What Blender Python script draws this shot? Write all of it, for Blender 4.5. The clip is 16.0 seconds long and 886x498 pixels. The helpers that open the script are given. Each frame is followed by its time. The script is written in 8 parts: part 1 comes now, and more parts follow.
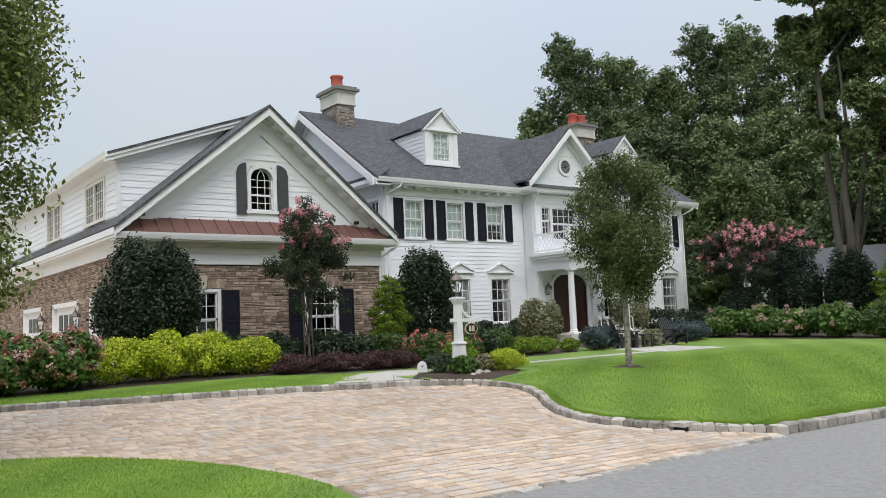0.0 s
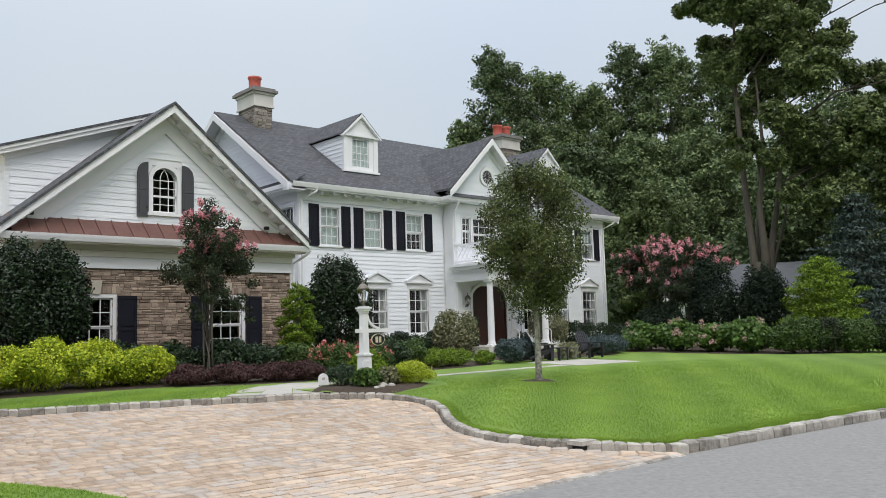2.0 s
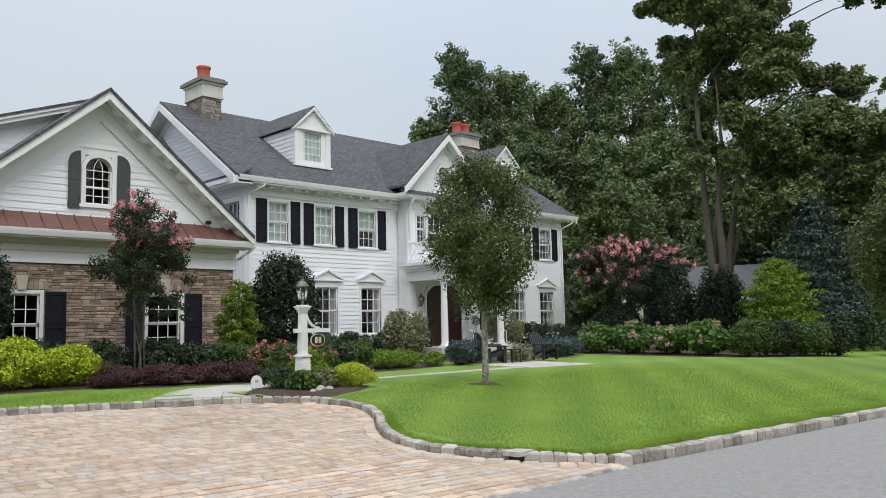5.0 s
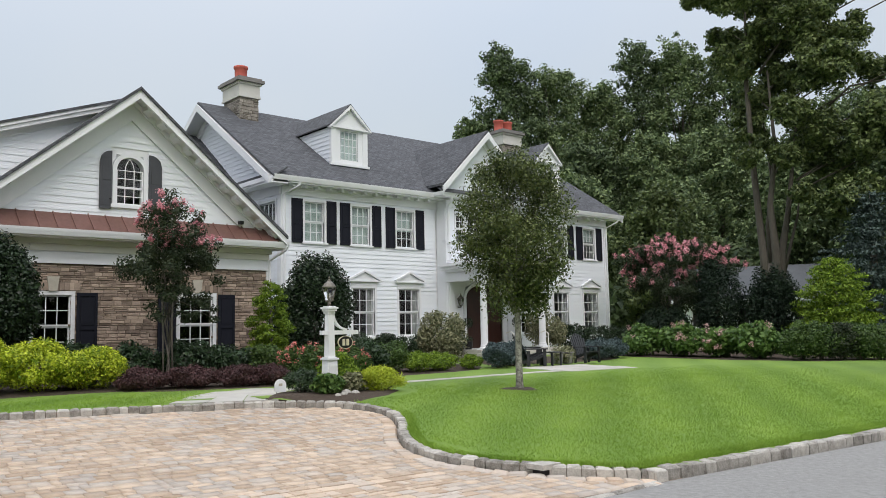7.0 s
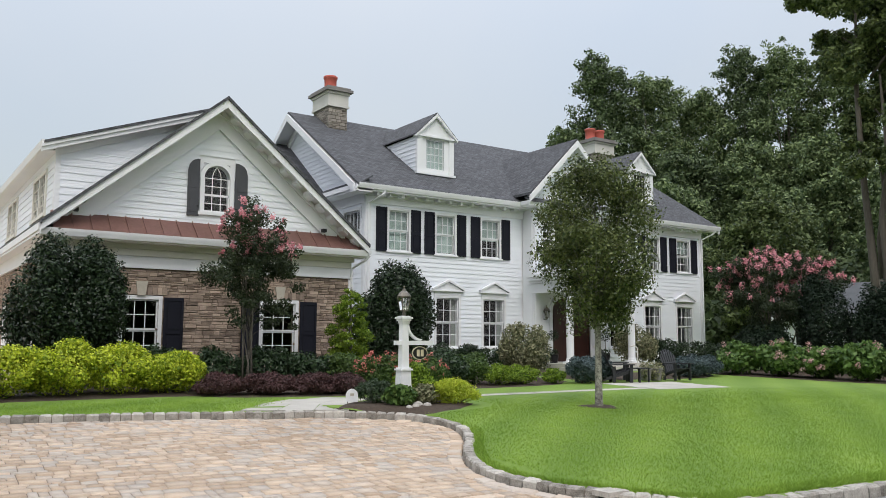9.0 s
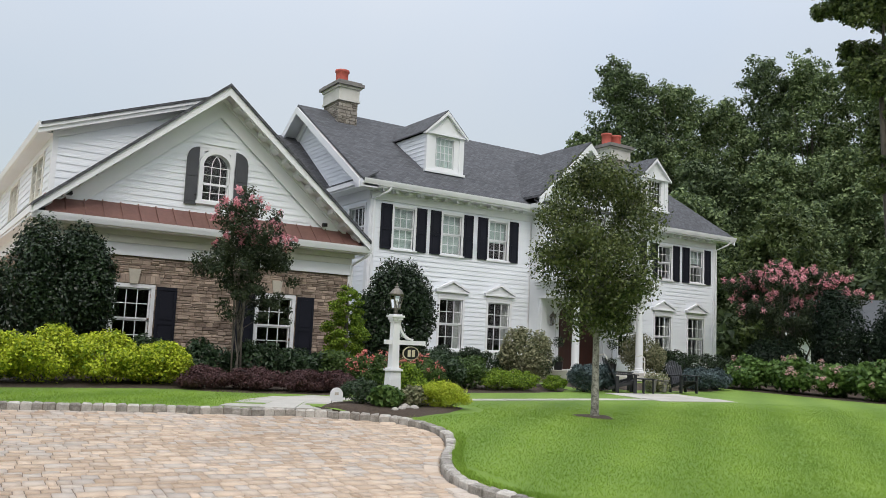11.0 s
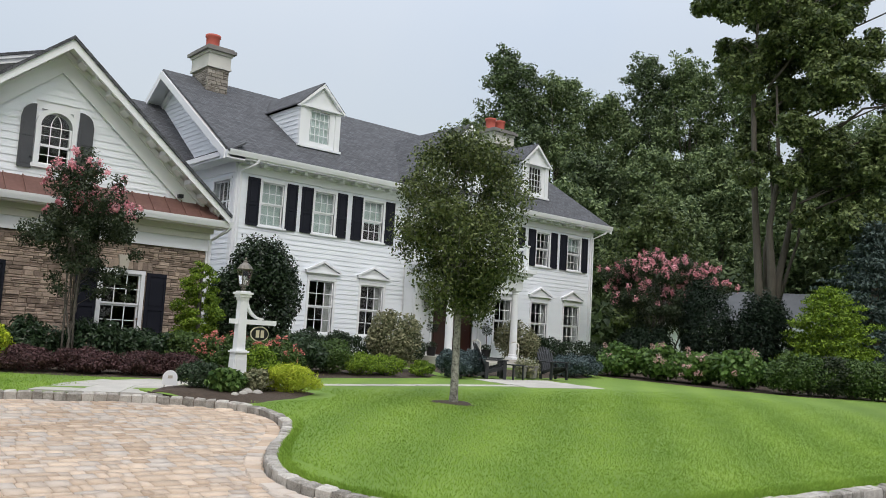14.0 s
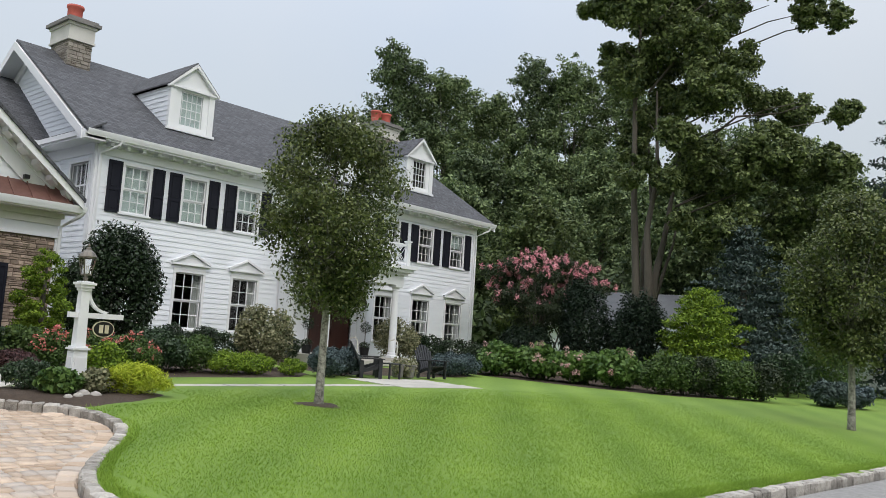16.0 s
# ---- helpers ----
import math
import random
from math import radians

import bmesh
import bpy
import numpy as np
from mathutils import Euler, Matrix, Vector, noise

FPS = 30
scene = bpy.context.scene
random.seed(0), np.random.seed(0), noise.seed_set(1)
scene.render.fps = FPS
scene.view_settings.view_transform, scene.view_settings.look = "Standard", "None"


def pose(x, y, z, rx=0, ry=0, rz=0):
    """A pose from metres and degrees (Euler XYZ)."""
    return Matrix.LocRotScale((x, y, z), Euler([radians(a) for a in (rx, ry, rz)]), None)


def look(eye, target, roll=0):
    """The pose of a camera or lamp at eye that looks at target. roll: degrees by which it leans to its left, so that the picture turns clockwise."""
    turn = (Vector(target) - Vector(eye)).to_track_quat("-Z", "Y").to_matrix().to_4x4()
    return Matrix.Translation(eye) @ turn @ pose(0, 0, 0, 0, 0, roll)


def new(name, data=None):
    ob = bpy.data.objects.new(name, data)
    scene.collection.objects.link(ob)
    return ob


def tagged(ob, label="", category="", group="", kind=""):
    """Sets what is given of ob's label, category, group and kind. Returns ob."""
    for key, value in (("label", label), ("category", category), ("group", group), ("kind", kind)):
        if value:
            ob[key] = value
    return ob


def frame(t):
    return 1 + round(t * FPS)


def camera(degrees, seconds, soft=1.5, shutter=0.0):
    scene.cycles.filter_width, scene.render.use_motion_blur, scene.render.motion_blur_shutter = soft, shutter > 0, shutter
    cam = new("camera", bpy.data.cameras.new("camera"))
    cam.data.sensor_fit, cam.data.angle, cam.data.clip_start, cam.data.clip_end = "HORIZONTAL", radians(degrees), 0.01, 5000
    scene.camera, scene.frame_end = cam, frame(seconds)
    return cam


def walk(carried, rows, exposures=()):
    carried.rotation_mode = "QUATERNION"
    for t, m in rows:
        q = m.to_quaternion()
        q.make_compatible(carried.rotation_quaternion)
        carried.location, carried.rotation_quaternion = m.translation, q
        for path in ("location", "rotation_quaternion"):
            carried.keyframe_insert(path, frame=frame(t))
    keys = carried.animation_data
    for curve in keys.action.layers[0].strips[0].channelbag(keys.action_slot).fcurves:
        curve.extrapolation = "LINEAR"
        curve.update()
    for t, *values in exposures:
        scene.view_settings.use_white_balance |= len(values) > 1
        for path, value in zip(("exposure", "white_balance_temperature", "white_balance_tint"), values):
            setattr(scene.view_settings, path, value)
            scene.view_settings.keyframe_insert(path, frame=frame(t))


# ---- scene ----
cam = camera(56.1, 16.0, soft=0.6)
PATH = [
    (0, (-12.695, 4.685, 0.741), (-11.493, 6.274, 0.913), -2.4),
    (0.5, (-12.48, 4.707, 0.727), (-11.251, 6.275, 0.902), -2.2),
    (1, (-12.216, 4.797, 0.746), (-10.953, 6.338, 0.927), -2.0),
    (1.5, (-11.92, 4.922, 0.732), (-10.623, 6.433, 0.919), -1.9),
    (2, (-11.799, 4.927, 0.712), (-10.471, 6.409, 0.905), -1.7),
    (2.5, (-11.642, 4.985, 0.719), (-10.287, 6.443, 0.915), -1.7),
    (3, (-11.48, 5.078, 0.713), (-10.105, 6.518, 0.91), -1.6),
    (3.5, (-11.313, 5.138, 0.706), (-9.927, 6.567, 0.9), -1.5),
    (4, (-11.218, 5.175, 0.725), (-9.824, 6.596, 0.918), -1.3),
    (6.5, (-10.212, 5.492, 0.688), (-8.87, 6.963, 0.879), -1.2),
    (7, (-10.08, 5.555, 0.718), (-8.776, 7.059, 0.915), -1.2),
    (7.5, (-10.012, 5.546, 0.717), (-8.752, 7.085, 0.919), -0.9),
    (8, (-9.842, 5.542, 0.722), (-8.633, 7.121, 0.932), -0.7),
    (8.5, (-9.673, 5.608, 0.751), (-8.51, 7.22, 0.968), -0.3),
    (9, (-9.489, 5.669, 0.755), (-8.368, 7.31, 0.978), 0.2),
    (11.5, (-8.554, 6.061, 0.702), (-7.459, 7.719, 0.933), 2.9),
    (12, (-8.374, 6.151, 0.676), (-7.253, 7.792, 0.903), 3.1),
    (12.5, (-8.224, 6.213, 0.655), (-7.069, 7.83, 0.878), 3.2),
    (13, (-7.998, 6.371, 0.657), (-6.8, 7.957, 0.877), 3.2),
    (13.5, (-7.783, 6.454, 0.644), (-6.538, 8.004, 0.86), 3.2),
    (14, (-7.569, 6.498, 0.641), (-6.273, 8.006, 0.854), 3.2),
    (14.5, (-7.302, 6.607, 0.657), (-5.954, 8.068, 0.872), 3.3),
    (15, (-7.068, 6.742, 0.644), (-5.669, 8.154, 0.861), 3.3),
    (15.5, (-6.832, 6.89, 0.657), (-5.388, 8.255, 0.877), 3.3),
    (16, (-6.715, 6.964, 0.663), (-5.229, 8.283, 0.886), 3.6),
]
walk(cam, [(t, look(eye, target, roll)) for t, eye, target, roll in PATH])

# ---- world and light ----
world = bpy.data.worlds.new("overcast_sky")
scene.world = world
world.use_nodes = True
wn, wl = world.node_tree.nodes, world.node_tree.links
wn.clear()
w_out = wn.new("ShaderNodeOutputWorld")
sky = wn.new("ShaderNodeTexSky")
sky.sky_type = "NISHITA"
sky.sun_disc = False
sky.sun_elevation, sky.sun_rotation = radians(52), radians(205)
sky.air_density, sky.dust_density = 1.5, 4.0
bg_sky = wn.new("ShaderNodeBackground")
bg_sky.inputs["Strength"].default_value = 0.06
wl.new(sky.outputs["Color"], bg_sky.inputs["Color"])
# cloud cover, brighter overhead than near the horizon
tc = wn.new("ShaderNodeTexCoord")
sep = wn.new("ShaderNodeSeparateXYZ")
wl.new(tc.outputs["Generated"], sep.inputs["Vector"])
up = wn.new("ShaderNodeMath")
up.operation = "POWER"
up.use_clamp = True
up.inputs[1].default_value = 2.2
wl.new(sep.outputs["Z"], up.inputs[0])
lift = wn.new("ShaderNodeMapRange")
lift.inputs["From Min"].default_value, lift.inputs["From Max"].default_value = 0.0, 1.0
lift.inputs["To Min"].default_value, lift.inputs["To Max"].default_value = 0.43, 2.1
wl.new(up.outputs[0], lift.inputs["Value"])
cn = wn.new("ShaderNodeTexNoise")
cn.inputs["Scale"].default_value, cn.inputs["Detail"].default_value = 2.2, 4.0
wl.new(tc.outputs["Generated"], cn.inputs["Vector"])
ramp = wn.new("ShaderNodeValToRGB")
ramp.color_ramp.elements[0].position, ramp.color_ramp.elements[1].position = 0.3, 0.75
ramp.color_ramp.elements[0].color, ramp.color_ramp.elements[1].color = (0.84, 0.90, 1.0, 1), (0.97, 0.98, 1.0, 1)
wl.new(cn.outputs["Fac"], ramp.inputs["Fac"])
bg_cloud = wn.new("ShaderNodeBackground")
wl.new(ramp.outputs["Color"], bg_cloud.inputs["Color"])
wl.new(lift.outputs["Result"], bg_cloud.inputs["Strength"])
w_add = wn.new("ShaderNodeAddShader")
wl.new(bg_sky.outputs["Background"], w_add.inputs[0])
wl.new(bg_cloud.outputs["Background"], w_add.inputs[1])
wl.new(w_add.outputs["Shader"], w_out.inputs["Surface"])
sun = new("sun", bpy.data.lights.new("sun", "SUN"))
sun.data.energy, sun.data.angle, sun.data.color = 0.8, radians(25), (1.0, 0.97, 0.93)
sun.matrix_world = look((-8, -8, 40), (8, 24, 0))


# ---- materials ----
def surface(name, dark, light, rough=0.7, scale=6.0, fine=60.0, bump=0.15, metal=0.0, random_tint=0.0, island=False, stretch=(1, 1, 1), spec=0.5, stain=0.25):
    """A procedural surface: two colours mixed by coarse and fine noise, with fine relief and varied gloss."""
    m = bpy.data.materials.new(name)
    m.use_nodes = True
    nd, ln = m.node_tree.nodes, m.node_tree.links
    b = nd["Principled BSDF"]
    geo = nd.new("ShaderNodeNewGeometry")
    mp = nd.new("ShaderNodeMapping")
    mp.inputs["Scale"].default_value = stretch
    ln.new(geo.outputs["Position"], mp.inputs["Vector"])
    n1, n2 = nd.new("ShaderNodeTexNoise"), nd.new("ShaderNodeTexNoise")
    n1.inputs["Scale"].default_value, n1.inputs["Detail"].default_value = scale, 5.0
    n2.inputs["Scale"].default_value, n2.inputs["Detail"].default_value = fine, 3.0
    ln.new(mp.outputs["Vector"], n1.inputs["Vector"])
    ln.new(mp.outputs["Vector"], n2.inputs["Vector"])
    add = nd.new("ShaderNodeMath")
    add.operation = "MULTIPLY_ADD"
    add.inputs[1].default_value = 0.45
    ln.new(n2.outputs["Fac"], add.inputs[0])
    mul = nd.new("ShaderNodeMath")
    mul.operation = "MULTIPLY"
    mul.inputs[1].default_value = 0.6
    ln.new(n1.outputs["Fac"], mul.inputs[0])
    ln.new(mul.outputs[0], add.inputs[2])
    last = add
    if random_tint:
        if island:
            rnd_socket = geo.outputs["Random Per Island"]
        else:
            rnd_socket = nd.new("ShaderNodeObjectInfo").outputs["Random"]
        ra = nd.new("ShaderNodeMath")
        ra.operation = "MULTIPLY_ADD"
        ra.inputs[1].default_value = random_tint
        ln.new(rnd_socket, ra.inputs[0])
        off = nd.new("ShaderNodeMath")
        off.operation = "ADD"
        off.inputs[1].default_value = -random_tint / 2
        ln.new(last.outputs[0], off.inputs[0])
        ln.new(off.outputs[0], ra.inputs[2])
        last = ra
    rp = nd.new("ShaderNodeValToRGB")
    rp.color_ramp.elements[0].position, rp.color_ramp.elements[1].position = 0.5 - stain, 0.5 + stain
    rp.color_ramp.elements[0].color, rp.color_ramp.elements[1].color = (*dark, 1), (*light, 1)
    ln.new(last.outputs[0], rp.inputs["Fac"])
    ln.new(rp.outputs["Color"], b.inputs["Base Color"])
    b.inputs["Roughness"].default_value, b.inputs["Metallic"].default_value = rough, metal
    b.inputs["Specular IOR Level"].default_value = spec
    if bump:
        bp = nd.new("ShaderNodeBump")
        bp.inputs["Strength"].default_value, bp.inputs["Distance"].default_value = bump, 0.01
        ln.new(n2.outputs["Fac"], bp.inputs["Height"])
        ln.new(bp.outputs["Normal"], b.inputs["Normal"])
    return m


def leaf_surface(name, dark, light, rough=0.45, spec=0.4, through_light=0.25, tint=0.7):
    """Leaves: each differs a little in colour; some light passes through them."""
    m = surface(name, dark, light, rough, 1.3, 14.0, 0.0, 0.0, tint, True, spec=0.6 * spec, stain=0.32)
    nd, ln = m.node_tree.nodes, m.node_tree.links
    b = nd["Principled BSDF"]
    tr = nd.new("ShaderNodeBsdfTranslucent")
    ramp_out = [n for n in nd if n.type == "VALTORGB"][0].outputs["Color"]
    ln.new(ramp_out, tr.inputs["Color"])
    mix = nd.new("ShaderNodeMixShader")
    mix.inputs["Fac"].default_value = through_light
    ln.new(b.outputs["BSDF"], mix.inputs[1])
    ln.new(tr.outputs["BSDF"], mix.inputs[2])
    ln.new(mix.outputs["Shader"], nd["Material Output"].inputs["Surface"])
    return m


M_SIDING = surface("white_painted_clapboard", (0.75, 0.78, 0.83), (0.83, 0.86, 0.905), 0.55, 0.8, 30, 0.08, random_tint=0.25)
M_TRIM = surface("white_trim_paint", (0.73, 0.745, 0.77), (0.81, 0.82, 0.84), 0.45, 1.0, 40, 0.04)
M_CREAM = surface("cream_trim_paint", (0.66, 0.64, 0.58), (0.76, 0.74, 0.68), 0.5, 1.0, 40, 0.04)
M_SHUTTER = surface("black_shutter_paint", (0.009, 0.010, 0.016), (0.017, 0.018, 0.027), 0.6, 2.0, 50, 0.05, spec=0.15)
M_GREYSHUT = surface("grey_shutter_paint", (0.045, 0.047, 0.055), (0.07, 0.072, 0.08), 0.5, 2.0, 50, 0.05)
M_COPPER = surface("weathered_copper", (0.145, 0.076, 0.062), (0.25, 0.132, 0.112), 0.45, 1.5, 12, 0.05, metal=0.35, stain=0.3)
M_STONE = surface("ledge_stone", (0.135, 0.098, 0.078), (0.47, 0.37, 0.295), 0.85, 5.0, 45, 0.6, random_tint=0.6, stain=0.36)
M_STONE_I = surface("ledge_stone_far", (0.135, 0.098, 0.078), (0.47, 0.37, 0.295), 0.85, 5.0, 45, 0.6, random_tint=0.6, island=True, stain=0.36)
M_MORTAR = surface("mortar", (0.17, 0.135, 0.108), (0.28, 0.235, 0.19), 0.95, 5.0, 60, 0.3)
M_LIME = surface("pale_limestone", (0.38, 0.35, 0.29), (0.52, 0.48, 0.41), 0.8, 4.0, 50, 0.2)
M_CHIMSTONE = surface("grey_chimney_stone", (0.16, 0.14, 0.12), (0.36, 0.33, 0.29), 0.85, 3.0, 40, 0.5, random_tint=0.5, island=True, stain=0.3)
M_STUCCO = surface("pale_stucco", (0.50, 0.49, 0.46), (0.62, 0.61, 0.58), 0.85, 2.0, 60, 0.2)
M_CAP = surface("grey_cap_stone", (0.14, 0.13, 0.13), (0.24, 0.23, 0.22), 0.8, 3.0, 50, 0.2)
M_TERRA = surface("terracotta", (0.38, 0.075, 0.055), (0.52, 0.12, 0.09), 0.7, 3.0, 30, 0.1)
M_WOODRED = surface("red_brown_door_wood", (0.026, 0.010, 0.008), (0.062, 0.022, 0.016), 0.35, 2.0, 20, 0.1, stretch=(6, 6, 0.6))
M_BLACK = surface("black_metal", (0.012, 0.012, 0.013), (0.03, 0.03, 0.032), 0.4, 5, 60, 0.05, metal=0.6)
M_BRONZE = surface("aged_bronze", (0.10, 0.09, 0.075), (0.22, 0.20, 0.17), 0.45, 8, 60, 0.1, metal=0.6)
M_CHAIR = surface("black_painted_wood", (0.010, 0.011, 0.014), (0.028, 0.030, 0.034), 0.5, 6, 40, 0.1)
M_ASPHALT = surface("asphalt", (0.19, 0.187, 0.181), (0.325, 0.32, 0.31), 0.95, 14.0, 110, 0.9, stain=0.22, spec=0.25)
M_PAVER = surface("clay_paver", (0.37, 0.275, 0.195), (0.61, 0.485, 0.375), 0.85, 0.7, 45, 0.5, random_tint=0.6, stain=0.36)
M_PAVER_I = surface("clay_paver_far", (0.37, 0.275, 0.195), (0.61, 0.485, 0.375), 0.85, 0.7, 45, 0.5, random_tint=0.6, island=True, stain=0.36)


def greyed(m, grey, island):
    """Some pieces of a paving are a cooler grey than the rest."""
    nd, ln = m.node_tree.nodes, m.node_tree.links
    geo = [n for n in nd if n.type == "NEW_GEOMETRY"][0]
    src = geo.outputs["Random Per Island"] if island else [n for n in nd if n.type == "OBJECT_INFO"][0].outputs["Random"]
    mu = nd.new("ShaderNodeMath")
    mu.operation = "MULTIPLY"
    mu.inputs[1].default_value = 7.31
    fr = nd.new("ShaderNodeMath")
    fr.operation = "FRACT"
    big = nd.new("ShaderNodeTexNoise")
    big.inputs["Scale"].default_value, big.inputs["Detail"].default_value = 0.55, 2.0
    ln.new(geo.outputs["Position"], big.inputs["Vector"])
    ad = nd.new("ShaderNodeMath")
    ad.operation = "MULTIPLY_ADD"
    ad.inputs[1].default_value = 1.3
    mr = nd.new("ShaderNodeMapRange")
    mr.inputs["From Min"].default_value, mr.inputs["From Max"].default_value = 1.15, 1.55
    mr.inputs["To Max"].default_value = 0.6
    mx = nd.new("ShaderNodeMix")
    mx.data_type = "RGBA"
    mx.inputs["B"].default_value = (*grey, 1)
    ramp_out = [n for n in nd if n.type == "VALTORGB"][0].outputs["Color"]
    ln.new(src, mu.inputs[0])
    ln.new(mu.outputs[0], fr.inputs[0])
    ln.new(big.outputs["Fac"], ad.inputs[0])
    ln.new(fr.outputs[0], ad.inputs[2])
    ln.new(ad.outputs[0], mr.inputs["Value"])
    ln.new(mr.outputs["Result"], mx.inputs["Factor"])
    ln.new(ramp_out, mx.inputs["A"])
    ln.new(mx.outputs["Result"], nd["Principled BSDF"].inputs["Base Color"])


greyed(M_PAVER, (0.44, 0.415, 0.39), False)
greyed(M_PAVER_I, (0.44, 0.415, 0.39), True)
M_JOINT = surface("joint_sand", (0.16, 0.125, 0.095), (0.26, 0.21, 0.165), 0.95, 4, 90, 0.3)
M_KERB = surface("granite_block", (0.13, 0.118, 0.10), (0.56, 0.53, 0.485), 0.9, 11, 60, 1.0, random_tint=0.4, stain=0.30)
M_BLUESTONE = surface("pale_flagstone", (0.34, 0.325, 0.295), (0.49, 0.47, 0.43), 0.85, 3, 50, 0.2, random_tint=0.3)
M_MULCH = surface("dark_mulch", (0.022, 0.015, 0.010), (0.085, 0.060, 0.042), 0.95, 12, 90, 1.0, stain=0.35)
M_BARK = surface("grey_bark", (0.055, 0.048, 0.038), (0.17, 0.155, 0.13), 0.95, 5, 40, 0.9, stretch=(1, 1, 0.35), stain=0.3)
M_BARKPALE = surface("mottled_bark", (0.045, 0.040, 0.032), (0.34, 0.33, 0.29), 0.9, 14, 50, 0.6, stain=0.14)
M_BARKFAR = surface("far_bark", (0.045, 0.038, 0.030), (0.135, 0.120, 0.098), 0.95, 2, 15, 0.5, stretch=(1, 1, 0.2), stain=0.3)
M_ROCK = surface("pale_rock", (0.26, 0.24, 0.22), (0.46, 0.44, 0.40), 0.85, 8, 60, 0.6)
M_CURTAIN = surface("pale_curtain", (0.26, 0.28, 0.27), (0.40, 0.42, 0.40), 0.9, 3, 60, 0.1)
M_BLIND = surface("white_roller_blind", (0.36, 0.45, 0.43), (0.46, 0.54, 0.52), 0.9, 1, 60, 0.05)
# near-black, so the dimness of the rooms is put into their colour
M_INSIDE = surface("room_shade_colour", (0.018, 0.018, 0.018), (0.03, 0.03, 0.028), 0.9, 2, 30, 0.05)
M_GREYROOF = surface("pale_grey_roof", (0.11, 0.115, 0.122), (0.185, 0.19, 0.20), 0.9, 1.5, 25, 0.2)
M_SIGN = surface("black_sign_paint", (0.010, 0.010, 0.011), (0.02, 0.02, 0.02), 0.3, 10, 60, 0.02)
M_GILT = surface("pale_gilt", (0.52, 0.47, 0.33), (0.68, 0.62, 0.46), 0.4, 10, 60, 0.02)


def glass_surface():
    m = bpy.data.materials.new("window_glass")
    m.use_nodes = True
    b = m.node_tree.nodes["Principled BSDF"]
    b.inputs["Base Color"].default_value = (0.95, 0.97, 0.97, 1)
    b.inputs["Roughness"].default_value = 0.02
    b.inputs["IOR"].default_value = 1.42
    b.inputs["Transmission Weight"].default_value = 1.0
    return m


M_GLASS = glass_surface()


def shingle_surface():
    """Grey asphalt shingles: courses and tabs in relief, each tab a little different."""
    m = surface("asphalt_shingle", (0.036, 0.038, 0.043), (0.115, 0.118, 0.128), 0.9, 7.0, 40, 0.35, stain=0.25)
    nd, ln = m.node_tree.nodes, m.node_tree.links
    b = nd["Principled BSDF"]
    uv = nd.new("ShaderNodeTexCoord")
    br = nd.new("ShaderNodeTexBrick")
    br.inputs["Scale"].default_value = 1.0
    br.inputs["Brick Width"].default_value, br.inputs["Row Height"].default_value = 0.24, 0.15
    br.inputs["Mortar Size"].default_value = 0.009
    br.inputs["Color1"].default_value, br.inputs["Color2"].default_value = (0.74, 0.74, 0.75, 1), (1.24, 1.24, 1.28, 1)
    br.inputs["Mortar"].default_value = (0.45, 0.45, 0.45, 1)
    ln.new(uv.outputs["UV"], br.inputs["Vector"])
    mx = nd.new("ShaderNodeMix")
    mx.data_type, mx.blend_type = "RGBA", "MULTIPLY"
    mx.inputs["Factor"].default_value = 1.0
    ramp_out = [n for n in nd if n.type == "VALTORGB"][0].outputs["Color"]
    ln.new(ramp_out, mx.inputs["A"])
    ln.new(br.outputs["Color"], mx.inputs["B"])
    ln.new(mx.outputs["Result"], b.inputs["Base Color"])
    bp = nd.new("ShaderNodeBump")
    bp.inputs["Strength"].default_value, bp.inputs["Distance"].default_value = 0.6, 0.015
    ln.new(br.outputs["Color"], bp.inputs["Height"])
    ln.new(bp.outputs["Normal"], b.inputs["Normal"])
    return m


M_ROOF = shingle_surface()


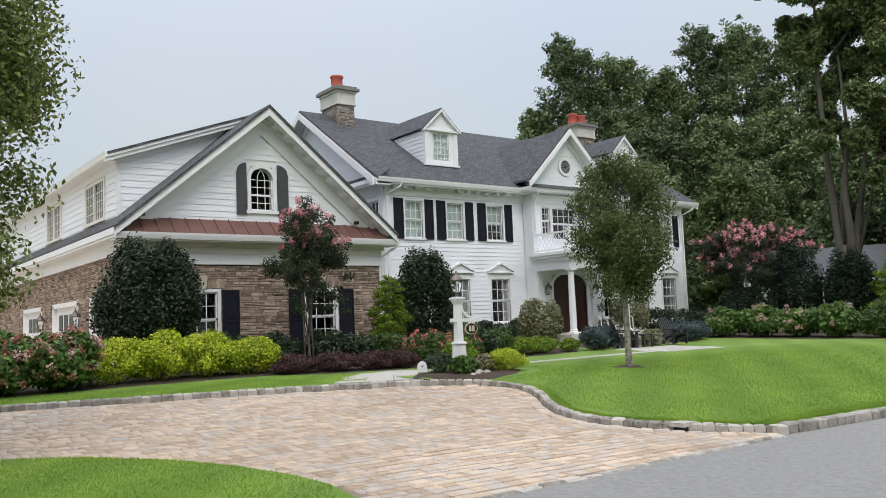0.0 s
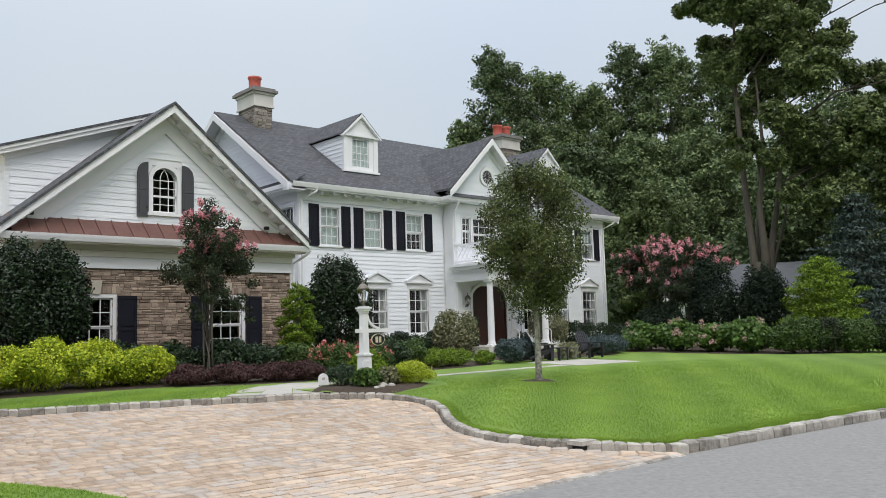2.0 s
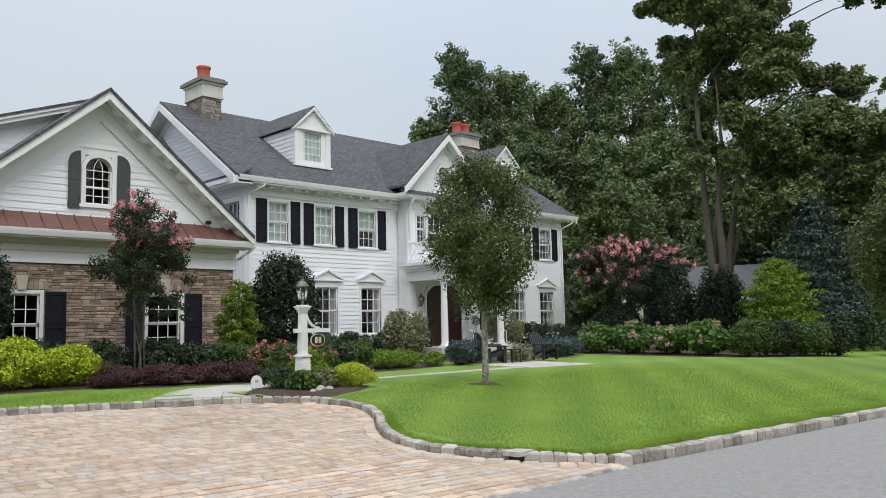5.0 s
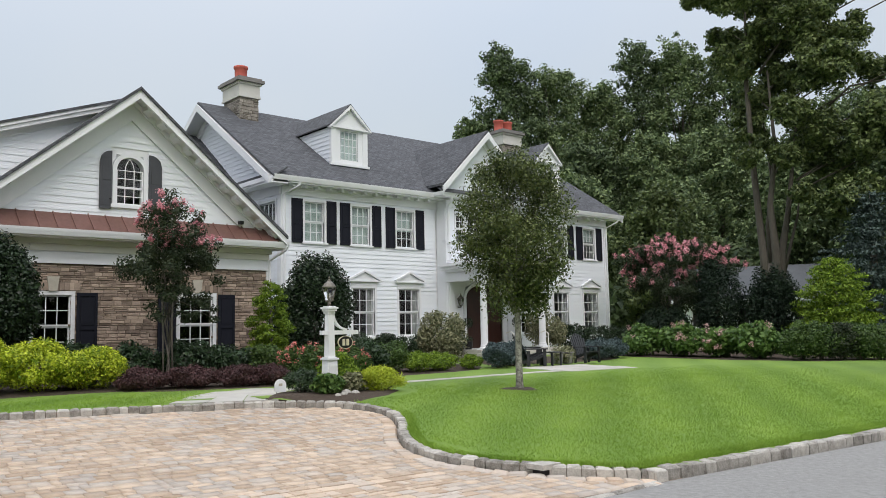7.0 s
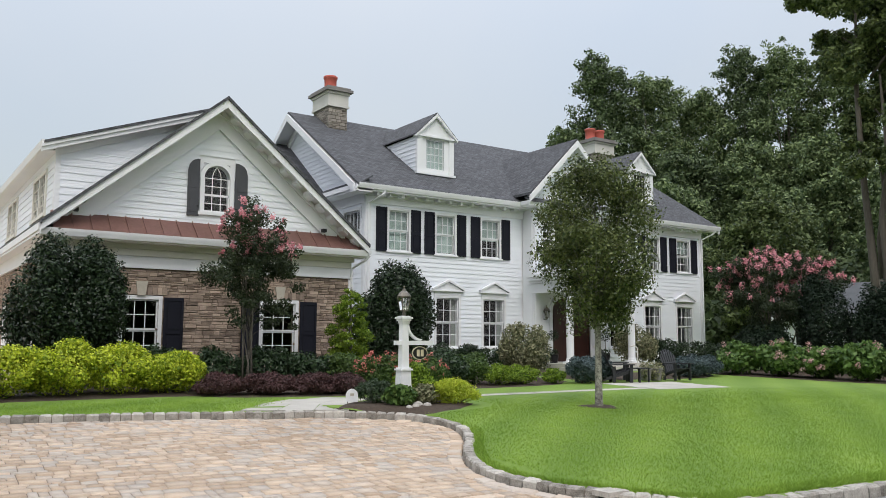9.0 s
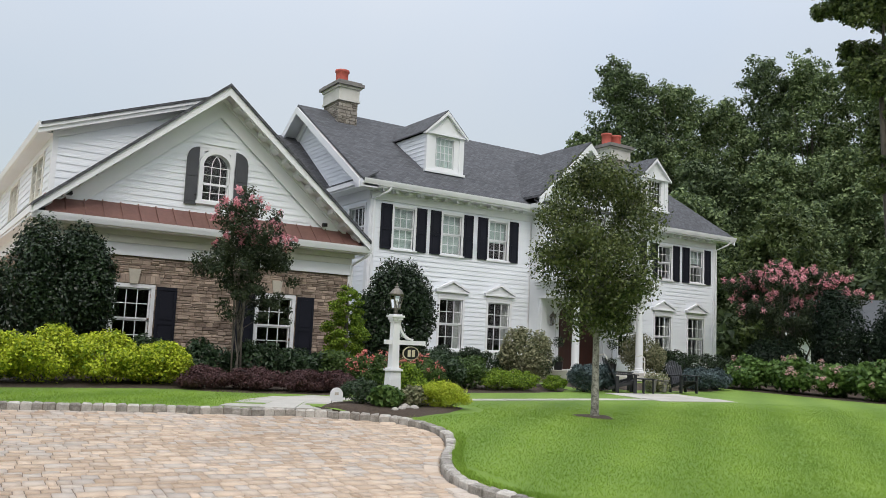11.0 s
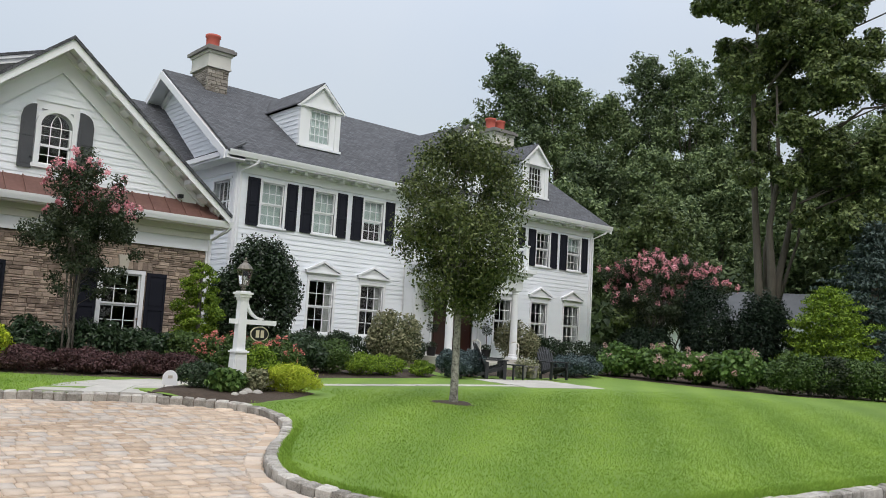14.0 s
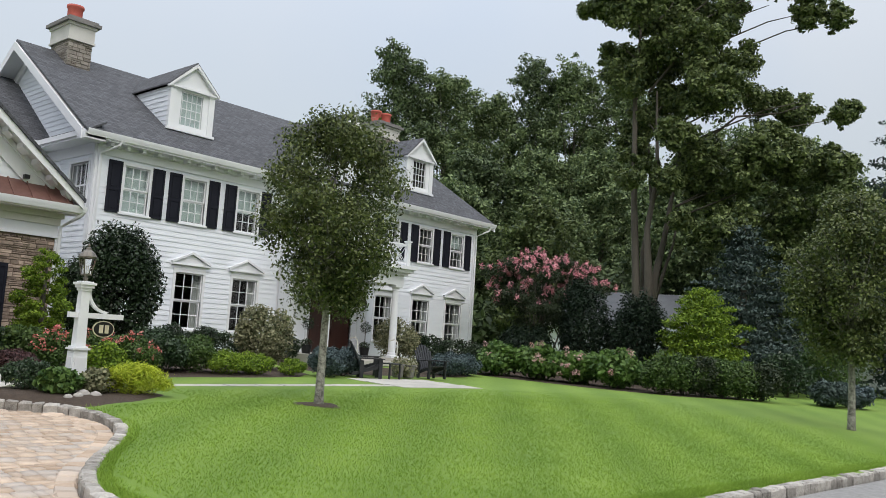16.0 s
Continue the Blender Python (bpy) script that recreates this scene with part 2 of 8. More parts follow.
def mown(m):
    """Broad mowing stripes and soft patches of growth, in the turf and in its blades alike."""
    nd, ln = m.node_tree.nodes, m.node_tree.links
    geo = nd.new("ShaderNodeNewGeometry")
    mp = nd.new("ShaderNodeMapping")
    mp.inputs["Rotation"].default_value = (0, 0, radians(51.7))
    ln.new(geo.outputs["Position"], mp.inputs["Vector"])
    wv = nd.new("ShaderNodeTexWave")
    wv.inputs["Scale"].default_value, wv.inputs["Distortion"].default_value = 0.21, 0.3
    wv.inputs["Detail Scale"].default_value = 0.6
    ln.new(mp.outputs["Vector"], wv.inputs["Vector"])
    big = nd.new("ShaderNodeTexNoise")
    big.inputs["Scale"].default_value, big.inputs["Detail"].default_value = 0.7, 4.0
    ln.new(geo.outputs["Position"], big.inputs["Vector"])
    mixed = nd.new("ShaderNodeMath")
    mixed.operation = "MULTIPLY_ADD"
    mixed.inputs[1].default_value = 0.45
    half = nd.new("ShaderNodeMath")
    half.operation = "MULTIPLY"
    half.inputs[1].default_value = 0.55
    ln.new(big.outputs["Fac"], half.inputs[0])
    ln.new(wv.outputs["Fac"], mixed.inputs[0])
    ln.new(half.outputs[0], mixed.inputs[2])
    rp = nd.new("ShaderNodeValToRGB")
    rp.color_ramp.elements[0].position, rp.color_ramp.elements[1].position = 0.2, 0.8
    rp.color_ramp.elements[0].color, rp.color_ramp.elements[1].color = (0.89, 0.92, 0.90, 1), (1.18, 1.13, 1.18, 1)
    ln.new(mixed.outputs[0], rp.inputs["Fac"])
    mx = nd.new("ShaderNodeMix")
    mx.data_type, mx.blend_type = "RGBA", "MULTIPLY"
    mx.inputs["Factor"].default_value = 1.0
    base = [n for n in nd if n.type == "VALTORGB"][0].outputs["Color"]
    ends = [l.to_socket for l in base.links]
    ln.new(base, mx.inputs["A"])
    ln.new(rp.outputs["Color"], mx.inputs["B"])
    for e in ends:
        ln.new(mx.outputs["Result"], e)
    return m


M_LAWN = mown(surface("mown_turf", (0.085, 0.168, 0.015), (0.180, 0.278, 0.040), 0.85, 0.45, 130, 0.4, stain=0.33))
M_BLADE = mown(leaf_surface("grass_blade", (0.150, 0.275, 0.030), (0.285, 0.415, 0.070), 0.6, 0.3, 0.35, 0.25))
M_HOLLY = leaf_surface("holly_leaf", (0.006, 0.014, 0.006), (0.030, 0.054, 0.022), 0.34, 0.45, 0.06)
M_PEAR = leaf_surface("pear_leaf", (0.022, 0.042, 0.012), (0.155, 0.188, 0.060), 0.4, 0.5, 0.2)
M_MYRTLE = leaf_surface("myrtle_leaf", (0.016, 0.032, 0.014), (0.055, 0.070, 0.034), 0.45, 0.4, 0.2)
# pear leaf again, paler: the sunlit look is put into the colour
M_PEARLIGHT = leaf_surface("pear_leaf_painted_sunlit", (0.060, 0.090, 0.022), (0.29, 0.33, 0.100), 0.4, 0.5, 0.4)
M_HYDRLEAF = leaf_surface("hydrangea_leaf", (0.038, 0.085, 0.020), (0.155, 0.255, 0.065), 0.45, 0.4, 0.3)
M_PINK = leaf_surface("pink_blossom", (0.60, 0.20, 0.25), (0.86, 0.48, 0.52), 0.6, 0.2, 0.3)
M_ROSE = leaf_surface("coral_rose_petal", (0.58, 0.13, 0.12), (0.80, 0.34, 0.30), 0.6, 0.2, 0.3)
M_MAUVE = leaf_surface("hydrangea_floret", (0.46, 0.24, 0.22), (0.72, 0.50, 0.50), 0.6, 0.2, 0.3)
M_RUST = leaf_surface("faded_floret", (0.30, 0.12, 0.085), (0.52, 0.27, 0.21), 0.7, 0.2, 0.3)
M_GOLDLEAF = leaf_surface("golden_privet_leaf", (0.13, 0.22, 0.014), (0.64, 0.70, 0.06), 0.45, 0.4, 0.35)
M_GREENLEAF = leaf_surface("garden_leaf", (0.030, 0.065, 0.016), (0.105, 0.165, 0.045), 0.45, 0.4, 0.25)
M_LAUREL = leaf_surface("laurel_leaf", (0.014, 0.034, 0.014), (0.055, 0.090, 0.042), 0.32, 0.5, 0.15)
M_BARBERRY = leaf_surface("purple_barberry_leaf", (0.036, 0.018, 0.019), (0.125, 0.066, 0.066), 0.5, 0.3, 0.2)
M_VARIEG = leaf_surface("pale_edged_leaf", (0.065, 0.085, 0.035), (0.34, 0.33, 0.20), 0.5, 0.3, 0.25)
M_BLUE = leaf_surface("blue_juniper_needle", (0.030, 0.050, 0.052), (0.115, 0.155, 0.160), 0.6, 0.3, 0.15)
M_CONIFER = leaf_surface("golden_conifer_spray", (0.050, 0.100, 0.012), (0.25, 0.36, 0.040), 0.55, 0.3, 0.25)
M_YEW = leaf_surface("dark_yew_needle", (0.006, 0.014, 0.009), (0.020, 0.036, 0.018), 0.5, 0.3, 0.1)
M_SPRUCE = leaf_surface("spruce_needle", (0.024, 0.042, 0.036), (0.095, 0.130, 0.115), 0.6, 0.3, 0.1)
M_YELLOWGRASS = leaf_surface("yellow_grass_blade", (0.24, 0.33, 0.02), (0.60, 0.66, 0.08), 0.5, 0.3, 0.35)
M_WOOD = leaf_surface("woodland_leaf", (0.036, 0.066, 0.028), (0.215, 0.280, 0.120), 0.5, 0.35, 0.2)
M_WOOD2 = leaf_surface("woodland_leaf_dark", (0.024, 0.044, 0.022), (0.145, 0.195, 0.088), 0.5, 0.35, 0.18)
M_MAPLE = leaf_surface("maple_leaf", (0.030, 0.054, 0.020), (0.200, 0.250, 0.090), 0.45, 0.4, 0.22)


# ---- the site grid ----
def site(x, y, z):
    """From the garden's own grid, which runs skew to the house and falls towards the road, to metres."""
    u, v = 31.4 - y, x - 5.155
    return (5.155 + 1.03715 * v - u * (0.11997 + 0.00531 * v), 31.4 - u * (1.07349 + 0.00313 * v), z - u * (0.03467 + 0.00029 * v + 0.00243 * z))


def lay(me, place=(0, 0, 0)):
    """Set a mesh that is spread over the ground out on the site; its thing stands at place."""
    co = np.empty(len(me.vertices) * 3, dtype=np.float32)
    me.vertices.foreach_get("co", co)
    co = co.reshape(-1, 3).astype(float)
    co = np.stack(site(*co.T), -1)
    if any(place):
        co += np.array(place) - np.array(site(*place))
    me.vertices.foreach_set("co", np.ascontiguousarray(co, dtype=np.float32).ravel())
    me.update()
    return me


# ---- building helpers ----
PLACE = {}


def mesh_of(name, bm, material):
    me = bpy.data.meshes.new(name)
    bm.normal_update()
    bm.to_mesh(me)
    bm.free()
    if material:
        me.materials.append(material)
    return me


def part(name, bm, material, parent, label="", kind="", laid=False):
    """One mesh object under a thing or a part; its vertices are in world metres less the parent's place."""
    me = mesh_of(name, bm, material) if isinstance(bm, bmesh.types.BMesh) else bm
    if laid:
        lay(me, PLACE.get(parent.name, (0, 0, 0)))
    ob = new(name, me)
    if parent is not None:
        ob.parent = parent
        up, o = Vector((0, 0, 0)), parent
        while o is not None:
            up += Vector(PLACE[o.name]) if o.name in PLACE else o.location
            o = o.parent
        ob.location = -up
    return tagged(ob, label, kind=kind)


def thing(name, place, label, category, group="", kind="", stands=None):
    """A thing drawn round place on the garden's grid; stands gives its place in metres where it keeps its own."""
    ob = new(name)
    ob.empty_display_size = 0.2
    PLACE[ob.name] = tuple(float(c) for c in place)
    ob.location = stands or site(*place)
    return tagged(ob, label, category, group, kind)


def box(bm, x0, x1, y0, y1, z0, z1):
    v = [bm.verts.new(p) for p in ((x0, y0, z0), (x1, y0, z0), (x1, y1, z0), (x0, y1, z0), (x0, y0, z1), (x1, y0, z1), (x1, y1, z1), (x0, y1, z1))]
    for f in ((0, 3, 2, 1), (4, 5, 6, 7), (0, 1, 5, 4), (1, 2, 6, 5), (2, 3, 7, 6), (3, 0, 4, 7)):
        bm.faces.new([v[i] for i in f])
    return v


def boxes(*rows):
    bm = bmesh.new()
    for r in rows:
        box(bm, *r)
    return bm


def prism(bm, poly, axis, a, b):
    """A polygon (in the two other axes) drawn out along an axis from a to b."""
    def at(p, s):
        return (s, *p) if axis == "x" else (p[0], s, p[1]) if axis == "y" else (*p, s)
    lo, hi = [bm.verts.new(at(p, a)) for p in poly], [bm.verts.new(at(p, b)) for p in poly]
    n = len(poly)
    faces = [bm.faces.new(lo), bm.faces.new(hi[::-1])]
    for i in range(n):
        faces.append(bm.faces.new((lo[i], hi[i], hi[(i + 1) % n], lo[(i + 1) % n])))
    bmesh.ops.recalc_face_normals(bm, faces=faces)


def prisms(*rows):
    bm = bmesh.new()
    for r in rows:
        prism(bm, *r)
    return bm


def lathe(bm, x, y, profile, n=20):
    """A turned form: profile of (radius, z) about an upright axis."""
    rings = []
    for r, z in profile:
        rings.append([bm.verts.new((x + r * math.cos(2 * math.pi * i / n), y + r * math.sin(2 * math.pi * i / n), z)) for i in range(n)])
    for a, b in zip(rings, rings[1:]):
        for i in range(n):
            bm.faces.new((a[i], a[(i + 1) % n], b[(i + 1) % n], b[i]))
    bm.faces.new(rings[0][::-1])
    bm.faces.new(rings[-1])


def tube(bm, pts, radii, n=8):
    """A round limb along a line of points, with a radius at each."""
    rings = []
    for i, p in enumerate(pts):
        p = Vector(p)
        d = (Vector(pts[min(i + 1, len(pts) - 1)]) - Vector(pts[max(i - 1, 0)])).normalized()
        u = d.cross(Vector((0.31, 0.95, 0.05))).normalized()
        w = d.cross(u)
        rings.append([bm.verts.new(p + radii[i] * (math.cos(2 * math.pi * k / n) * u + math.sin(2 * math.pi * k / n) * w)) for k in range(n)])
    for a, b in zip(rings, rings[1:]):
        for k in range(n):
            bm.faces.new((a[k], a[(k + 1) % n], b[(k + 1) % n], b[k]))
    bm.faces.new(rings[0][::-1])
    bm.faces.new(rings[-1])


def smooth(me):
    me.polygons.foreach_set("use_smooth", [True] * len(me.polygons))
    return me


def bulk_mesh(name, verts, quads, material):
    """A mesh from arrays of vertices and quads."""
    me = bpy.data.meshes.new(name)
    me.vertices.add(len(verts))
    me.vertices.foreach_set("co", np.ascontiguousarray(verts, dtype=np.float32).ravel())
    me.loops.add(quads.size)
    me.loops.foreach_set("vertex_index", np.ascontiguousarray(quads, dtype=np.int32).ravel())
    me.polygons.add(len(quads))
    me.polygons.foreach_set("loop_start", np.arange(0, quads.size, quads.shape[1], dtype=np.int32))
    me.update(calc_edges=True)
    me.materials.append(material)
    return me


rng = np.random.default_rng(7)


def unit(v):
    return v / np.maximum(np.linalg.norm(v, axis=1, keepdims=True), 1e-9)


def leaf_mesh(name, pts, outward, size, material, slim=0.55, droop=0.0):
    """Small pointed leaves, one at each point, turned roughly outward, of varied size and lean."""
    n = len(pts)
    nrm = unit(outward + rng.normal(0, 0.75, (n, 3)) + np.array([0, 0, 0.35]))
    along = unit(np.cross(nrm, rng.normal(0, 1, (n, 3))) + np.array([0, 0, -droop]))
    side = unit(np.cross(nrm, along))
    ln = (size * rng.uniform(0.65, 1.3, n))[:, None]
    v = np.empty((n, 4, 3))
    v[:, 0] = pts - along * ln * 0.5
    v[:, 1] = pts + side * ln * slim * 0.5 + nrm * ln * 0.08
    v[:, 2] = pts + along * ln * 0.5
    v[:, 3] = pts - side * ln * slim * 0.5 + nrm * ln * 0.08
    return bulk_mesh(name, v.reshape(-1, 3), np.arange(4 * n).reshape(n, 4), material)


def far_leaves(name, pts, outward, size, material, slim=0.8):
    """Leaf sprays of plants that stand far off, three-cornered."""
    n = len(pts)
    nrm = unit(outward + rng.normal(0, 0.6, (n, 3)) + np.array([0, 0, 0.45]))
    along = unit(np.cross(nrm, rng.normal(0, 1, (n, 3))))
    side = unit(np.cross(nrm, along))
    ln = (size * rng.uniform(0.6, 1.35, n))[:, None]
    v = np.empty((n, 3, 3))
    v[:, 0] = pts - along * ln * 0.4 + side * ln * slim * 0.5
    v[:, 1] = pts - along * ln * 0.4 - side * ln * slim * 0.5
    v[:, 2] = pts + along * ln * 0.6
    return bulk_mesh(name, v.reshape(-1, 3), np.arange(3 * n).reshape(n, 3), material)


def in_blobs(n, blobs, fill=0.55):
    """Points in a set of ellipsoids (centre, radii), denser near their skins; and the way outward at each."""
    b = np.array(blobs, dtype=float)
    wgt = (b[:, 3] * b[:, 4] * b[:, 5]) ** (2 / 3)
    k = rng.choice(len(b), n, p=wgt / wgt.sum())
    d = unit(rng.normal(0, 1, (n, 3)))
    r = rng.uniform(fill ** 2, 1.0, n) ** 0.5
    r *= 1 + rng.normal(0, 0.06, n)
    return b[k, :3] + d * r[:, None] * b[k, 3:6], d


# ---- ground ----
def ease(s):
    s = np.clip(s, 0, 1)
    return s * s * (3 - 2 * s)


def drive_z(x, y):
    return -0.425 + 0.017 * np.clip(y - 12.0, 0, 9.5)


# the lawn kerb: S-shaped against the driveway, then on behind it
KERB_Y = [12.42, 12.9, 13.35, 13.8, 14.35, 14.95, 15.6, 16.3, 17.0, 17.5, 18.0, 18.6, 19.2, 19.7, 20.1, 20.42]
KERB_X = [0.12, -0.45, -0.85, -1.2, -1.44, -1.49, -1.28, -0.88, -0.37, -0.06, 0.18, 0.3, 0.25, 0.0, -0.55, -1.3]
BACK_X = [-40, -14.0, -9.0, -7.0, -5.0, -3.5, -2.3, -1.3]
BACK_Y = [22.6, 22.3, 21.75, 21.45, 21.15, 20.88, 20.62, 20.42]
ISLE_Y = [11.9, 12.7, 13.25, 13.9, 14.7, 15.5, 16.3, 16.75, 17.1, 17.4]
ISLE_X = [-7.0, -6.9, -6.86, -7.0, -7.35, -7.9, -8.78, -9.7, -11.2, -13.5]


def kerb_x(y):
    return np.interp(y, KERB_Y, KERB_X)


KERB_SLOPE = np.gradient(np.array(KERB_X), np.array(KERB_Y))


def kerb_in(y, wide):
    """The line that lies a given width inside the lawn kerb."""
    return kerb_x(y) + wide * np.sqrt(1 + np.interp(y, KERB_Y, KERB_SLOPE) ** 2)


def back_y(x):
    return np.interp(x, BACK_X, BACK_Y)


def isle_x(y):
    return np.interp(y, ISLE_Y, ISLE_X)


def lawn_z(x, y):
    """The lawn's height: a low swell that comes down to the tops of the kerbs."""
    x, y = np.asarray(x, dtype=float), np.asarray(y, dtype=float)
    z = -0.29 + 0.19 * ease((y - 12.0) / 6.5) - 0.12 * ease((y - 18.5) / 6.0) + 0.02 * np.sin(0.5 * x) * np.cos(0.4 * y)
    side = np.where(y < 20.4, np.maximum(x - kerb_in(np.minimum(y, 20.4), 0.16), 0), 99.0)
    rear = np.where(x < -1.0, np.maximum(y - back_y(x) - 0.18, 0), 99.0)
    w = np.exp(-np.minimum(side, rear) / 0.35)
    z = z * (1 - w) + (drive_z(x, y) + 0.098) * w
    isle = np.where((x < -5.5) & (y < 17.6), np.maximum(isle_x(y) - x, 0), 99.0)
    w = np.exp(-isle / 0.5)
    z = z * (1 - w) + (drive_z(x, y) + 0.03) * w
    w = np.exp(-np.maximum(y - 12.52, 0) / 0.5) * (x > -0.6)
    return z * (1 - w) - 0.300 * w


def sheet(name, rows, material, laid=True):
    """A sheet over rows of points of equal count."""
    g = np.array(rows, dtype=float)
    r, c = g.shape[:2]
    i = np.arange(r * c).reshape(r, c)
    q = np.stack([i[:-1, :-1], i[:-1, 1:], i[1:, 1:], i[1:, :-1]], -1).reshape(-1, 4)
    me = bulk_mesh(name, g.reshape(-1, 3), q, material)
    return smooth(lay(me) if laid else me)


def lawn_rows(ys, left, right, n, curve=2.0):
    out = []
    for y in ys:
        s = np.linspace(0, 1, n) ** curve
        x = left(y) + (right(y) - left(y)) * s
        out.append(np.stack([x, np.full(n, y), lawn_z(x, np.full(n, y))], -1))
    return out


ground = new("ground", sheet("ground", [[(x, y, -1.55) for x in np.linspace(-900, 900, 7)] for y in np.linspace(-900, 900, 7)], M_LAWN, False))
tagged(ground, "flat green grassed ground reaching to the horizon", "ground", kind="structure")
lawn = new("lawn", sheet("lawn", lawn_rows(np.concatenate([np.linspace(12.47, 20.4, 40), np.linspace(20.7, 100, 70)]), lambda y: kerb_in(y, 0.13) if y <= 20.4 else -1.0, lambda y: 110.0, 90), M_LAWN))
tagged(lawn, "neatly mown bright green front lawn with faint stripes", "lawn", kind="structure")
cols = []
for x in np.concatenate([np.linspace(-60, -10, 30), np.linspace(-9.5, -0.95, 36)]):
    ys = back_y(x) + 0.15 + (100 - back_y(x)) * np.linspace(0, 1, 50) ** 1.6
    cols.append(np.stack([np.full(50, x), ys, lawn_z(np.full(50, x), ys)], -1))
lawn_b = new("lawn", sheet("lawn_strip", np.transpose(np.array(cols), (1, 0, 2)), M_LAWN))
tagged(lawn_b, "green lawn strip behind the stone kerb", "lawn", kind="structure")
lawn_c = new("lawn", sheet("lawn_isle", lawn_rows(np.linspace(11.95, 17.4, 30), lambda y: -70.0, isle_x, 80, 0.5), M_LAWN))
tagged(lawn_c, "green lawn beside the driveway mouth", "lawn", kind="structure")
def mouth_y(x):
    """Where the asphalt meets the driveway's mouth."""
    return np.interp(x, [-7.0, 0.05], [11.84, 12.36])


road = new("road", sheet("road", [[(x, 1.0 + (mouth_y(x) - 1.0) * s, -0.43) for x in np.concatenate([np.linspace(-60, -8, 14), np.linspace(-7, 0.05, 12), np.linspace(2, 70, 16)])] for s in np.linspace(0, 1, 10)], M_ASPHALT))
tagged(road, "plain grey asphalt road", "road", kind="structure")
verge = new("lawn", sheet("far_verge", [[(x, y, -0.3) for x in np.linspace(-120, 120, 20)] for y in np.linspace(-60, 1.0, 8)], M_LAWN))
tagged(verge, "green grass verge across the road", "lawn", kind="structure")
driveway = new("driveway", sheet("drive_bed", [[(x, y, drive_z(x, y) - 0.018) for x in np.linspace(-30, 0.6, 40)] for y in np.linspace(11.7, 22.7, 24)], M_JOINT))
tagged(driveway, "tan clay paver driveway with sanded joints", "driveway", kind="structure")

court = new("driveway", sheet("court", [[(x, y, float(lawn_z(x, y)) + 0.02) for x in np.linspace(-32, -5.5, 20)] for y in np.linspace(25.9, 52, 20)], M_PAVER_I))
tagged(court, "tan paved court before the garage doors", "driveway", kind="structure")

# ---- the house ----
house = thing("house", (4.75, 31.4, -0.3), "large white clapboard house with grey shingle roofs and black shutters", "house", stands=(4.75, 31.4, -0.3))
EAVE, RIDGE_Y, RIDGE_Z, EAVE_Y = 6.30, 36.95, 10.20, 30.85
SLOPE = (RIDGE_Z - EAVE) / (RIDGE_Y - EAVE_Y)
BACK_EAVE = 2 * RIDGE_Y - EAVE_Y


def clapboards(parent, at, u0, u1, z0, z1, holes=(), ends=None, step=0.17, skip=None):
    """Overlapping boards on a wall. at(u, n, z) gives a place from the way along, the distance off the wall and the height;
    ends(z) limits the run at a height; holes are (u0, u1, z0, z1)."""
    z = z0
    while z < z1 - 0.03:
        top = min(z + step, z1)
        mid = (z + top) / 2
        cuts = sorted((h[0], h[1]) for h in holes if h[2] < mid < h[3])
        lo_b, hi_b = ends(z) if ends else (u0, u1)
        lo_t, hi_t = ends(top) if ends else (u0, u1)
        runs, start = [], None
        a = min(lo_b, lo_t)
        b_end = max(hi_b, hi_t)
        for c0, c1 in cuts:
            if c0 > a:
                runs.append((a, c0))
            a = max(a, c1)
        if b_end > a:
            runs.append((a, b_end))
        for p, q in runs:
            if q - p < 0.04:
                continue
            pt = lo_t if abs(p - min(lo_b, lo_t)) < 1e-6 else p
            pb = lo_b if abs(p - min(lo_b, lo_t)) < 1e-6 else p
            qt = hi_t if abs(q - b_end) < 1e-6 else q
            qb = hi_b if abs(q - b_end) < 1e-6 else q
            if qt - pt < 0.01:
                qt = pt + 0.01
            bm = bmesh.new()
            v = [bm.verts.new(at(*c)) for c in ((pb, 0.0, z), (qb, 0.0, z), (qb, 0.030, z - 0.008), (pb, 0.030, z - 0.008), (pt, 0.0, top + 0.01), (qt, 0.0, top + 0.01), (qt, 0.010, top + 0.006), (pt, 0.010, top + 0.006))]
            fs = [bm.faces.new([v[i] for i in f]) for f in ((0, 1, 2, 3), (7, 6, 5, 4), (3, 2, 6, 7), (0, 3, 7, 4), (1, 5, 6, 2))]
            bmesh.ops.recalc_face_normals(bm, faces=fs)
            part("clapboard", bm, M_SIDING, parent)
        z = top


def wall_with_holes(u0, u1, z0, z1, holes, place):
    """A wall made of blocks round its openings; place(u0, u1, z0, z1) gives a box."""
    us = sorted({u0, u1, *[min(max(h[i], u0), u1) for h in holes for i in (0, 1)]})
    zs = sorted({z0, z1, *[min(max(h[i], z0), z1) for h in holes for i in (2, 3)]})
    bm = bmesh.new()
    for a, b in zip(us, us[1:]):
        run = None
        for c, d in zip(zs, zs[1:]):
            um, zm = (a + b) / 2, (c + d) / 2
            if any(h[0] < um < h[1] and h[2] < zm < h[3] for h in holes):
                continue
            box(bm, *place(a, b, c, d))
    bmesh.ops.remove_doubles(bm, verts=bm.verts, dist=0.0005)
    return bm


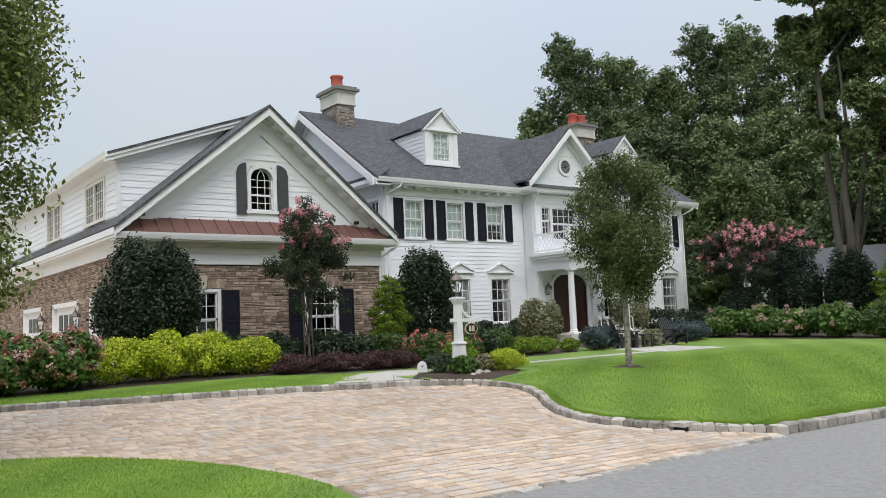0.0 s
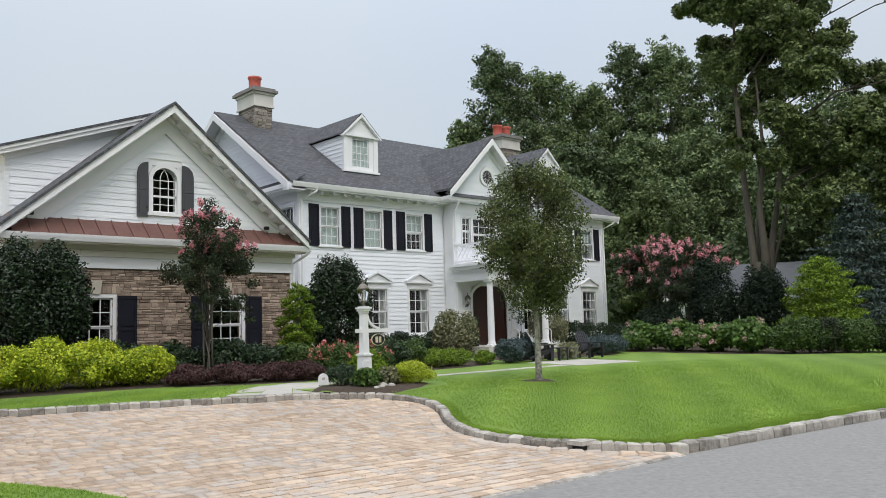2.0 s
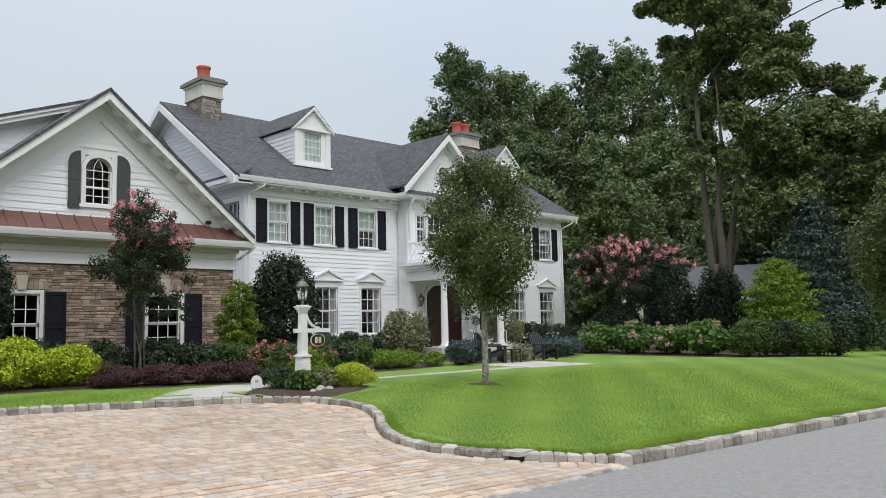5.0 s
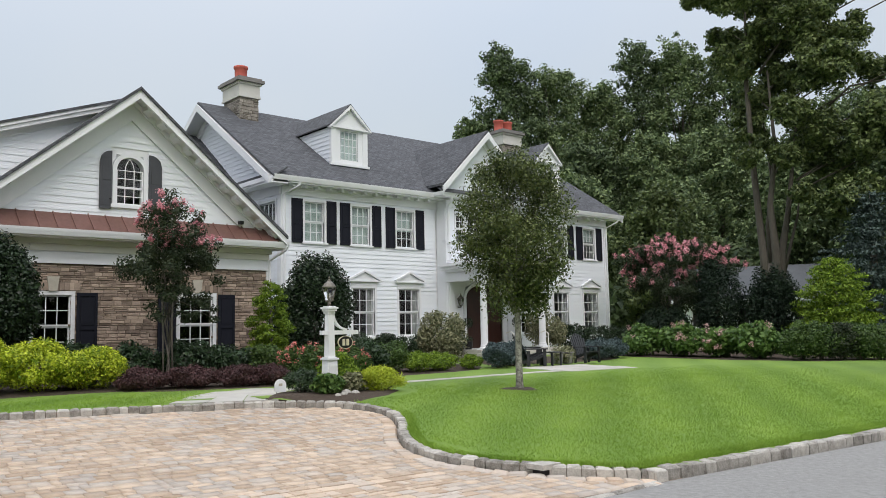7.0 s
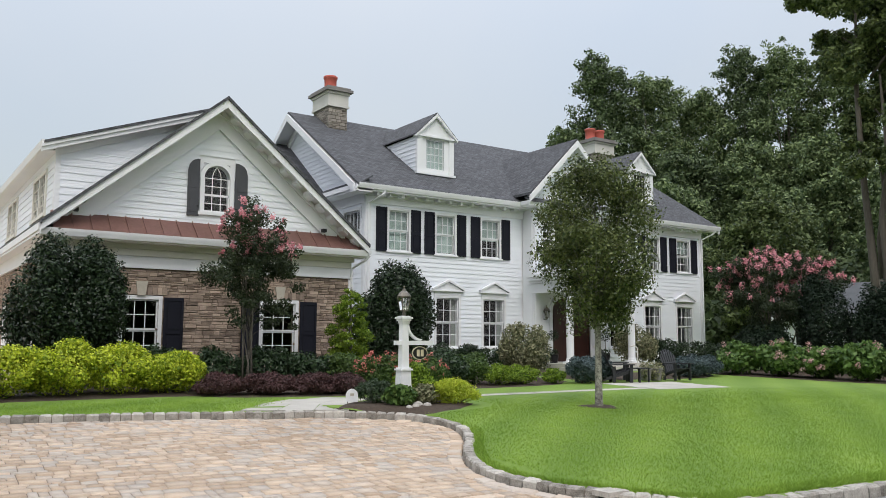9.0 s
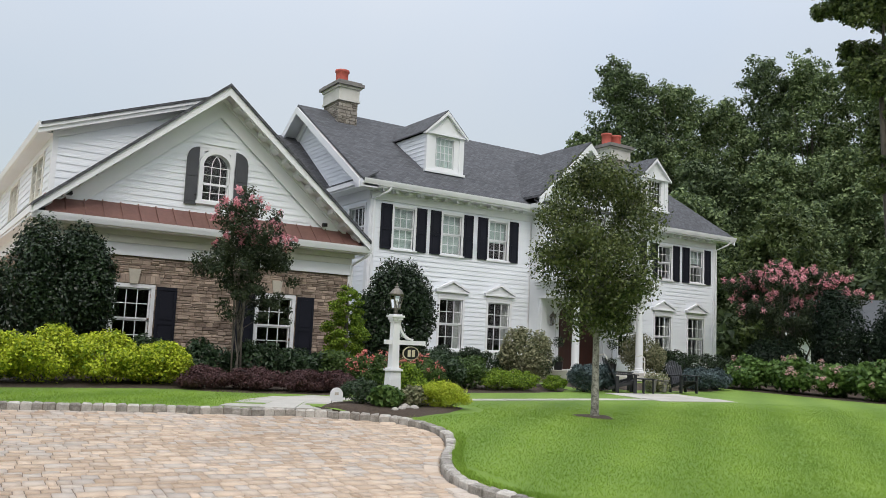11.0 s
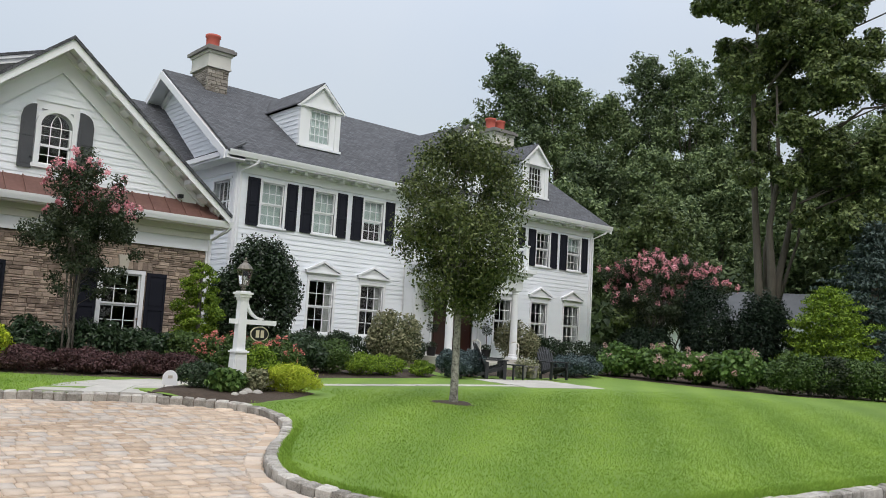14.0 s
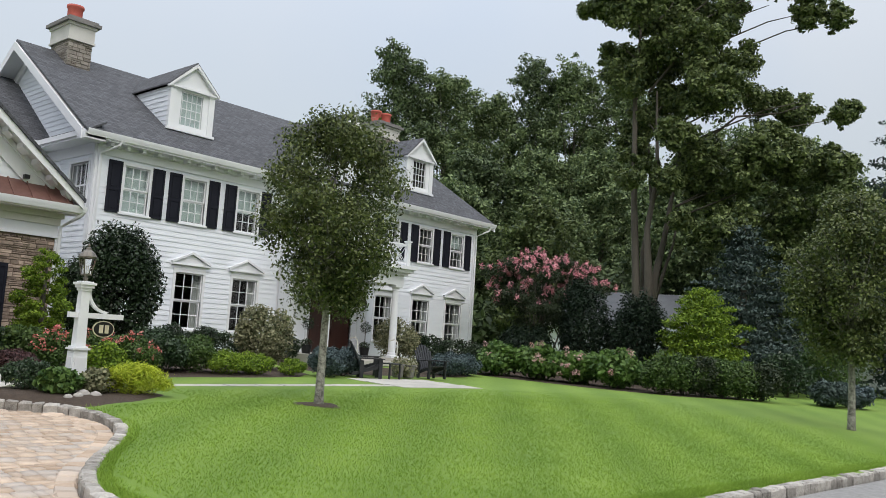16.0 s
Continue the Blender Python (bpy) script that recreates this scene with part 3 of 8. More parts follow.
def window(parent, x0, x1, z0, z1, y, cols=3, rows=2, cap="", dress="", sash=True, casing=0.09, group=""):
    """A sash window in a wall that faces -y at y: casing, sill, two sashes with bars and single panes."""
    bm = bmesh.new()
    c = casing
    box(bm, x0 - c, x0, y - 0.045, y + 0.12, z0 - 0.02, z1 + c)
    box(bm, x1, x1 + c, y - 0.045, y + 0.12, z0 - 0.02, z1 + c)
    box(bm, x0, x1, y - 0.045, y + 0.12, z1, z1 + c)
    win = part("window", bm, M_TRIM, parent, "white-framed sash window with small panes")
    bm = boxes((x0 - c - 0.04, x1 + c + 0.04, y - 0.09, y + 0.05, z0 - 0.08, z0 - 0.02))
    part("sill", bm, M_TRIM, win)
    halves = ((z0, (z0 + z1) / 2, 0.045), ((z0 + z1) / 2, z1, 0.015)) if sash else ((z0, z1, 0.03),)
    pane_mesh = None
    for s0, s1, dy in halves:
        bm = bmesh.new()
        f = 0.045
        box(bm, x0, x0 + f, y + dy, y + dy + 0.03, s0, s1)
        box(bm, x1 - f, x1, y + dy, y + dy + 0.03, s0, s1)
        box(bm, x0 + f, x1 - f, y + dy, y + dy + 0.03, s0, s0 + f)
        box(bm, x0 + f, x1 - f, y + dy, y + dy + 0.03, s1 - f, s1)
        nw, nh = (x1 - x0 - 2 * f) / cols, (s1 - s0 - 2 * f) / rows
        for i in range(1, cols):
            box(bm, x0 + f + i * nw - 0.011, x0 + f + i * nw + 0.011, y + dy + 0.002, y + dy + 0.028, s0 + f, s1 - f)
        for j in range(1, rows):
            for i in range(cols):
                box(bm, x0 + f + i * nw + 0.011, x0 + f + (i + 1) * nw - 0.011, y + dy + 0.002, y + dy + 0.028, s0 + f + j * nh - 0.011, s0 + f + j * nh + 0.011)
        part("sash", bm, M_TRIM, win)
        if pane_mesh is None:
            bm = boxes((0.004, nw - 0.004, 0, 0.006, 0.004, nh - 0.004))
            pane_mesh = mesh_of("pane", bm, M_GLASS)
        for i in range(cols):
            for j in range(rows):
                pn = part("pane", pane_mesh, None, win)
                pn.location += Vector((x0 + f + i * nw, y + dy + 0.012, s0 + f + j * nh))
                pn.visible_shadow = False
    if cap == "pediment":
        xm, w = (x0 + x1) / 2, (x1 - x0) / 2 + 0.20
        bm = boxes((x0 - 0.09, x1 + 0.09, y - 0.05, y - 0.002, z1 + c, z1 + 0.24), (xm - w, xm + w, y - 0.14, y - 0.002, z1 + 0.24, z1 + 0.29))
        prism(bm, [(xm - w + 0.04, z1 + 0.29), (xm + w - 0.04, z1 + 0.29), (xm, z1 + 0.60)], "y", y - 0.07, y - 0.002)
        for sg in (-1, 1):
            prism(bm, [(xm + sg * w, z1 + 0.29), (xm, z1 + 0.62), (xm, z1 + 0.69), (xm + sg * (w + 0.03), z1 + 0.345)], "y", y - 0.15, y - 0.002)
        part("pediment", bm, M_TRIM, win)
    if dress == "curtain":
        for a, b in (((x0 + x1) / 2 + 0.26, x1 + 0.16),):
            bm = bmesh.new()
            n = 24
            vs = [[bm.verts.new((a + (b - a) * i / n, y + 0.24 + 0.025 * math.sin(i * 1.55), z)) for i in range(n + 1)] for z in (z0, z1)]
            for i in range(n):
                bm.faces.new((vs[0][i], vs[0][i + 1], vs[1][i + 1], vs[1][i]))
            part("curtain", bm, M_CURTAIN, win, "pale gathered curtain behind the glass")
    if dress.startswith("blind"):
        low = z0 + (z1 - z0) * float(dress[5:] or 0.0)
        part("blind", boxes((x0 + 0.01, x1 - 0.01, y + 0.16, y + 0.17, low, z1)), M_BLIND, win, "white blind lowered behind the glass")
    return win


def shutter(parent, x0, x1, z0, z1, y, arch=0, material=None):
    """A panelled shutter; arch: -1 or 1 rounds the top off towards that side."""
    material = material or M_SHUTTER
    bm = bmesh.new()
    t, f = 0.045, 0.06
    ztop = z1
    if arch:
        n, pts = 8, []
        for i in range(n + 1):
            s = i / n
            x = x0 + (x1 - x0) * s
            k = (1 - s) if arch > 0 else s
            pts.append((x, z1 - 0.34 * (1 - math.sqrt(max(0.0, 1 - (1 - k) ** 2.2)))))
        prism(bm, [(x0, z0), (x1, z0)] + pts[::-1], "y", y - 0.06, y - 0.02)
        box(bm, x0 + f, x1 - f, y - 0.072, y - 0.06, z0 + 0.1, (z0 + z1) / 2 - 0.12)
        box(bm, x0 + f, x1 - f, y - 0.072, y - 0.06, (z0 + z1) / 2 - 0.02, z1 - 0.42)
    else:
        box(bm, x0, x0 + f, y - 0.065, y - 0.02, z0, z1)
        box(bm, x1 - f, x1, y - 0.065, y - 0.02, z0, z1)
        mid = z0 + (z1 - z0) * 0.45
        for a, b in ((z0, z0 + 0.09), (mid - 0.045, mid + 0.045), (z1 - 0.09, z1)):
            box(bm, x0 + f, x1 - f, y - 0.065, y - 0.02, a, b)
        for a, b in ((z0 + 0.09, mid - 0.045), (mid + 0.045, z1 - 0.09)):
            box(bm, x0 + f, x1 - f, y - 0.045, y - 0.02, a, b)
            box(bm, x0 + f + 0.04, x1 - f - 0.04, y - 0.058, y - 0.045, a + 0.04, b - 0.04)
    sh = part("shutter", bm, material, parent, "panelled dark shutter")
    part("hinge", boxes((x0 + 0.01 if arch > 0 else x1 - 0.07, x0 + 0.07 if arch > 0 else x1 - 0.01, y - 0.08, y - 0.072, z0 + 0.25, z0 + 0.29)), M_BLACK, sh)
    return sh


UP_L = [(5.70, 6.54), (7.77, 8.61), (9.90, 10.77)]
UP_R = [(17.06, 17.92), (19.22, 20.04), (21.31, 22.16)]
LOW = [(7.78, 8.80), (9.97, 10.99), (16.83, 17.83), (19.04, 20.07), (21.19, 22.24)]
ZU, ZL = (4.05, 5.52), (0.58, 2.41)
holes_front = [(a, b, *ZU) for a, b in UP_L + UP_R] + [(a, b, *ZL) for a, b in LOW] + [(11.98, 15.72, -0.4, 6.05)]
front = part("wall", wall_with_holes(4.75, 23.05, -0.35, 6.10, holes_front, lambda a, b, c, d: (a, b, 31.4, 31.62, c, d)), M_TRIM, house, "white clapboard front wall")
pad = lambda hs, e: [(a - e, b + e, c - 0.08, d + e) for a, b, c, d in hs]
clapboards(front, lambda u, n, z: (u, 31.4 - n, z), 4.93, 22.87, -0.2, 5.70, pad(holes_front, 0.085))
part("corner_board", boxes((4.72, 4.93, 31.355, 31.4, -0.3, 5.7), (4.705, 4.75, 31.4, 31.6, -0.3, 5.7)), M_TRIM, house)
part("corner_board", boxes((22.87, 23.08, 31.355, 31.4, -0.3, 5.7), (23.05, 23.095, 31.4, 31.6, -0.3, 5.7)), M_TRIM, house)
for i, (a, b) in enumerate(UP_L + UP_R):
    window(house, a, b, *ZU, 31.4, dress=("blind0.0", "blind0.05", "blind0.45", "", "", "blind0.6")[i])
    shutter(house, a - 0.545, a - 0.10, ZU[0] - 0.05, ZU[1] + 0.08, 31.385)
    shutter(house, b + 0.09, b + 0.51, ZU[0] - 0.05, ZU[1] + 0.08, 31.385)
for a, b in LOW:
    window(house, a, b, *ZL, 31.4, cap="pediment", dress="curtain")
# side and back walls with gables
gable_z = lambda y: EAVE + SLOPE * (min(y, 2 * RIDGE_Y - y) - EAVE_Y) - 0.18
left_hole = [(31.75, 32.95, 4.05, 5.5)]
bm = wall_with_holes(31.62, 42.5, -0.35, 6.1, left_hole, lambda a, b, c, d: (4.75, 4.97, a, b, c, d))
prism(bm, [(31.62, 6.1), (42.35, 6.1), (42.35, gable_z(42.35)), (RIDGE_Y, gable_z(RIDGE_Y)), (31.62, gable_z(31.62))], "x", 4.75, 4.97)
side_l = part("wall", bm, M_TRIM, house, "white clapboard gable wall")
clapboards(side_l, lambda u, n, z: (4.75 - n, u, z), 31.62, 35.5, -0.2, 6.05, pad(left_hole, 0.085))
clapboards(side_l, lambda u, n, z: (4.75 - n, u, z), 0, 0, 6.1, 9.85, ends=lambda z: (EAVE_Y + (z + 0.18 - EAVE) / SLOPE, 2 * RIDGE_Y - EAVE_Y - (z + 0.18 - EAVE) / SLOPE))
bm = boxes((22.83, 23.05, 31.62, 42.5, -0.35, 6.1))
prism(bm, [(31.62, 6.1), (42.35, 6.1), (RIDGE_Y, gable_z(RIDGE_Y))], "x", 22.83, 23.05)
part("wall", bm, M_SIDING, house, "white clapboard gable wall")
part("wall", boxes((4.97, 22.83, 42.35, 42.5, -0.35, 6.1)), M_SIDING, house, "white clapboard back wall")
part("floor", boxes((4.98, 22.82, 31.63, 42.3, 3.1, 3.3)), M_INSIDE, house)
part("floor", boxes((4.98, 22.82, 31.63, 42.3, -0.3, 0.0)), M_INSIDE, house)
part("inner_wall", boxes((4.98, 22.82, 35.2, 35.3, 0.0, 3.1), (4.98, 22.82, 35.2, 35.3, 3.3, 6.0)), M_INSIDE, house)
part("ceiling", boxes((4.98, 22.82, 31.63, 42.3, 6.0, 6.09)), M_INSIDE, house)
# side window seen past the garage roof
bm = boxes((4.70, 4.85, 31.66, 31.75, 4.0, 5.6), (4.70, 4.85, 32.95, 33.04, 4.0, 5.6), (4.70, 4.85, 31.75, 32.95, 5.5, 5.6), (4.66, 4.85, 31.62, 33.08, 3.95, 4.03))
sw = part("window", bm, M_TRIM, house, "white-framed sash window with small panes")
bm = boxes((4.78, 4.81, 31.75, 32.95, 4.05, 4.09), (4.78, 4.81, 31.75, 32.95, 4.76, 4.81), (4.78, 4.81, 31.75, 32.95, 5.45, 5.5))
for i in range(5):
    box(bm, 4.781, 4.809, 31.75 + i * 0.29, 31.79 + i * 0.29, 4.05, 5.5)
part("sash", bm, M_TRIM, sw)
part("pane", boxes((4.792, 4.798, 31.76, 32.94, 4.06, 5.49)), M_GLASS, sw).visible_shadow = False


def roof_uv(me):
    """Metre-scaled coordinates on each roof face, with courses level."""
    uv = me.uv_layers.new(name="courses")
    for p in me.polygons:
        n = p.normal
        level = Vector((-n.y, n.x, 0))
        level = level.normalized() if level.length > 1e-4 else Vector((1, 0, 0))
        rise = n.cross(level)
        for li in p.loop_indices:
            co = me.vertices[me.loops[li].vertex_index].co
            uv.data[li].uv = (co.dot(level), co.dot(rise))
    return me


def roof_part(name, bm, parent, label=""):
    me = mesh_of(name, bm, M_ROOF)
    return part(name, roof_uv(me), None, parent, label)


TH = 0.10
bm = prisms(([(EAVE_Y - 0.02, EAVE - 0.02), (RIDGE_Y, RIDGE_Z), (RIDGE_Y, RIDGE_Z - TH), (EAVE_Y - 0.02, EAVE - TH)], "x", 4.12, 23.77),
            ([(BACK_EAVE, EAVE), (RIDGE_Y, RIDGE_Z), (RIDGE_Y, RIDGE_Z - TH), (BACK_EAVE, EAVE - TH)], "x", 4.12, 23.77))
roof = roof_part("roof", bm, house, "charcoal grey asphalt shingle roof")
# eaves: soffit, gutter, brackets, frieze
part("soffit", boxes((4.19, 23.85, 30.9, 31.4, 6.05, 6.11)), M_TRIM, house)


def gutter(x0, x1, y, z, parent):
    bm = prisms(([(y, z - 0.02), (y - 0.05, z - 0.02), (y - 0.09, z + 0.10), (y - 0.10, z + 0.16), (y, z + 0.16)], "x", x0, x1))
    return part("gutter", bm, M_TRIM, parent, "white eaves gutter")


gutter(4.17, 11.5, 30.9, 6.13, house)
gutter(16.3, 23.85, 30.9, 6.13, house)
part("frieze", boxes((4.75, 11.98, 31.34, 31.4, 5.70, 6.05), (4.75, 11.98, 31.28, 31.4, 5.96, 6.05)), M_TRIM, house)
part("frieze", boxes((15.72, 23.05, 31.34, 31.4, 5.70, 6.05), (15.72, 23.05, 31.28, 31.4, 5.96, 6.05)), M_TRIM, house)
part("frieze", boxes((4.69, 4.75, 31.4, 35.4, 5.70, 6.05)), M_TRIM, house)
bracket = mesh_of("bracket", boxes((0, 0.11, 31.02, 31.28, 5.95, 6.05)), M_TRIM)
for x in [5.0 + 0.52 * i for i in range(13)] + [16.05 + 0.52 * i for i in range(13)]:
    part("bracket", bracket, None, house).location += Vector((x, 0, 0))
# eaves return along the left gable
part("eaves_return", boxes((4.19, 4.75, 30.9, 34.4, 6.05, 6.12), (4.13, 4.22, 30.86, 34.4, 6.12, 6.28)), M_TRIM, house)
roof_part("return_roof", prisms(([(4.17, 6.26), (4.75, 6.62), (4.75, 6.56), (4.17, 6.20)], "y", 30.92, 34.6)), house)


def rake(parent, pts, axis, a, b, depth=0.26):
    """A sloping board under a roof edge, in the plane across the axis."""
    bm = bmesh.new()
    for (p0, p1) in zip(pts, pts[1:]):
        prism(bm, [p0, p1, (p1[0], p1[1] - depth), (p0[0], p0[1] - depth)], axis, a, b)
    return part("rake_board", bm, M_TRIM, parent)


rake(house, [(EAVE_Y + 0.2, EAVE - 0.02), (RIDGE_Y, RIDGE_Z - 0.10), (BACK_EAVE, EAVE - 0.1)], "x", 4.06, 4.14, 0.30)
rake(house, [(EAVE_Y, EAVE - 0.1), (RIDGE_Y, RIDGE_Z - 0.10), (BACK_EAVE, EAVE - 0.1)], "x", 23.71, 23.79, 0.26)
rake(house, [(EAVE_Y + 0.7, EAVE + 0.14), (RIDGE_Y, RIDGE_Z - 0.28), (BACK_EAVE - 0.7, EAVE + 0.14)], "x", 4.64, 4.73, 0.30)
bm = prisms(([(EAVE_Y + 0.2, EAVE - 0.13), (RIDGE_Y, RIDGE_Z - 0.21), (RIDGE_Y, RIDGE_Z - 0.26), (EAVE_Y + 0.2, EAVE - 0.18)], "x", 4.14, 4.75),
            ([(BACK_EAVE, EAVE - 0.13), (RIDGE_Y, RIDGE_Z - 0.21), (RIDGE_Y, RIDGE_Z - 0.26), (BACK_EAVE, EAVE - 0.18)], "x", 4.14, 4.75))
part("rake_soffit", bm, M_TRIM, house)

# centre bay with its front gable
BX0, BX1, BY, BC = 11.99, 15.80, 30.8, 13.95
bay_holes = [(12.506, 13.005, 4.32, 5.5), (13.151, 14.607, 4.1, 5.5), (14.752, 15.252, 4.32, 5.5), (12.969, 15.049, 0.0, 2.55)]
bay = part("wall", wall_with_holes(BX0, BX1, -0.35, 6.1, bay_holes, lambda a, b, c, d: (a, b, BY, BY + 0.2, c, d)), M_TRIM, house, "white clapboard wall of the projecting entrance bay")
clapboards(bay, lambda u, n, z: (u, BY - n, z), BX0 + 0.19, BX1 - 0.19, 2.9, 5.7, pad(bay_holes, 0.085))
part("wall", boxes((BX0, BX0 + 0.2, BY + 0.2, 31.62, -0.35, 6.1)), M_TRIM, house)
part("wall", boxes((BX1 - 0.2, BX1, BY + 0.2, 31.62, -0.35, 6.1)), M_TRIM, house)
part("corner_board", boxes((BX0 - 0.03, BX0 + 0.19, BY - 0.045, BY, -0.3, 5.7), (BX0 - 0.045, BX0, BY, BY + 0.55, -0.3, 5.7)), M_TRIM, house)
part("corner_board", boxes((BX1 - 0.19, BX1 + 0.03, BY - 0.045, BY, -0.3, 5.7)), M_TRIM, house)
for a, b, c, d in bay_holes[:3]:
    window(house, a, b, c, d, BY, cols=2 if b - a < 1 else 4, casing=0.06)
part("frieze", boxes((BX0, BX1, BY - 0.06, BY, 5.70, 6.05)), M_TRIM, house)
part("soffit", boxes((11.466, 16.302, 30.3, 31.4, 6.112, 6.16)), M_TRIM, house)
gutter(11.404, 16.354, 30.33, 6.14, house)
part("gutter", prisms(([(11.466, 6.12), (11.404, 6.16), (11.383, 6.3), (11.466, 6.3)], "y", 30.3, 30.95)), M_TRIM, house, "white eaves gutter")
GZ = 9.10
gs = (GZ - 6.62) / (BC - 11.414)
yb = lambda z: EAVE_Y + (z - EAVE) / SLOPE
bm = bmesh.new()
for sg in (-1, 1):
    e = BC + sg * (BC - 11.414)
    q = [(e, 30.22, 6.62), (BC, 30.22, GZ), (BC, yb(GZ) + 0.3, GZ), (e, yb(6.62) + 0.3, 6.62)]
    hi, lo = [bm.verts.new(p) for p in q], [bm.verts.new((p[0], p[1], p[2] - TH)) for p in q]
    fs = [bm.faces.new(hi), bm.faces.new(lo[::-1])] + [bm.faces.new((hi[i], lo[i], lo[(i + 1) % 4], hi[(i + 1) % 4])) for i in range(4)]
    bmesh.ops.recalc_face_normals(bm, faces=fs)
roof_part("gable_roof", bm, house, "charcoal grey shingle gable roof")
tri = [(BC - 1.98, 6.3), (BC + 1.98, 6.3), (BC + 1.98, 6.75), (BC, GZ - 0.2), (BC - 1.98, 6.75)]
pedwall = part("gable_wall", prisms((tri, "y", 30.66, 30.8)), M_TRIM, house)
clapboards(pedwall, lambda u, n, z: (u, 30.66 - n, z), 0, 0, 6.5, 8.7, ends=lambda z: (BC - (GZ - 0.25 - z) / gs, BC + (GZ - 0.25 - z) / gs), holes=[(BC - 0.45, BC + 0.45, 6.95, 7.8)])
rake(house, [(11.383, 6.50), (BC, GZ - 0.08), (2 * BC - 11.383, 6.50)], "y", 30.17, 30.25, 0.27)
rake(house, [(11.726, 6.60), (BC, GZ - 0.34), (2 * BC - 11.726, 6.60)], "y", 30.58, 30.65, 0.22)
bm = bmesh.new()
for sg in (-1, 1):
    prism(bm, [(BC + sg * 2.3, 6.44), (BC, GZ - 0.18), (BC, GZ - 0.24), (BC + sg * 2.3, 6.38)], "y", 30.25, 30.66)
part("rake_soffit", bm, M_TRIM, house)
roof_part("pent_roof", prisms(([(30.2, 6.29), (30.66, 6.5), (30.66, 6.44), (30.2, 6.24)], "x", 11.466, 16.302)), house)
# round window in the gable
bm = bmesh.new()
n = 28
ring = [[bm.verts.new((BC + r * math.cos(2 * math.pi * i / n), yy, 7.36 + r * math.sin(2 * math.pi * i / n))) for i in range(n)] for r, yy in ((0.30, 30.63), (0.30, 30.58), (0.42, 30.58), (0.42, 30.63))]
for a, b in zip(ring, ring[1:]):
    for i in range(n):
        bm.faces.new((a[i], b[i], b[(i + 1) % n], a[(i + 1) % n]))
rw = part("round_window", bm, M_TRIM, house, "small round window with radiating bars")
bm = bmesh.new()
for k in range(12):
    a = 2 * math.pi * k / 12
    tube(bm, [(BC + 0.10 * math.cos(a), 30.60, 7.36 + 0.10 * math.sin(a)), (BC + 0.30 * math.cos(a), 30.60, 7.36 + 0.30 * math.sin(a))], [0.010, 0.010], 4)
part("glazing_bar", bm, M_TRIM, rw)
bm = bmesh.new()
bm.faces.new([bm.verts.new((BC + 0.30 * math.cos(2 * math.pi * i / n), 30.62, 7.36 + 0.30 * math.sin(2 * math.pi * i / n))) for i in range(n)])
part("pane", bm, M_SIGN, rw, "dark glass")


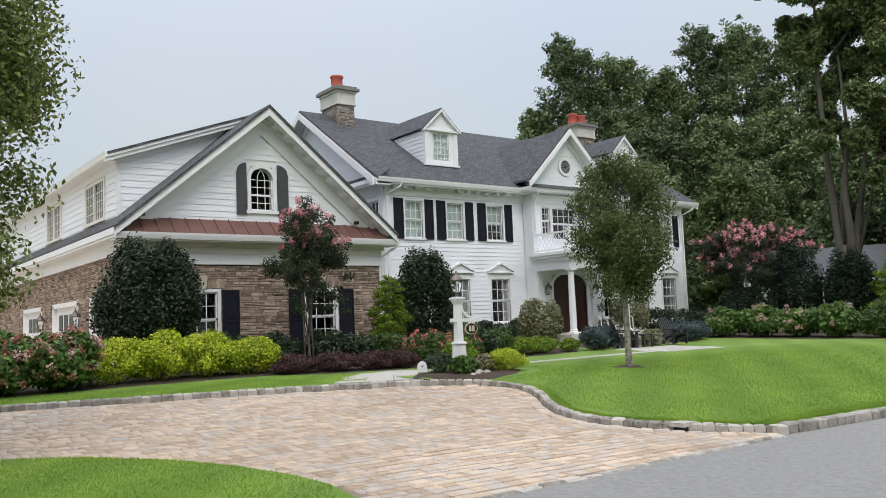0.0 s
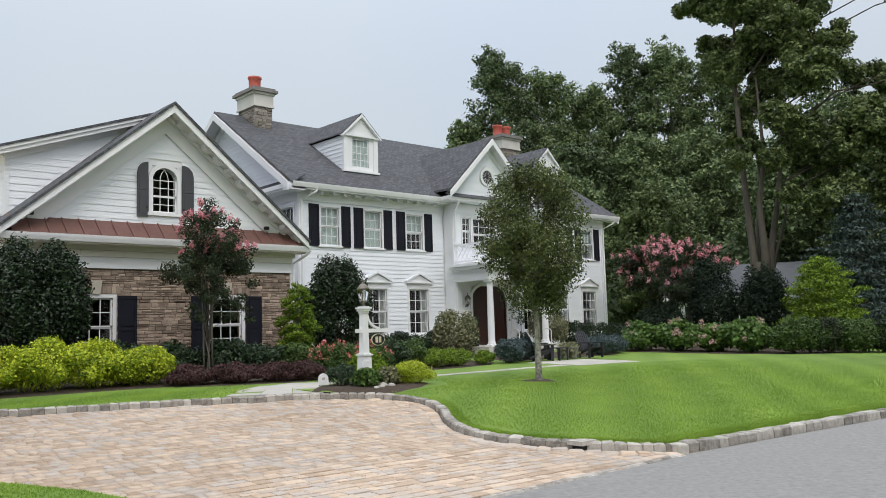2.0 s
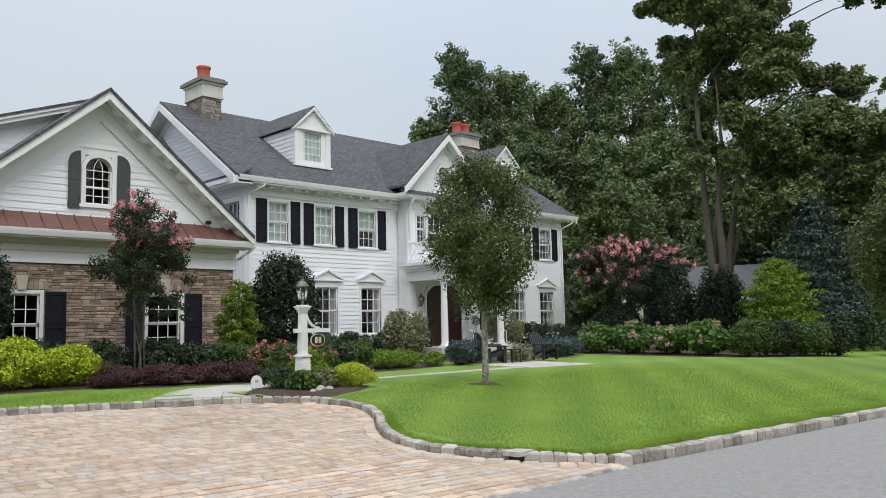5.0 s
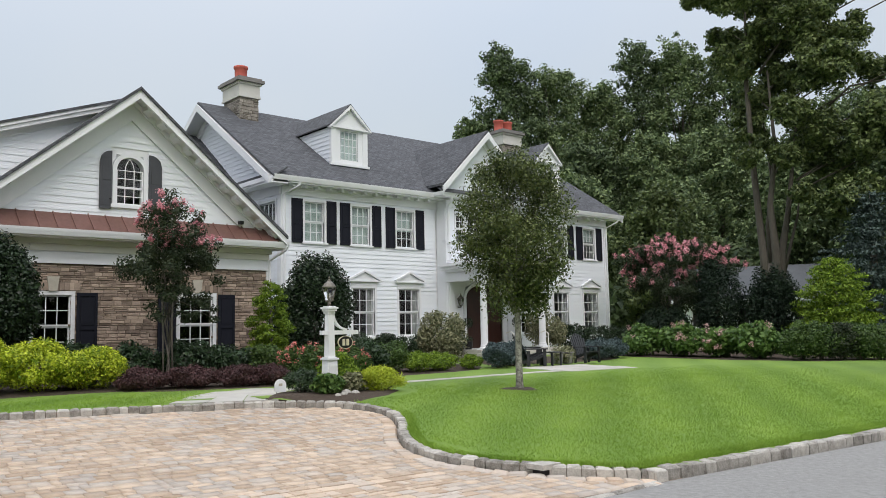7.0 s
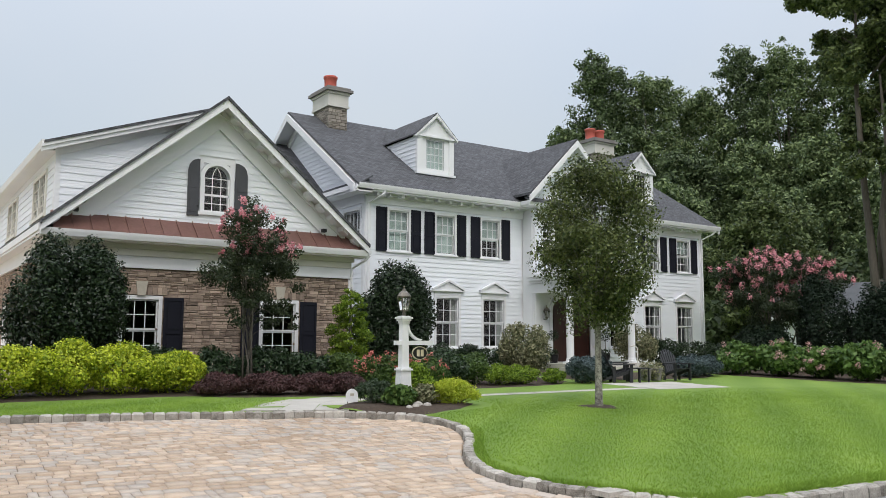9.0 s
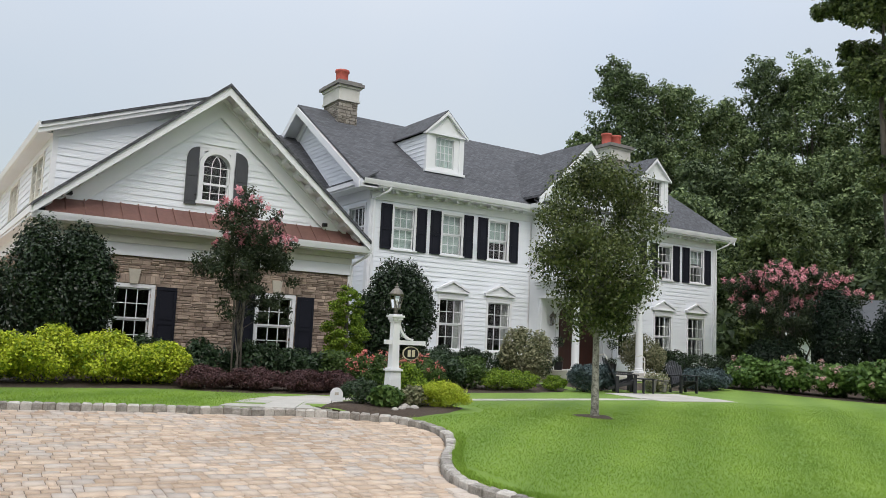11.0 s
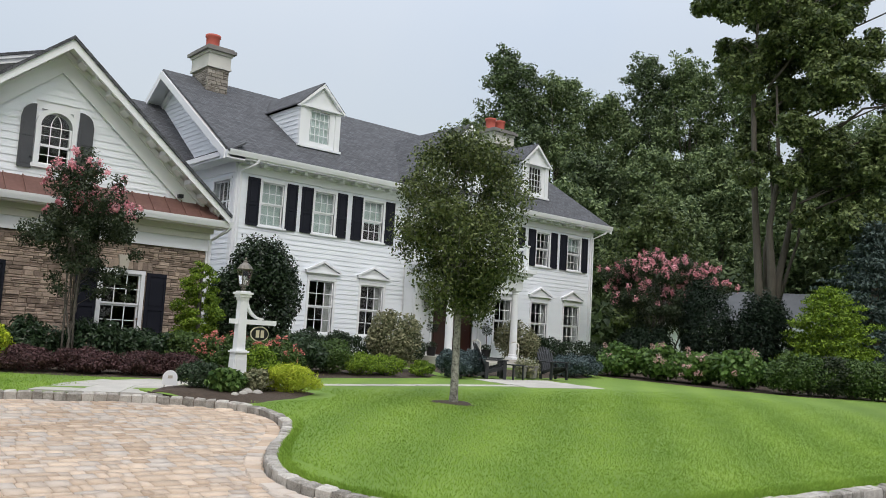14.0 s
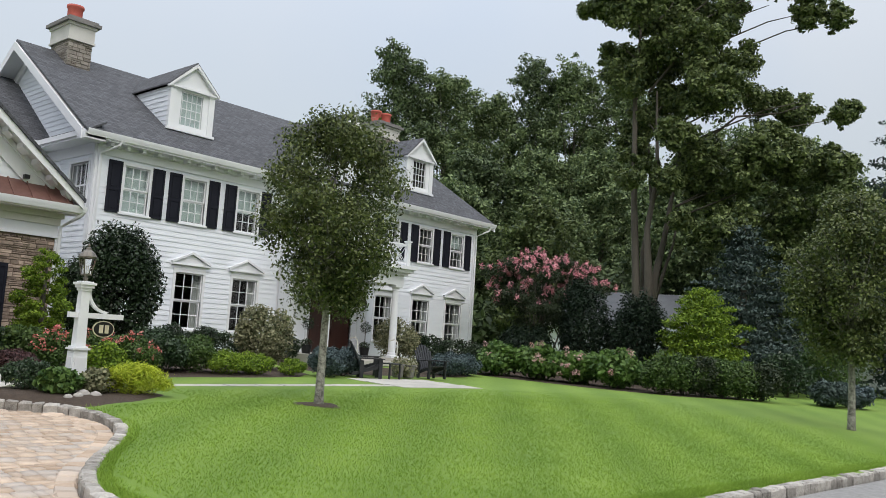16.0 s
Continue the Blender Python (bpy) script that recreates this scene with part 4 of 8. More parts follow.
def dormer(x, y=32.32, w=0.86, z0=7.28, z1=8.74, peak=9.75):
    """A gabled dormer on the front roof slope."""
    bm = boxes((x - w, x - 0.42, y, y + 0.12, z0, z1), (x + 0.42, x + w, y, y + 0.12, z0, z1), (x - 0.42, x + 0.42, y, y + 0.12, z0, z0 + 0.2), (x - 0.42, x + 0.42, y, y + 0.12, z1 - 0.08, z1))
    prism(bm, [(x - w - 0.05, z1), (x + w + 0.05, z1), (x, peak - 0.12)], "y", y - 0.02, y + 0.1)
    d = part("dormer", bm, M_TRIM, house, "white gabled roof dormer with one window")
    for sg in (-1, 1):
        bm = bmesh.new()
        xa = x + sg * w
        yz = lambda z: EAVE_Y + (z - EAVE) / SLOPE
        prism(bm, [(y + 0.12, z0), (y + 0.12, z1), (yz(z1), z1), (yz(z0), z0)], "x", xa - sg * 0.08, xa)
        ck = part("cheek", bm, M_SIDING, d)
        z = z0 + 0.1
        bm = bmesh.new()
        while z < z1 - 0.05:
            prism(bm, [(y + 0.08, z), (y + 0.08, z + 0.014), (yz(z), z + 0.014), (yz(z), z)], "x", xa, xa + sg * 0.02)
            z += 0.17
        part("board_edge", bm, M_SIDING, d)
    for a in (-w, w - 0.22):
        part("pilaster", boxes((x + a, x + a + 0.22, y - 0.05, y, z0 + 0.05, z1 - 0.06), (x + a - 0.03, x + a + 0.25, y - 0.08, y, z1 - 0.06, z1)), M_TRIM, d)
    part("sill", boxes((x - w - 0.06, x + w + 0.06, y - 0.1, y + 0.02, z0 - 0.05, z0 + 0.04)), M_TRIM, d)
    win = boxes(*[(x - 0.38 + i * 0.187, x - 0.36 + i * 0.187, y + 0.02, y + 0.045, z0 + 0.2, z1 - 0.08) for i in range(5)],
                *[(x - 0.40, x + 0.40, y + 0.021, y + 0.044, z0 + 0.2 + j * 0.285, z0 + 0.222 + j * 0.285) for j in range(5)])
    part("sash", win, M_TRIM, d)
    part("pane", boxes((x - 0.42, x + 0.42, y + 0.03, y + 0.036, z0 + 0.2, z1 - 0.08)), M_GLASS, d).visible_shadow = False
    # past x = 12 this is a near-black sheet painting the room's shade
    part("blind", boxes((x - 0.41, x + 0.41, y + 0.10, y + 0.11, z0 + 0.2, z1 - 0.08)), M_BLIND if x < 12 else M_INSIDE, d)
    bm = bmesh.new()
    e = 0.12
    for sg in (-1, 1):
        xe = x + sg * (w + e)
        q = [(xe, y - 0.14, z1 + 0.06), (x, y - 0.14, peak), (x, EAVE_Y + (peak - EAVE) / SLOPE + 0.2, peak), (xe, EAVE_Y + (z1 - EAVE) / SLOPE + 0.2, z1 + 0.06)]
        hi, lo = [bm.verts.new(p) for p in q], [bm.verts.new((p[0], p[1], p[2] - 0.05)) for p in q]
        fs = [bm.faces.new(hi), bm.faces.new(lo[::-1])] + [bm.faces.new((hi[i], lo[i], lo[(i + 1) % 4], hi[(i + 1) % 4])) for i in range(4)]
        bmesh.ops.recalc_face_normals(bm, faces=fs)
    roof_part("dormer_roof", bm, d)
    bm = boxes((x - w - 0.1, x + w + 0.1, y - 0.12, y + 0.1, z1 - 0.02, z1 + 0.05))
    for sg in (-1, 1):
        xe = x + sg * (w + e)
        prism(bm, [(xe, z1 + 0.01), (x, peak - 0.05), (x, peak - 0.19), (xe, z1 - 0.07)], "y", y - 0.16, y - 0.04)
    part("rake_board", bm, M_TRIM, d)


dormer(8.33)
dormer(19.93)


def stones_on(parent, place, u0, u1, z0, z1, holes, material_one, material_rest, keep, seed, h=(0.05, 0.135), w=(0.12, 0.40)):
    """Coursed rough stones on a face. place(u, out, z) gives the point; stones in the stretch keep are single pieces, the rest joined."""
    r = random.Random(seed)
    rest, count = bmesh.new(), 0
    z = z0
    while z < z1 - 0.03:
        hh = min(r.uniform(*h), z1 - z)
        u = u0 - r.uniform(0, 0.2)
        while u < u1 - 0.01:
            ww = r.uniform(*w)
            a, b, c, d = max(u, u0) + 0.004, min(u + ww, u1) - 0.004, z + 0.003, z + hh - 0.003
            u += ww
            mid = (a + b) / 2
            if b - a < 0.03 or any(k[0] - 0.02 < mid < k[1] + 0.02 and k[2] < z + hh / 2 < k[3] for k in holes):
                continue
            spans = [(c, d)]
            if d - c > 0.085 and r.random() < 0.4:
                m_ = c + (d - c) * r.uniform(0.35, 0.65)
                spans = [(c, m_ - 0.003), (m_ + 0.003, d)]
            for c, d in spans:
                o = r.uniform(0.014, 0.036)
                single = keep[0] < mid < keep[1] and count < 300
                bm = bmesh.new() if single else rest
                j = lambda: r.uniform(-0.006, 0.006)
                base = [bm.verts.new(place(*p)) for p in ((a, 0, c), (b, 0, c), (b, 0, d), (a, 0, d))]
                face = [bm.verts.new(place(*p)) for p in ((a + 0.012 + j(), o + j(), c + 0.012 + j()), (b - 0.012 + j(), o + j(), c + 0.010 + j()), (b - 0.014 + j(), o + j(), d - 0.012 + j()), (a + 0.012 + j(), o + j(), d - 0.010 + j()))]
                fs = [bm.faces.new(face)] + [bm.faces.new((base[i], base[(i + 1) % 4], face[(i + 1) % 4], face[i])) for i in range(4)]
                if single:
                    count += 1
                    bmesh.ops.recalc_face_normals(bm, faces=fs)
                    part("stone", bm, material_one, parent)
        z += hh
    part("stonework", rest, material_rest, parent, kind="stuff")


def chimney(x0, x1, y0, y1, z0, z1, pots, label):
    bm = boxes((x0 + 0.03, x1 - 0.03, y0 + 0.03, y1 - 0.03, z0, z1))
    c = part("chimney", bm, M_MORTAR, house, label)
    stones_on(c, lambda u, o, z: (u, y0 + 0.03 - o, z), x0, x1, z0, z1 - 0.6, [], M_CHIMSTONE, M_CHIMSTONE, (0, 0), 3, (0.08, 0.16), (0.14, 0.36))
    stones_on(c, lambda u, o, z: (x0 + 0.03 - o, u, z), y0, y1, z0, z1 - 0.6, [], M_CHIMSTONE, M_CHIMSTONE, (0, 0), 4, (0.08, 0.16), (0.14, 0.36))
    part("stucco_band", boxes((x0 - 0.03, x1 + 0.03, y0 - 0.03, y1 + 0.03, z1 - 0.6, z1), (x0 - 0.06, x1 + 0.06, y0 - 0.06, y1 + 0.06, z1 - 0.64, z1 - 0.56), (x0 - 0.08, x1 + 0.08, y0 - 0.08, y1 + 0.08, z1 - 0.1, z1)), M_STUCCO, c, "pale stucco band")
    part("cap", boxes((x0 - 0.18, x1 + 0.18, y0 - 0.18, y1 + 0.18, z1, z1 + 0.12), (x0 - 0.1, x1 + 0.1, y0 - 0.1, y1 + 0.1, z1 + 0.12, z1 + 0.2)), M_CAP, c, "grey stone cap")
    for px, py in pots:
        bm = bmesh.new()
        lathe(bm, px, py, [(0.30, z1 + 0.18), (0.25, z1 + 0.26), (0.26, z1 + 0.72), (0.30, z1 + 0.76), (0.30, z1 + 0.84), (0.22, z1 + 0.84), (0.22, z1 + 0.6)], 20)
        part("chimney_pot", smooth(mesh_of("chimney_pot", bm, M_TERRA)), None, c, "red terracotta pot")


chimney(5.39, 6.25, 35.8, 37.25, 8.6, 11.04, [(5.82, 36.55)], "stone chimney with a stucco band and terracotta pot")
chimney(22.05, 23.45, 37.35, 38.75, 8.8, 11.58, [(22.4, 38.05), (23.1, 38.05)], "stone chimney with two terracotta pots")


# ---- entrance ----
def arch_door(x0, x1, y, z0, z1):
    """Arched double doors of dark wood in a white frame."""
    xm, r = (x0 + x1) / 2, (x1 - x0) / 2
    zs = z1 - 0.55
    n = 16
    arc = [(xm + r * math.cos(math.pi * i / n), zs + 0.55 * math.sin(math.pi * i / n)) for i in range(n + 1)]
    out = [(xm + (r + 0.14) * math.cos(math.pi * i / n), zs + 0.69 * math.sin(math.pi * i / n)) for i in range(n + 1)]
    bm = bmesh.new()
    prism(bm, [(x1, z0), (x1 + 0.14, z0), (x1 + 0.14, zs), (x1, zs)], "y", y - 0.06, y + 0.12)
    prism(bm, [(x0 - 0.14, z0), (x0, z0), (x0, zs), (x0 - 0.14, zs)], "y", y - 0.06, y + 0.12)
    for i in range(n):
        prism(bm, [arc[i], out[i], out[i + 1], arc[i + 1]], "y", y - 0.06, y + 0.12)
    fr = part("door_frame", bm, M_TRIM, house, "white arched door surround")
    for sg in (-1, 1):
        half = [p for p in arc if (p[0] - xm) * sg >= -1e-6]
        pts = ([(xm, z0), (x1, z0)] + half) if sg > 0 else ([(x0, z0), (xm, z0)] + half)
        pts = [(min(max(p[0], xm + 0.006), x1) if sg > 0 else max(min(p[0], xm - 0.006), x0), p[1]) for p in pts]
        bm = bmesh.new()
        prism(bm, pts, "y", y + 0.06, y + 0.11)
        a, b = (xm + 0.12, x1 - 0.14) if sg > 0 else (x0 + 0.14, xm - 0.12)
        for c, d in ((z0 + 0.2, z0 + 0.85), (z0 + 1.0, zs - 0.02)):
            box(bm, a, b, y + 0.035, y + 0.06, c, d)
        leaf = part("door", bm, M_WOODRED, house, "dark red-brown wooden door leaf")
        bm = bmesh.new()
        hx = xm + sg * 0.07
        tube(bm, [(hx, y + 0.06, z0 + 0.95), (hx, y - 0.01, z0 + 0.98), (hx, y - 0.01, z0 + 1.25), (hx, y + 0.06, z0 + 1.28)], [0.012] * 4, 6)
        part("handle", bm, M_BRONZE, leaf, "pale metal pull handle")


arch_door(12.969, 15.049, BY, 0.0, 2.62)
part("wall", boxes((12.969, 15.049, BY + 0.13, BY + 0.2, 2.0, 2.9)), M_TRIM, house)
part("panelling", boxes((BX0 + 0.19, 12.823, BY - 0.03, BY - 0.002, -0.1, 2.9), (15.194, BX1 - 0.19, BY - 0.03, BY - 0.002, -0.1, 2.9), (12.823, 15.194, BY - 0.03, BY - 0.002, 2.75, 2.9)), M_TRIM, house)


def lantern_at(parent, x, y, z, s=1.0, name="wall_lantern"):
    """A tapered metal lantern with glass sides, a roof and a finial."""
    bm = bmesh.new()
    tops = [(x - 0.11 * s, y - 0.11 * s), (x + 0.11 * s, y - 0.11 * s), (x + 0.11 * s, y + 0.11 * s), (x - 0.11 * s, y + 0.11 * s)]
    lows = [(x - 0.065 * s, y - 0.065 * s), (x + 0.065 * s, y - 0.065 * s), (x + 0.065 * s, y + 0.065 * s), (x - 0.065 * s, y + 0.065 * s)]
    for a, b in zip(lows, tops):
        tube(bm, [(*a, z), (*b, z + 0.30 * s)], [0.011 * s, 0.011 * s], 4)
    box(bm, x - 0.075 * s, x + 0.075 * s, y - 0.075 * s, y + 0.075 * s, z - 0.02 * s, z + 0.005)
    lathe(bm, x, y, [(0.16 * s, z + 0.30 * s), (0.165 * s, z + 0.32 * s), (0.11 * s, z + 0.40 * s), (0.05 * s, z + 0.45 * s), (0.045 * s, z + 0.48 * s), (0.015 * s, z + 0.50 * s), (0.025 * s, z + 0.53 * s), (0.006 * s, z + 0.57 * s)], 12)
    lathe(bm, x, y, [(0.05 * s, z - 0.08 * s), (0.035 * s, z - 0.05 * s), (0.05 * s, z - 0.02 * s)], 10)
    ob = part(name, bm, M_BRONZE, parent, "aged metal lantern with clear glass")
    bm = bmesh.new()
    for i in range(4):
        q = [lows[i], lows[(i + 1) % 4]], [tops[i], tops[(i + 1) % 4]]
        bm.faces.new([bm.verts.new((*q[0][0], z)), bm.verts.new((*q[0][1], z)), bm.verts.new((*q[1][1], z + 0.3 * s)), bm.verts.new((*q[1][0], z + 0.3 * s))])
    part("glass", bm, M_GLASS, ob).visible_shadow = False
    bm = bmesh.new()
    for dx in (-0.02, 0.02):
        lathe(bm, x + dx * s, y, [(0.009 * s, z), (0.009 * s, z + 0.13 * s), (0.012 * s, z + 0.15 * s), (0.003 * s, z + 0.19 * s)], 8)
    part("candle", bm, M_CREAM, ob)
    return ob


for lx in (12.532, 15.496):
    ln_ob = lantern_at(house, lx, BY - 0.2, 1.75, 0.85)
    part("bracket", boxes((lx - 0.02, lx + 0.02, BY - 0.2, BY - 0.03, 1.66, 1.70)), M_BLACK, ln_ob)

PY = 28.88
portico = house
part("porch_floor", boxes((11.62, 15.988, 28.5, 30.8, -0.3, -0.02), (11.308, 16.3, 28.15, 28.5, -0.3, -0.14)), M_BLUESTONE, house, "bluestone porch floor and step")
for cx in (12.161, 15.458):
    bm = bmesh.new()
    lathe(bm, cx, PY, [(0.19, -0.02), (0.19, 0.06), (0.155, 0.10), (0.165, 0.14), (0.14, 0.18), (0.142, 0.9), (0.12, 2.45), (0.135, 2.48), (0.125, 2.52), (0.165, 2.60)], 24)
    box(bm, cx - 0.18, cx + 0.18, PY - 0.18, PY + 0.18, 2.60, 2.68)
    box(bm, cx - 0.2, cx + 0.2, PY - 0.2, PY + 0.2, -0.02, 0.05)
    part("column", bm, M_TRIM, house, "round white portico column")
for cx in (12.14, 15.468):
    part("pilaster", boxes((cx - 0.16, cx + 0.16, BY - 0.12, BY - 0.03, -0.02, 2.68)), M_TRIM, house)
part("portico_beam", boxes((11.932, 15.676, 28.7, 29.06, 2.68, 3.05), (11.932, 12.306, 29.06, 30.8, 2.68, 3.05), (15.302, 15.676, 29.06, 30.8, 2.68, 3.05)), M_TRIM, house)
part("portico_ceiling", boxes((12.306, 15.302, 29.06, 30.77, 2.95, 3.0)), M_TRIM, house)
part("cornice", boxes((11.828, 15.78, 28.6, 30.8, 3.05, 3.16), (11.672, 15.936, 28.45, 30.8, 3.16, 3.28), (11.568, 16.04, 28.35, 30.8, 3.28, 3.40)), M_TRIM, house)
RZ = 3.40
bal = part("balustrade", boxes((11.963, 15.645, 28.61, 28.69, RZ + 0.78, RZ + 0.85)), M_TRIM, house, "white lattice balustrade over the portico")
for px, py in ((11.88, 28.65), (15.728, 28.65), (11.88, 30.68), (15.728, 30.68)):
    part("baluster_post", boxes((px - 0.08, px + 0.08, py - 0.08, py + 0.08, RZ, RZ + 0.92), (px - 0.11, px + 0.11, py - 0.11, py + 0.11, RZ + 0.92, RZ + 0.97)), M_TRIM, bal)
part("rail", boxes((11.963, 15.645, 28.61, 28.69, RZ + 0.08, RZ + 0.15)), M_TRIM, bal)
for px in (11.88, 15.728):
    for za in (0.08, 0.78):
        part("rail", boxes((px - 0.04, px + 0.04, 28.73, 30.6, RZ + za, RZ + za + 0.07)), M_TRIM, bal)
bm = bmesh.new()
for i in range(14):
    a = 11.984 + i * 0.25
    for sg in (-1, 1):
        s0, s1 = (a, a + 0.5) if sg > 0 else (a + 0.5, a)
        if a + 0.5 < 15.655:
            tube(bm, [(s0, 28.65 + 0.012 * sg, RZ + 0.15), (s1, 28.65 + 0.012 * sg, RZ + 0.78)], [0.016, 0.016], 4)
for px in (11.88, 15.728):
    for i in range(6):
        a = 28.75 + i * 0.25
        for sg in (-1, 1):
            s0, s1 = (a, a + 0.5) if sg > 0 else (a + 0.5, a)
            if a + 0.5 < 30.6:
                tube(bm, [(px + 0.012 * sg, s0, RZ + 0.15), (px + 0.012 * sg, s1, RZ + 0.78)], [0.016, 0.016], 4)
part("lattice", bm, M_TRIM, bal)
for sx in (14.22, 14.74):
    bm = bmesh.new()
    tube(bm, [(13.18 if sx < 14.428 else 15.156, 28.3, -0.3), (13.18 if sx < 14.428 else 15.156, 28.3, 0.55), (13.18 if sx < 14.428 else 15.156, 28.45, 0.66), (13.18 if sx < 14.428 else 15.156, 28.7, 0.60)], [0.022] * 4, 8)
    part("handrail", bm, M_CREAM, house, "pale metal handrail by the step")


def downspout(parent, pts):
    bm = bmesh.new()
    tube(bm, pts, [0.045] * len(pts), 8)
    part("downspout", bm, M_TRIM, parent, "white downspout")


downspout(house, [(5.25, 30.86, 6.1), (5.2, 30.9, 5.98), (4.83, 31.31, 5.7), (4.83, 31.31, -0.1)])
downspout(house, [(11.93, 30.3, 6.1), (11.93, 30.35, 6.0), (12.05, 30.7, 5.75), (12.05, 30.7, -0.1)])
downspout(house, [(23.5, 30.86, 6.1), (23.45, 30.95, 5.95), (23.0, 31.31, 5.65), (23.0, 31.31, -0.1)])

# ---- garage wing ----
garage = thing("garage_wing", (-5.35, 28.96, -0.3), "stone and white clapboard garage wing with a front gable", "house", stands=(-5.865, 28.49, -0.51))
garage.scale = (1.015, 1, 1)
GX0, GX1, GY, GC = -5.35, 2.95, 28.96, -1.22
G_RIDGE, G_EAVE, G_HALF = 7.80, 3.93, 4.52
g_slope = (G_RIDGE - G_EAVE) / G_HALF
g_roof = lambda x: G_RIDGE - g_slope * abs(x - GC)
W1, W2, WZ = (-3.62, -2.70), (0.22, 1.22), (0.45, 2.08)
g_holes = [(*W1, *WZ), (*W2, *WZ), (-1.60, -0.86, 4.58, 5.98)]
bm = wall_with_holes(GX0, GX1, -0.35, 3.9, g_holes, lambda a, b, c, d: (a, b, GY, GY + 0.25, c, d))
g_front = part("wall", bm, M_MORTAR, garage, "brown ledgestone garage front wall")
bm = wall_with_holes(-2.6, 0.2, 3.9, 6.1, g_holes, lambda a, b, c, d: (a, b, GY, GY + 0.25, c, d))
prism(bm, [(GX0, 3.9), (-2.6, 3.9), (-2.6, 6.1), (GX0, g_roof(GX0) - 0.1)], "y", GY, GY + 0.25)
prism(bm, [(GX1, 3.9), (0.2, 3.9), (0.2, 6.1), (GX1, g_roof(GX1) - 0.1)], "y", GY, GY + 0.25)
prism(bm, [(-2.6, 6.1), (0.2, 6.1), (0.2, g_roof(0.2) - 0.15), (GC, G_RIDGE - 0.2), (-2.6, g_roof(-2.6) - 0.15)], "y", GY, GY + 0.25)
g_gable = part("gable_wall", bm, M_TRIM, garage, "white clapboard gable")
clapboards(g_gable, lambda u, n, z: (u, GY - n, z), 0, 0, 4.15, 7.0, ends=lambda z: (GC - (7.05 - z) / g_slope, GC + (7.05 - z) / g_slope), holes=[(-1.74, -0.72, 4.5, 6.1)], step=0.185)
# inner and outer rake boards, soffit, brackets
rake(garage, [(GC - G_HALF + 0.03, G_EAVE - 0.01), (GC, G_RIDGE - 0.08), (GC + G_HALF - 0.03, G_EAVE - 0.01)], "y", 28.27, 28.35, 0.25)
rake(garage, [(GC - 3.95, 4.05), (GC, 7.43), (GC + 3.95, 4.05)], "y", GY - 0.09, GY - 0.032, 0.46)
rake(garage, [(GC - 3.95, 4.20), (GC, 7.58), (GC + 3.95, 4.20)], "y", GY - 0.15, GY - 0.09, 0.16)
bm = bmesh.new()
for sg in (-1, 1):
    prism(bm, [(GC + sg * 4.4, G_EAVE - 0.02), (GC, G_RIDGE - 0.14), (GC, G_RIDGE - 0.20), (GC + sg * 4.4, G_EAVE - 0.08)], "y", 28.35, GY)
part("rake_soffit", bm, M_TRIM, garage)
for sg in (-1, 1):
    for i in range(11):
        xa = GC + sg * (0.35 + i * 0.38)
        za = g_roof(xa) - 0.20
        bm = prisms(([(xa - 0.08, za + 0.067 * sg), (xa + 0.08, za - 0.067 * sg), (xa + 0.08, za - 0.067 * sg - 0.13), (xa - 0.08, za + 0.067 * sg - 0.13)], "y", 28.42, 28.80))
        part("bracket", bm, M_TRIM, garage)
# copper pent roof with standing seams, cornice under it
bm = prisms(([(28.36, 3.73), (GY, 4.26), (GY, 4.21), (28.36, 3.68)], "x", GC - 4.22, GC + 4.30))
pent = part("pent_roof", bm, M_COPPER, garage, "weathered copper standing-seam pent roof")
for i in range(20):
    xs = GC - 4.18 + i * 0.44
    part("seam", prisms(([(28.36, 3.73), (GY - 0.03, 4.23), (GY - 0.03, 4.275), (28.36, 3.775)], "x", xs - 0.014, xs + 0.014)), M_COPPER, pent)
gutter(GC - 4.50, GC + 4.62, 28.42, 3.59, garage)
for row in ((GX0 - 0.36, GX1 + 0.40, 28.42, GY, 3.53, 3.59), (GX0 - 0.1, GX1 + 0.1, 28.78, GY, 3.40, 3.53), (GX0 - 0.05, GX1 + 0.05, 28.86, GY, 3.22, 3.40)):
    part("cornice", boxes(row), M_CREAM, garage, "cream cornice moulding")
part("frieze", boxes((GX0 - 0.02, GX1 + 0.02, 28.90, GY, 2.92, 3.22), (GX0 - 0.04, GX1 + 0.04, 28.87, GY, 2.90, 2.95)), M_TRIM, garage)
# roof
bm = bmesh.new()
for sg in (-1, 1):
    prism(bm, [(GC + sg * G_HALF, G_EAVE), (GC, G_RIDGE), (GC, G_RIDGE - 0.09), (GC + sg * G_HALF, G_EAVE - 0.09)], "y", 28.22, 52.0)
roof_part("roof", bm, garage, "charcoal grey shingle gable roof")
part("eaves_fascia", boxes((GC - G_HALF - 0.03, GC - G_HALF + 0.05, 28.42, 52.0, 3.68, 3.86), (GC - G_HALF, GX0, 28.42, 52.0, 3.60, 3.67), (GX0 - 0.09, GX0, 28.96, 52.0, 3.2, 3.60)), M_TRIM, garage)
part("eaves_fascia", boxes((GC + G_HALF - 0.05, GC + G_HALF + 0.03, 28.42, 34.8, 3.68, 3.86), (GX1, GC + G_HALF, 28.42, 34.8, 3.60, 3.67)), M_TRIM, garage)
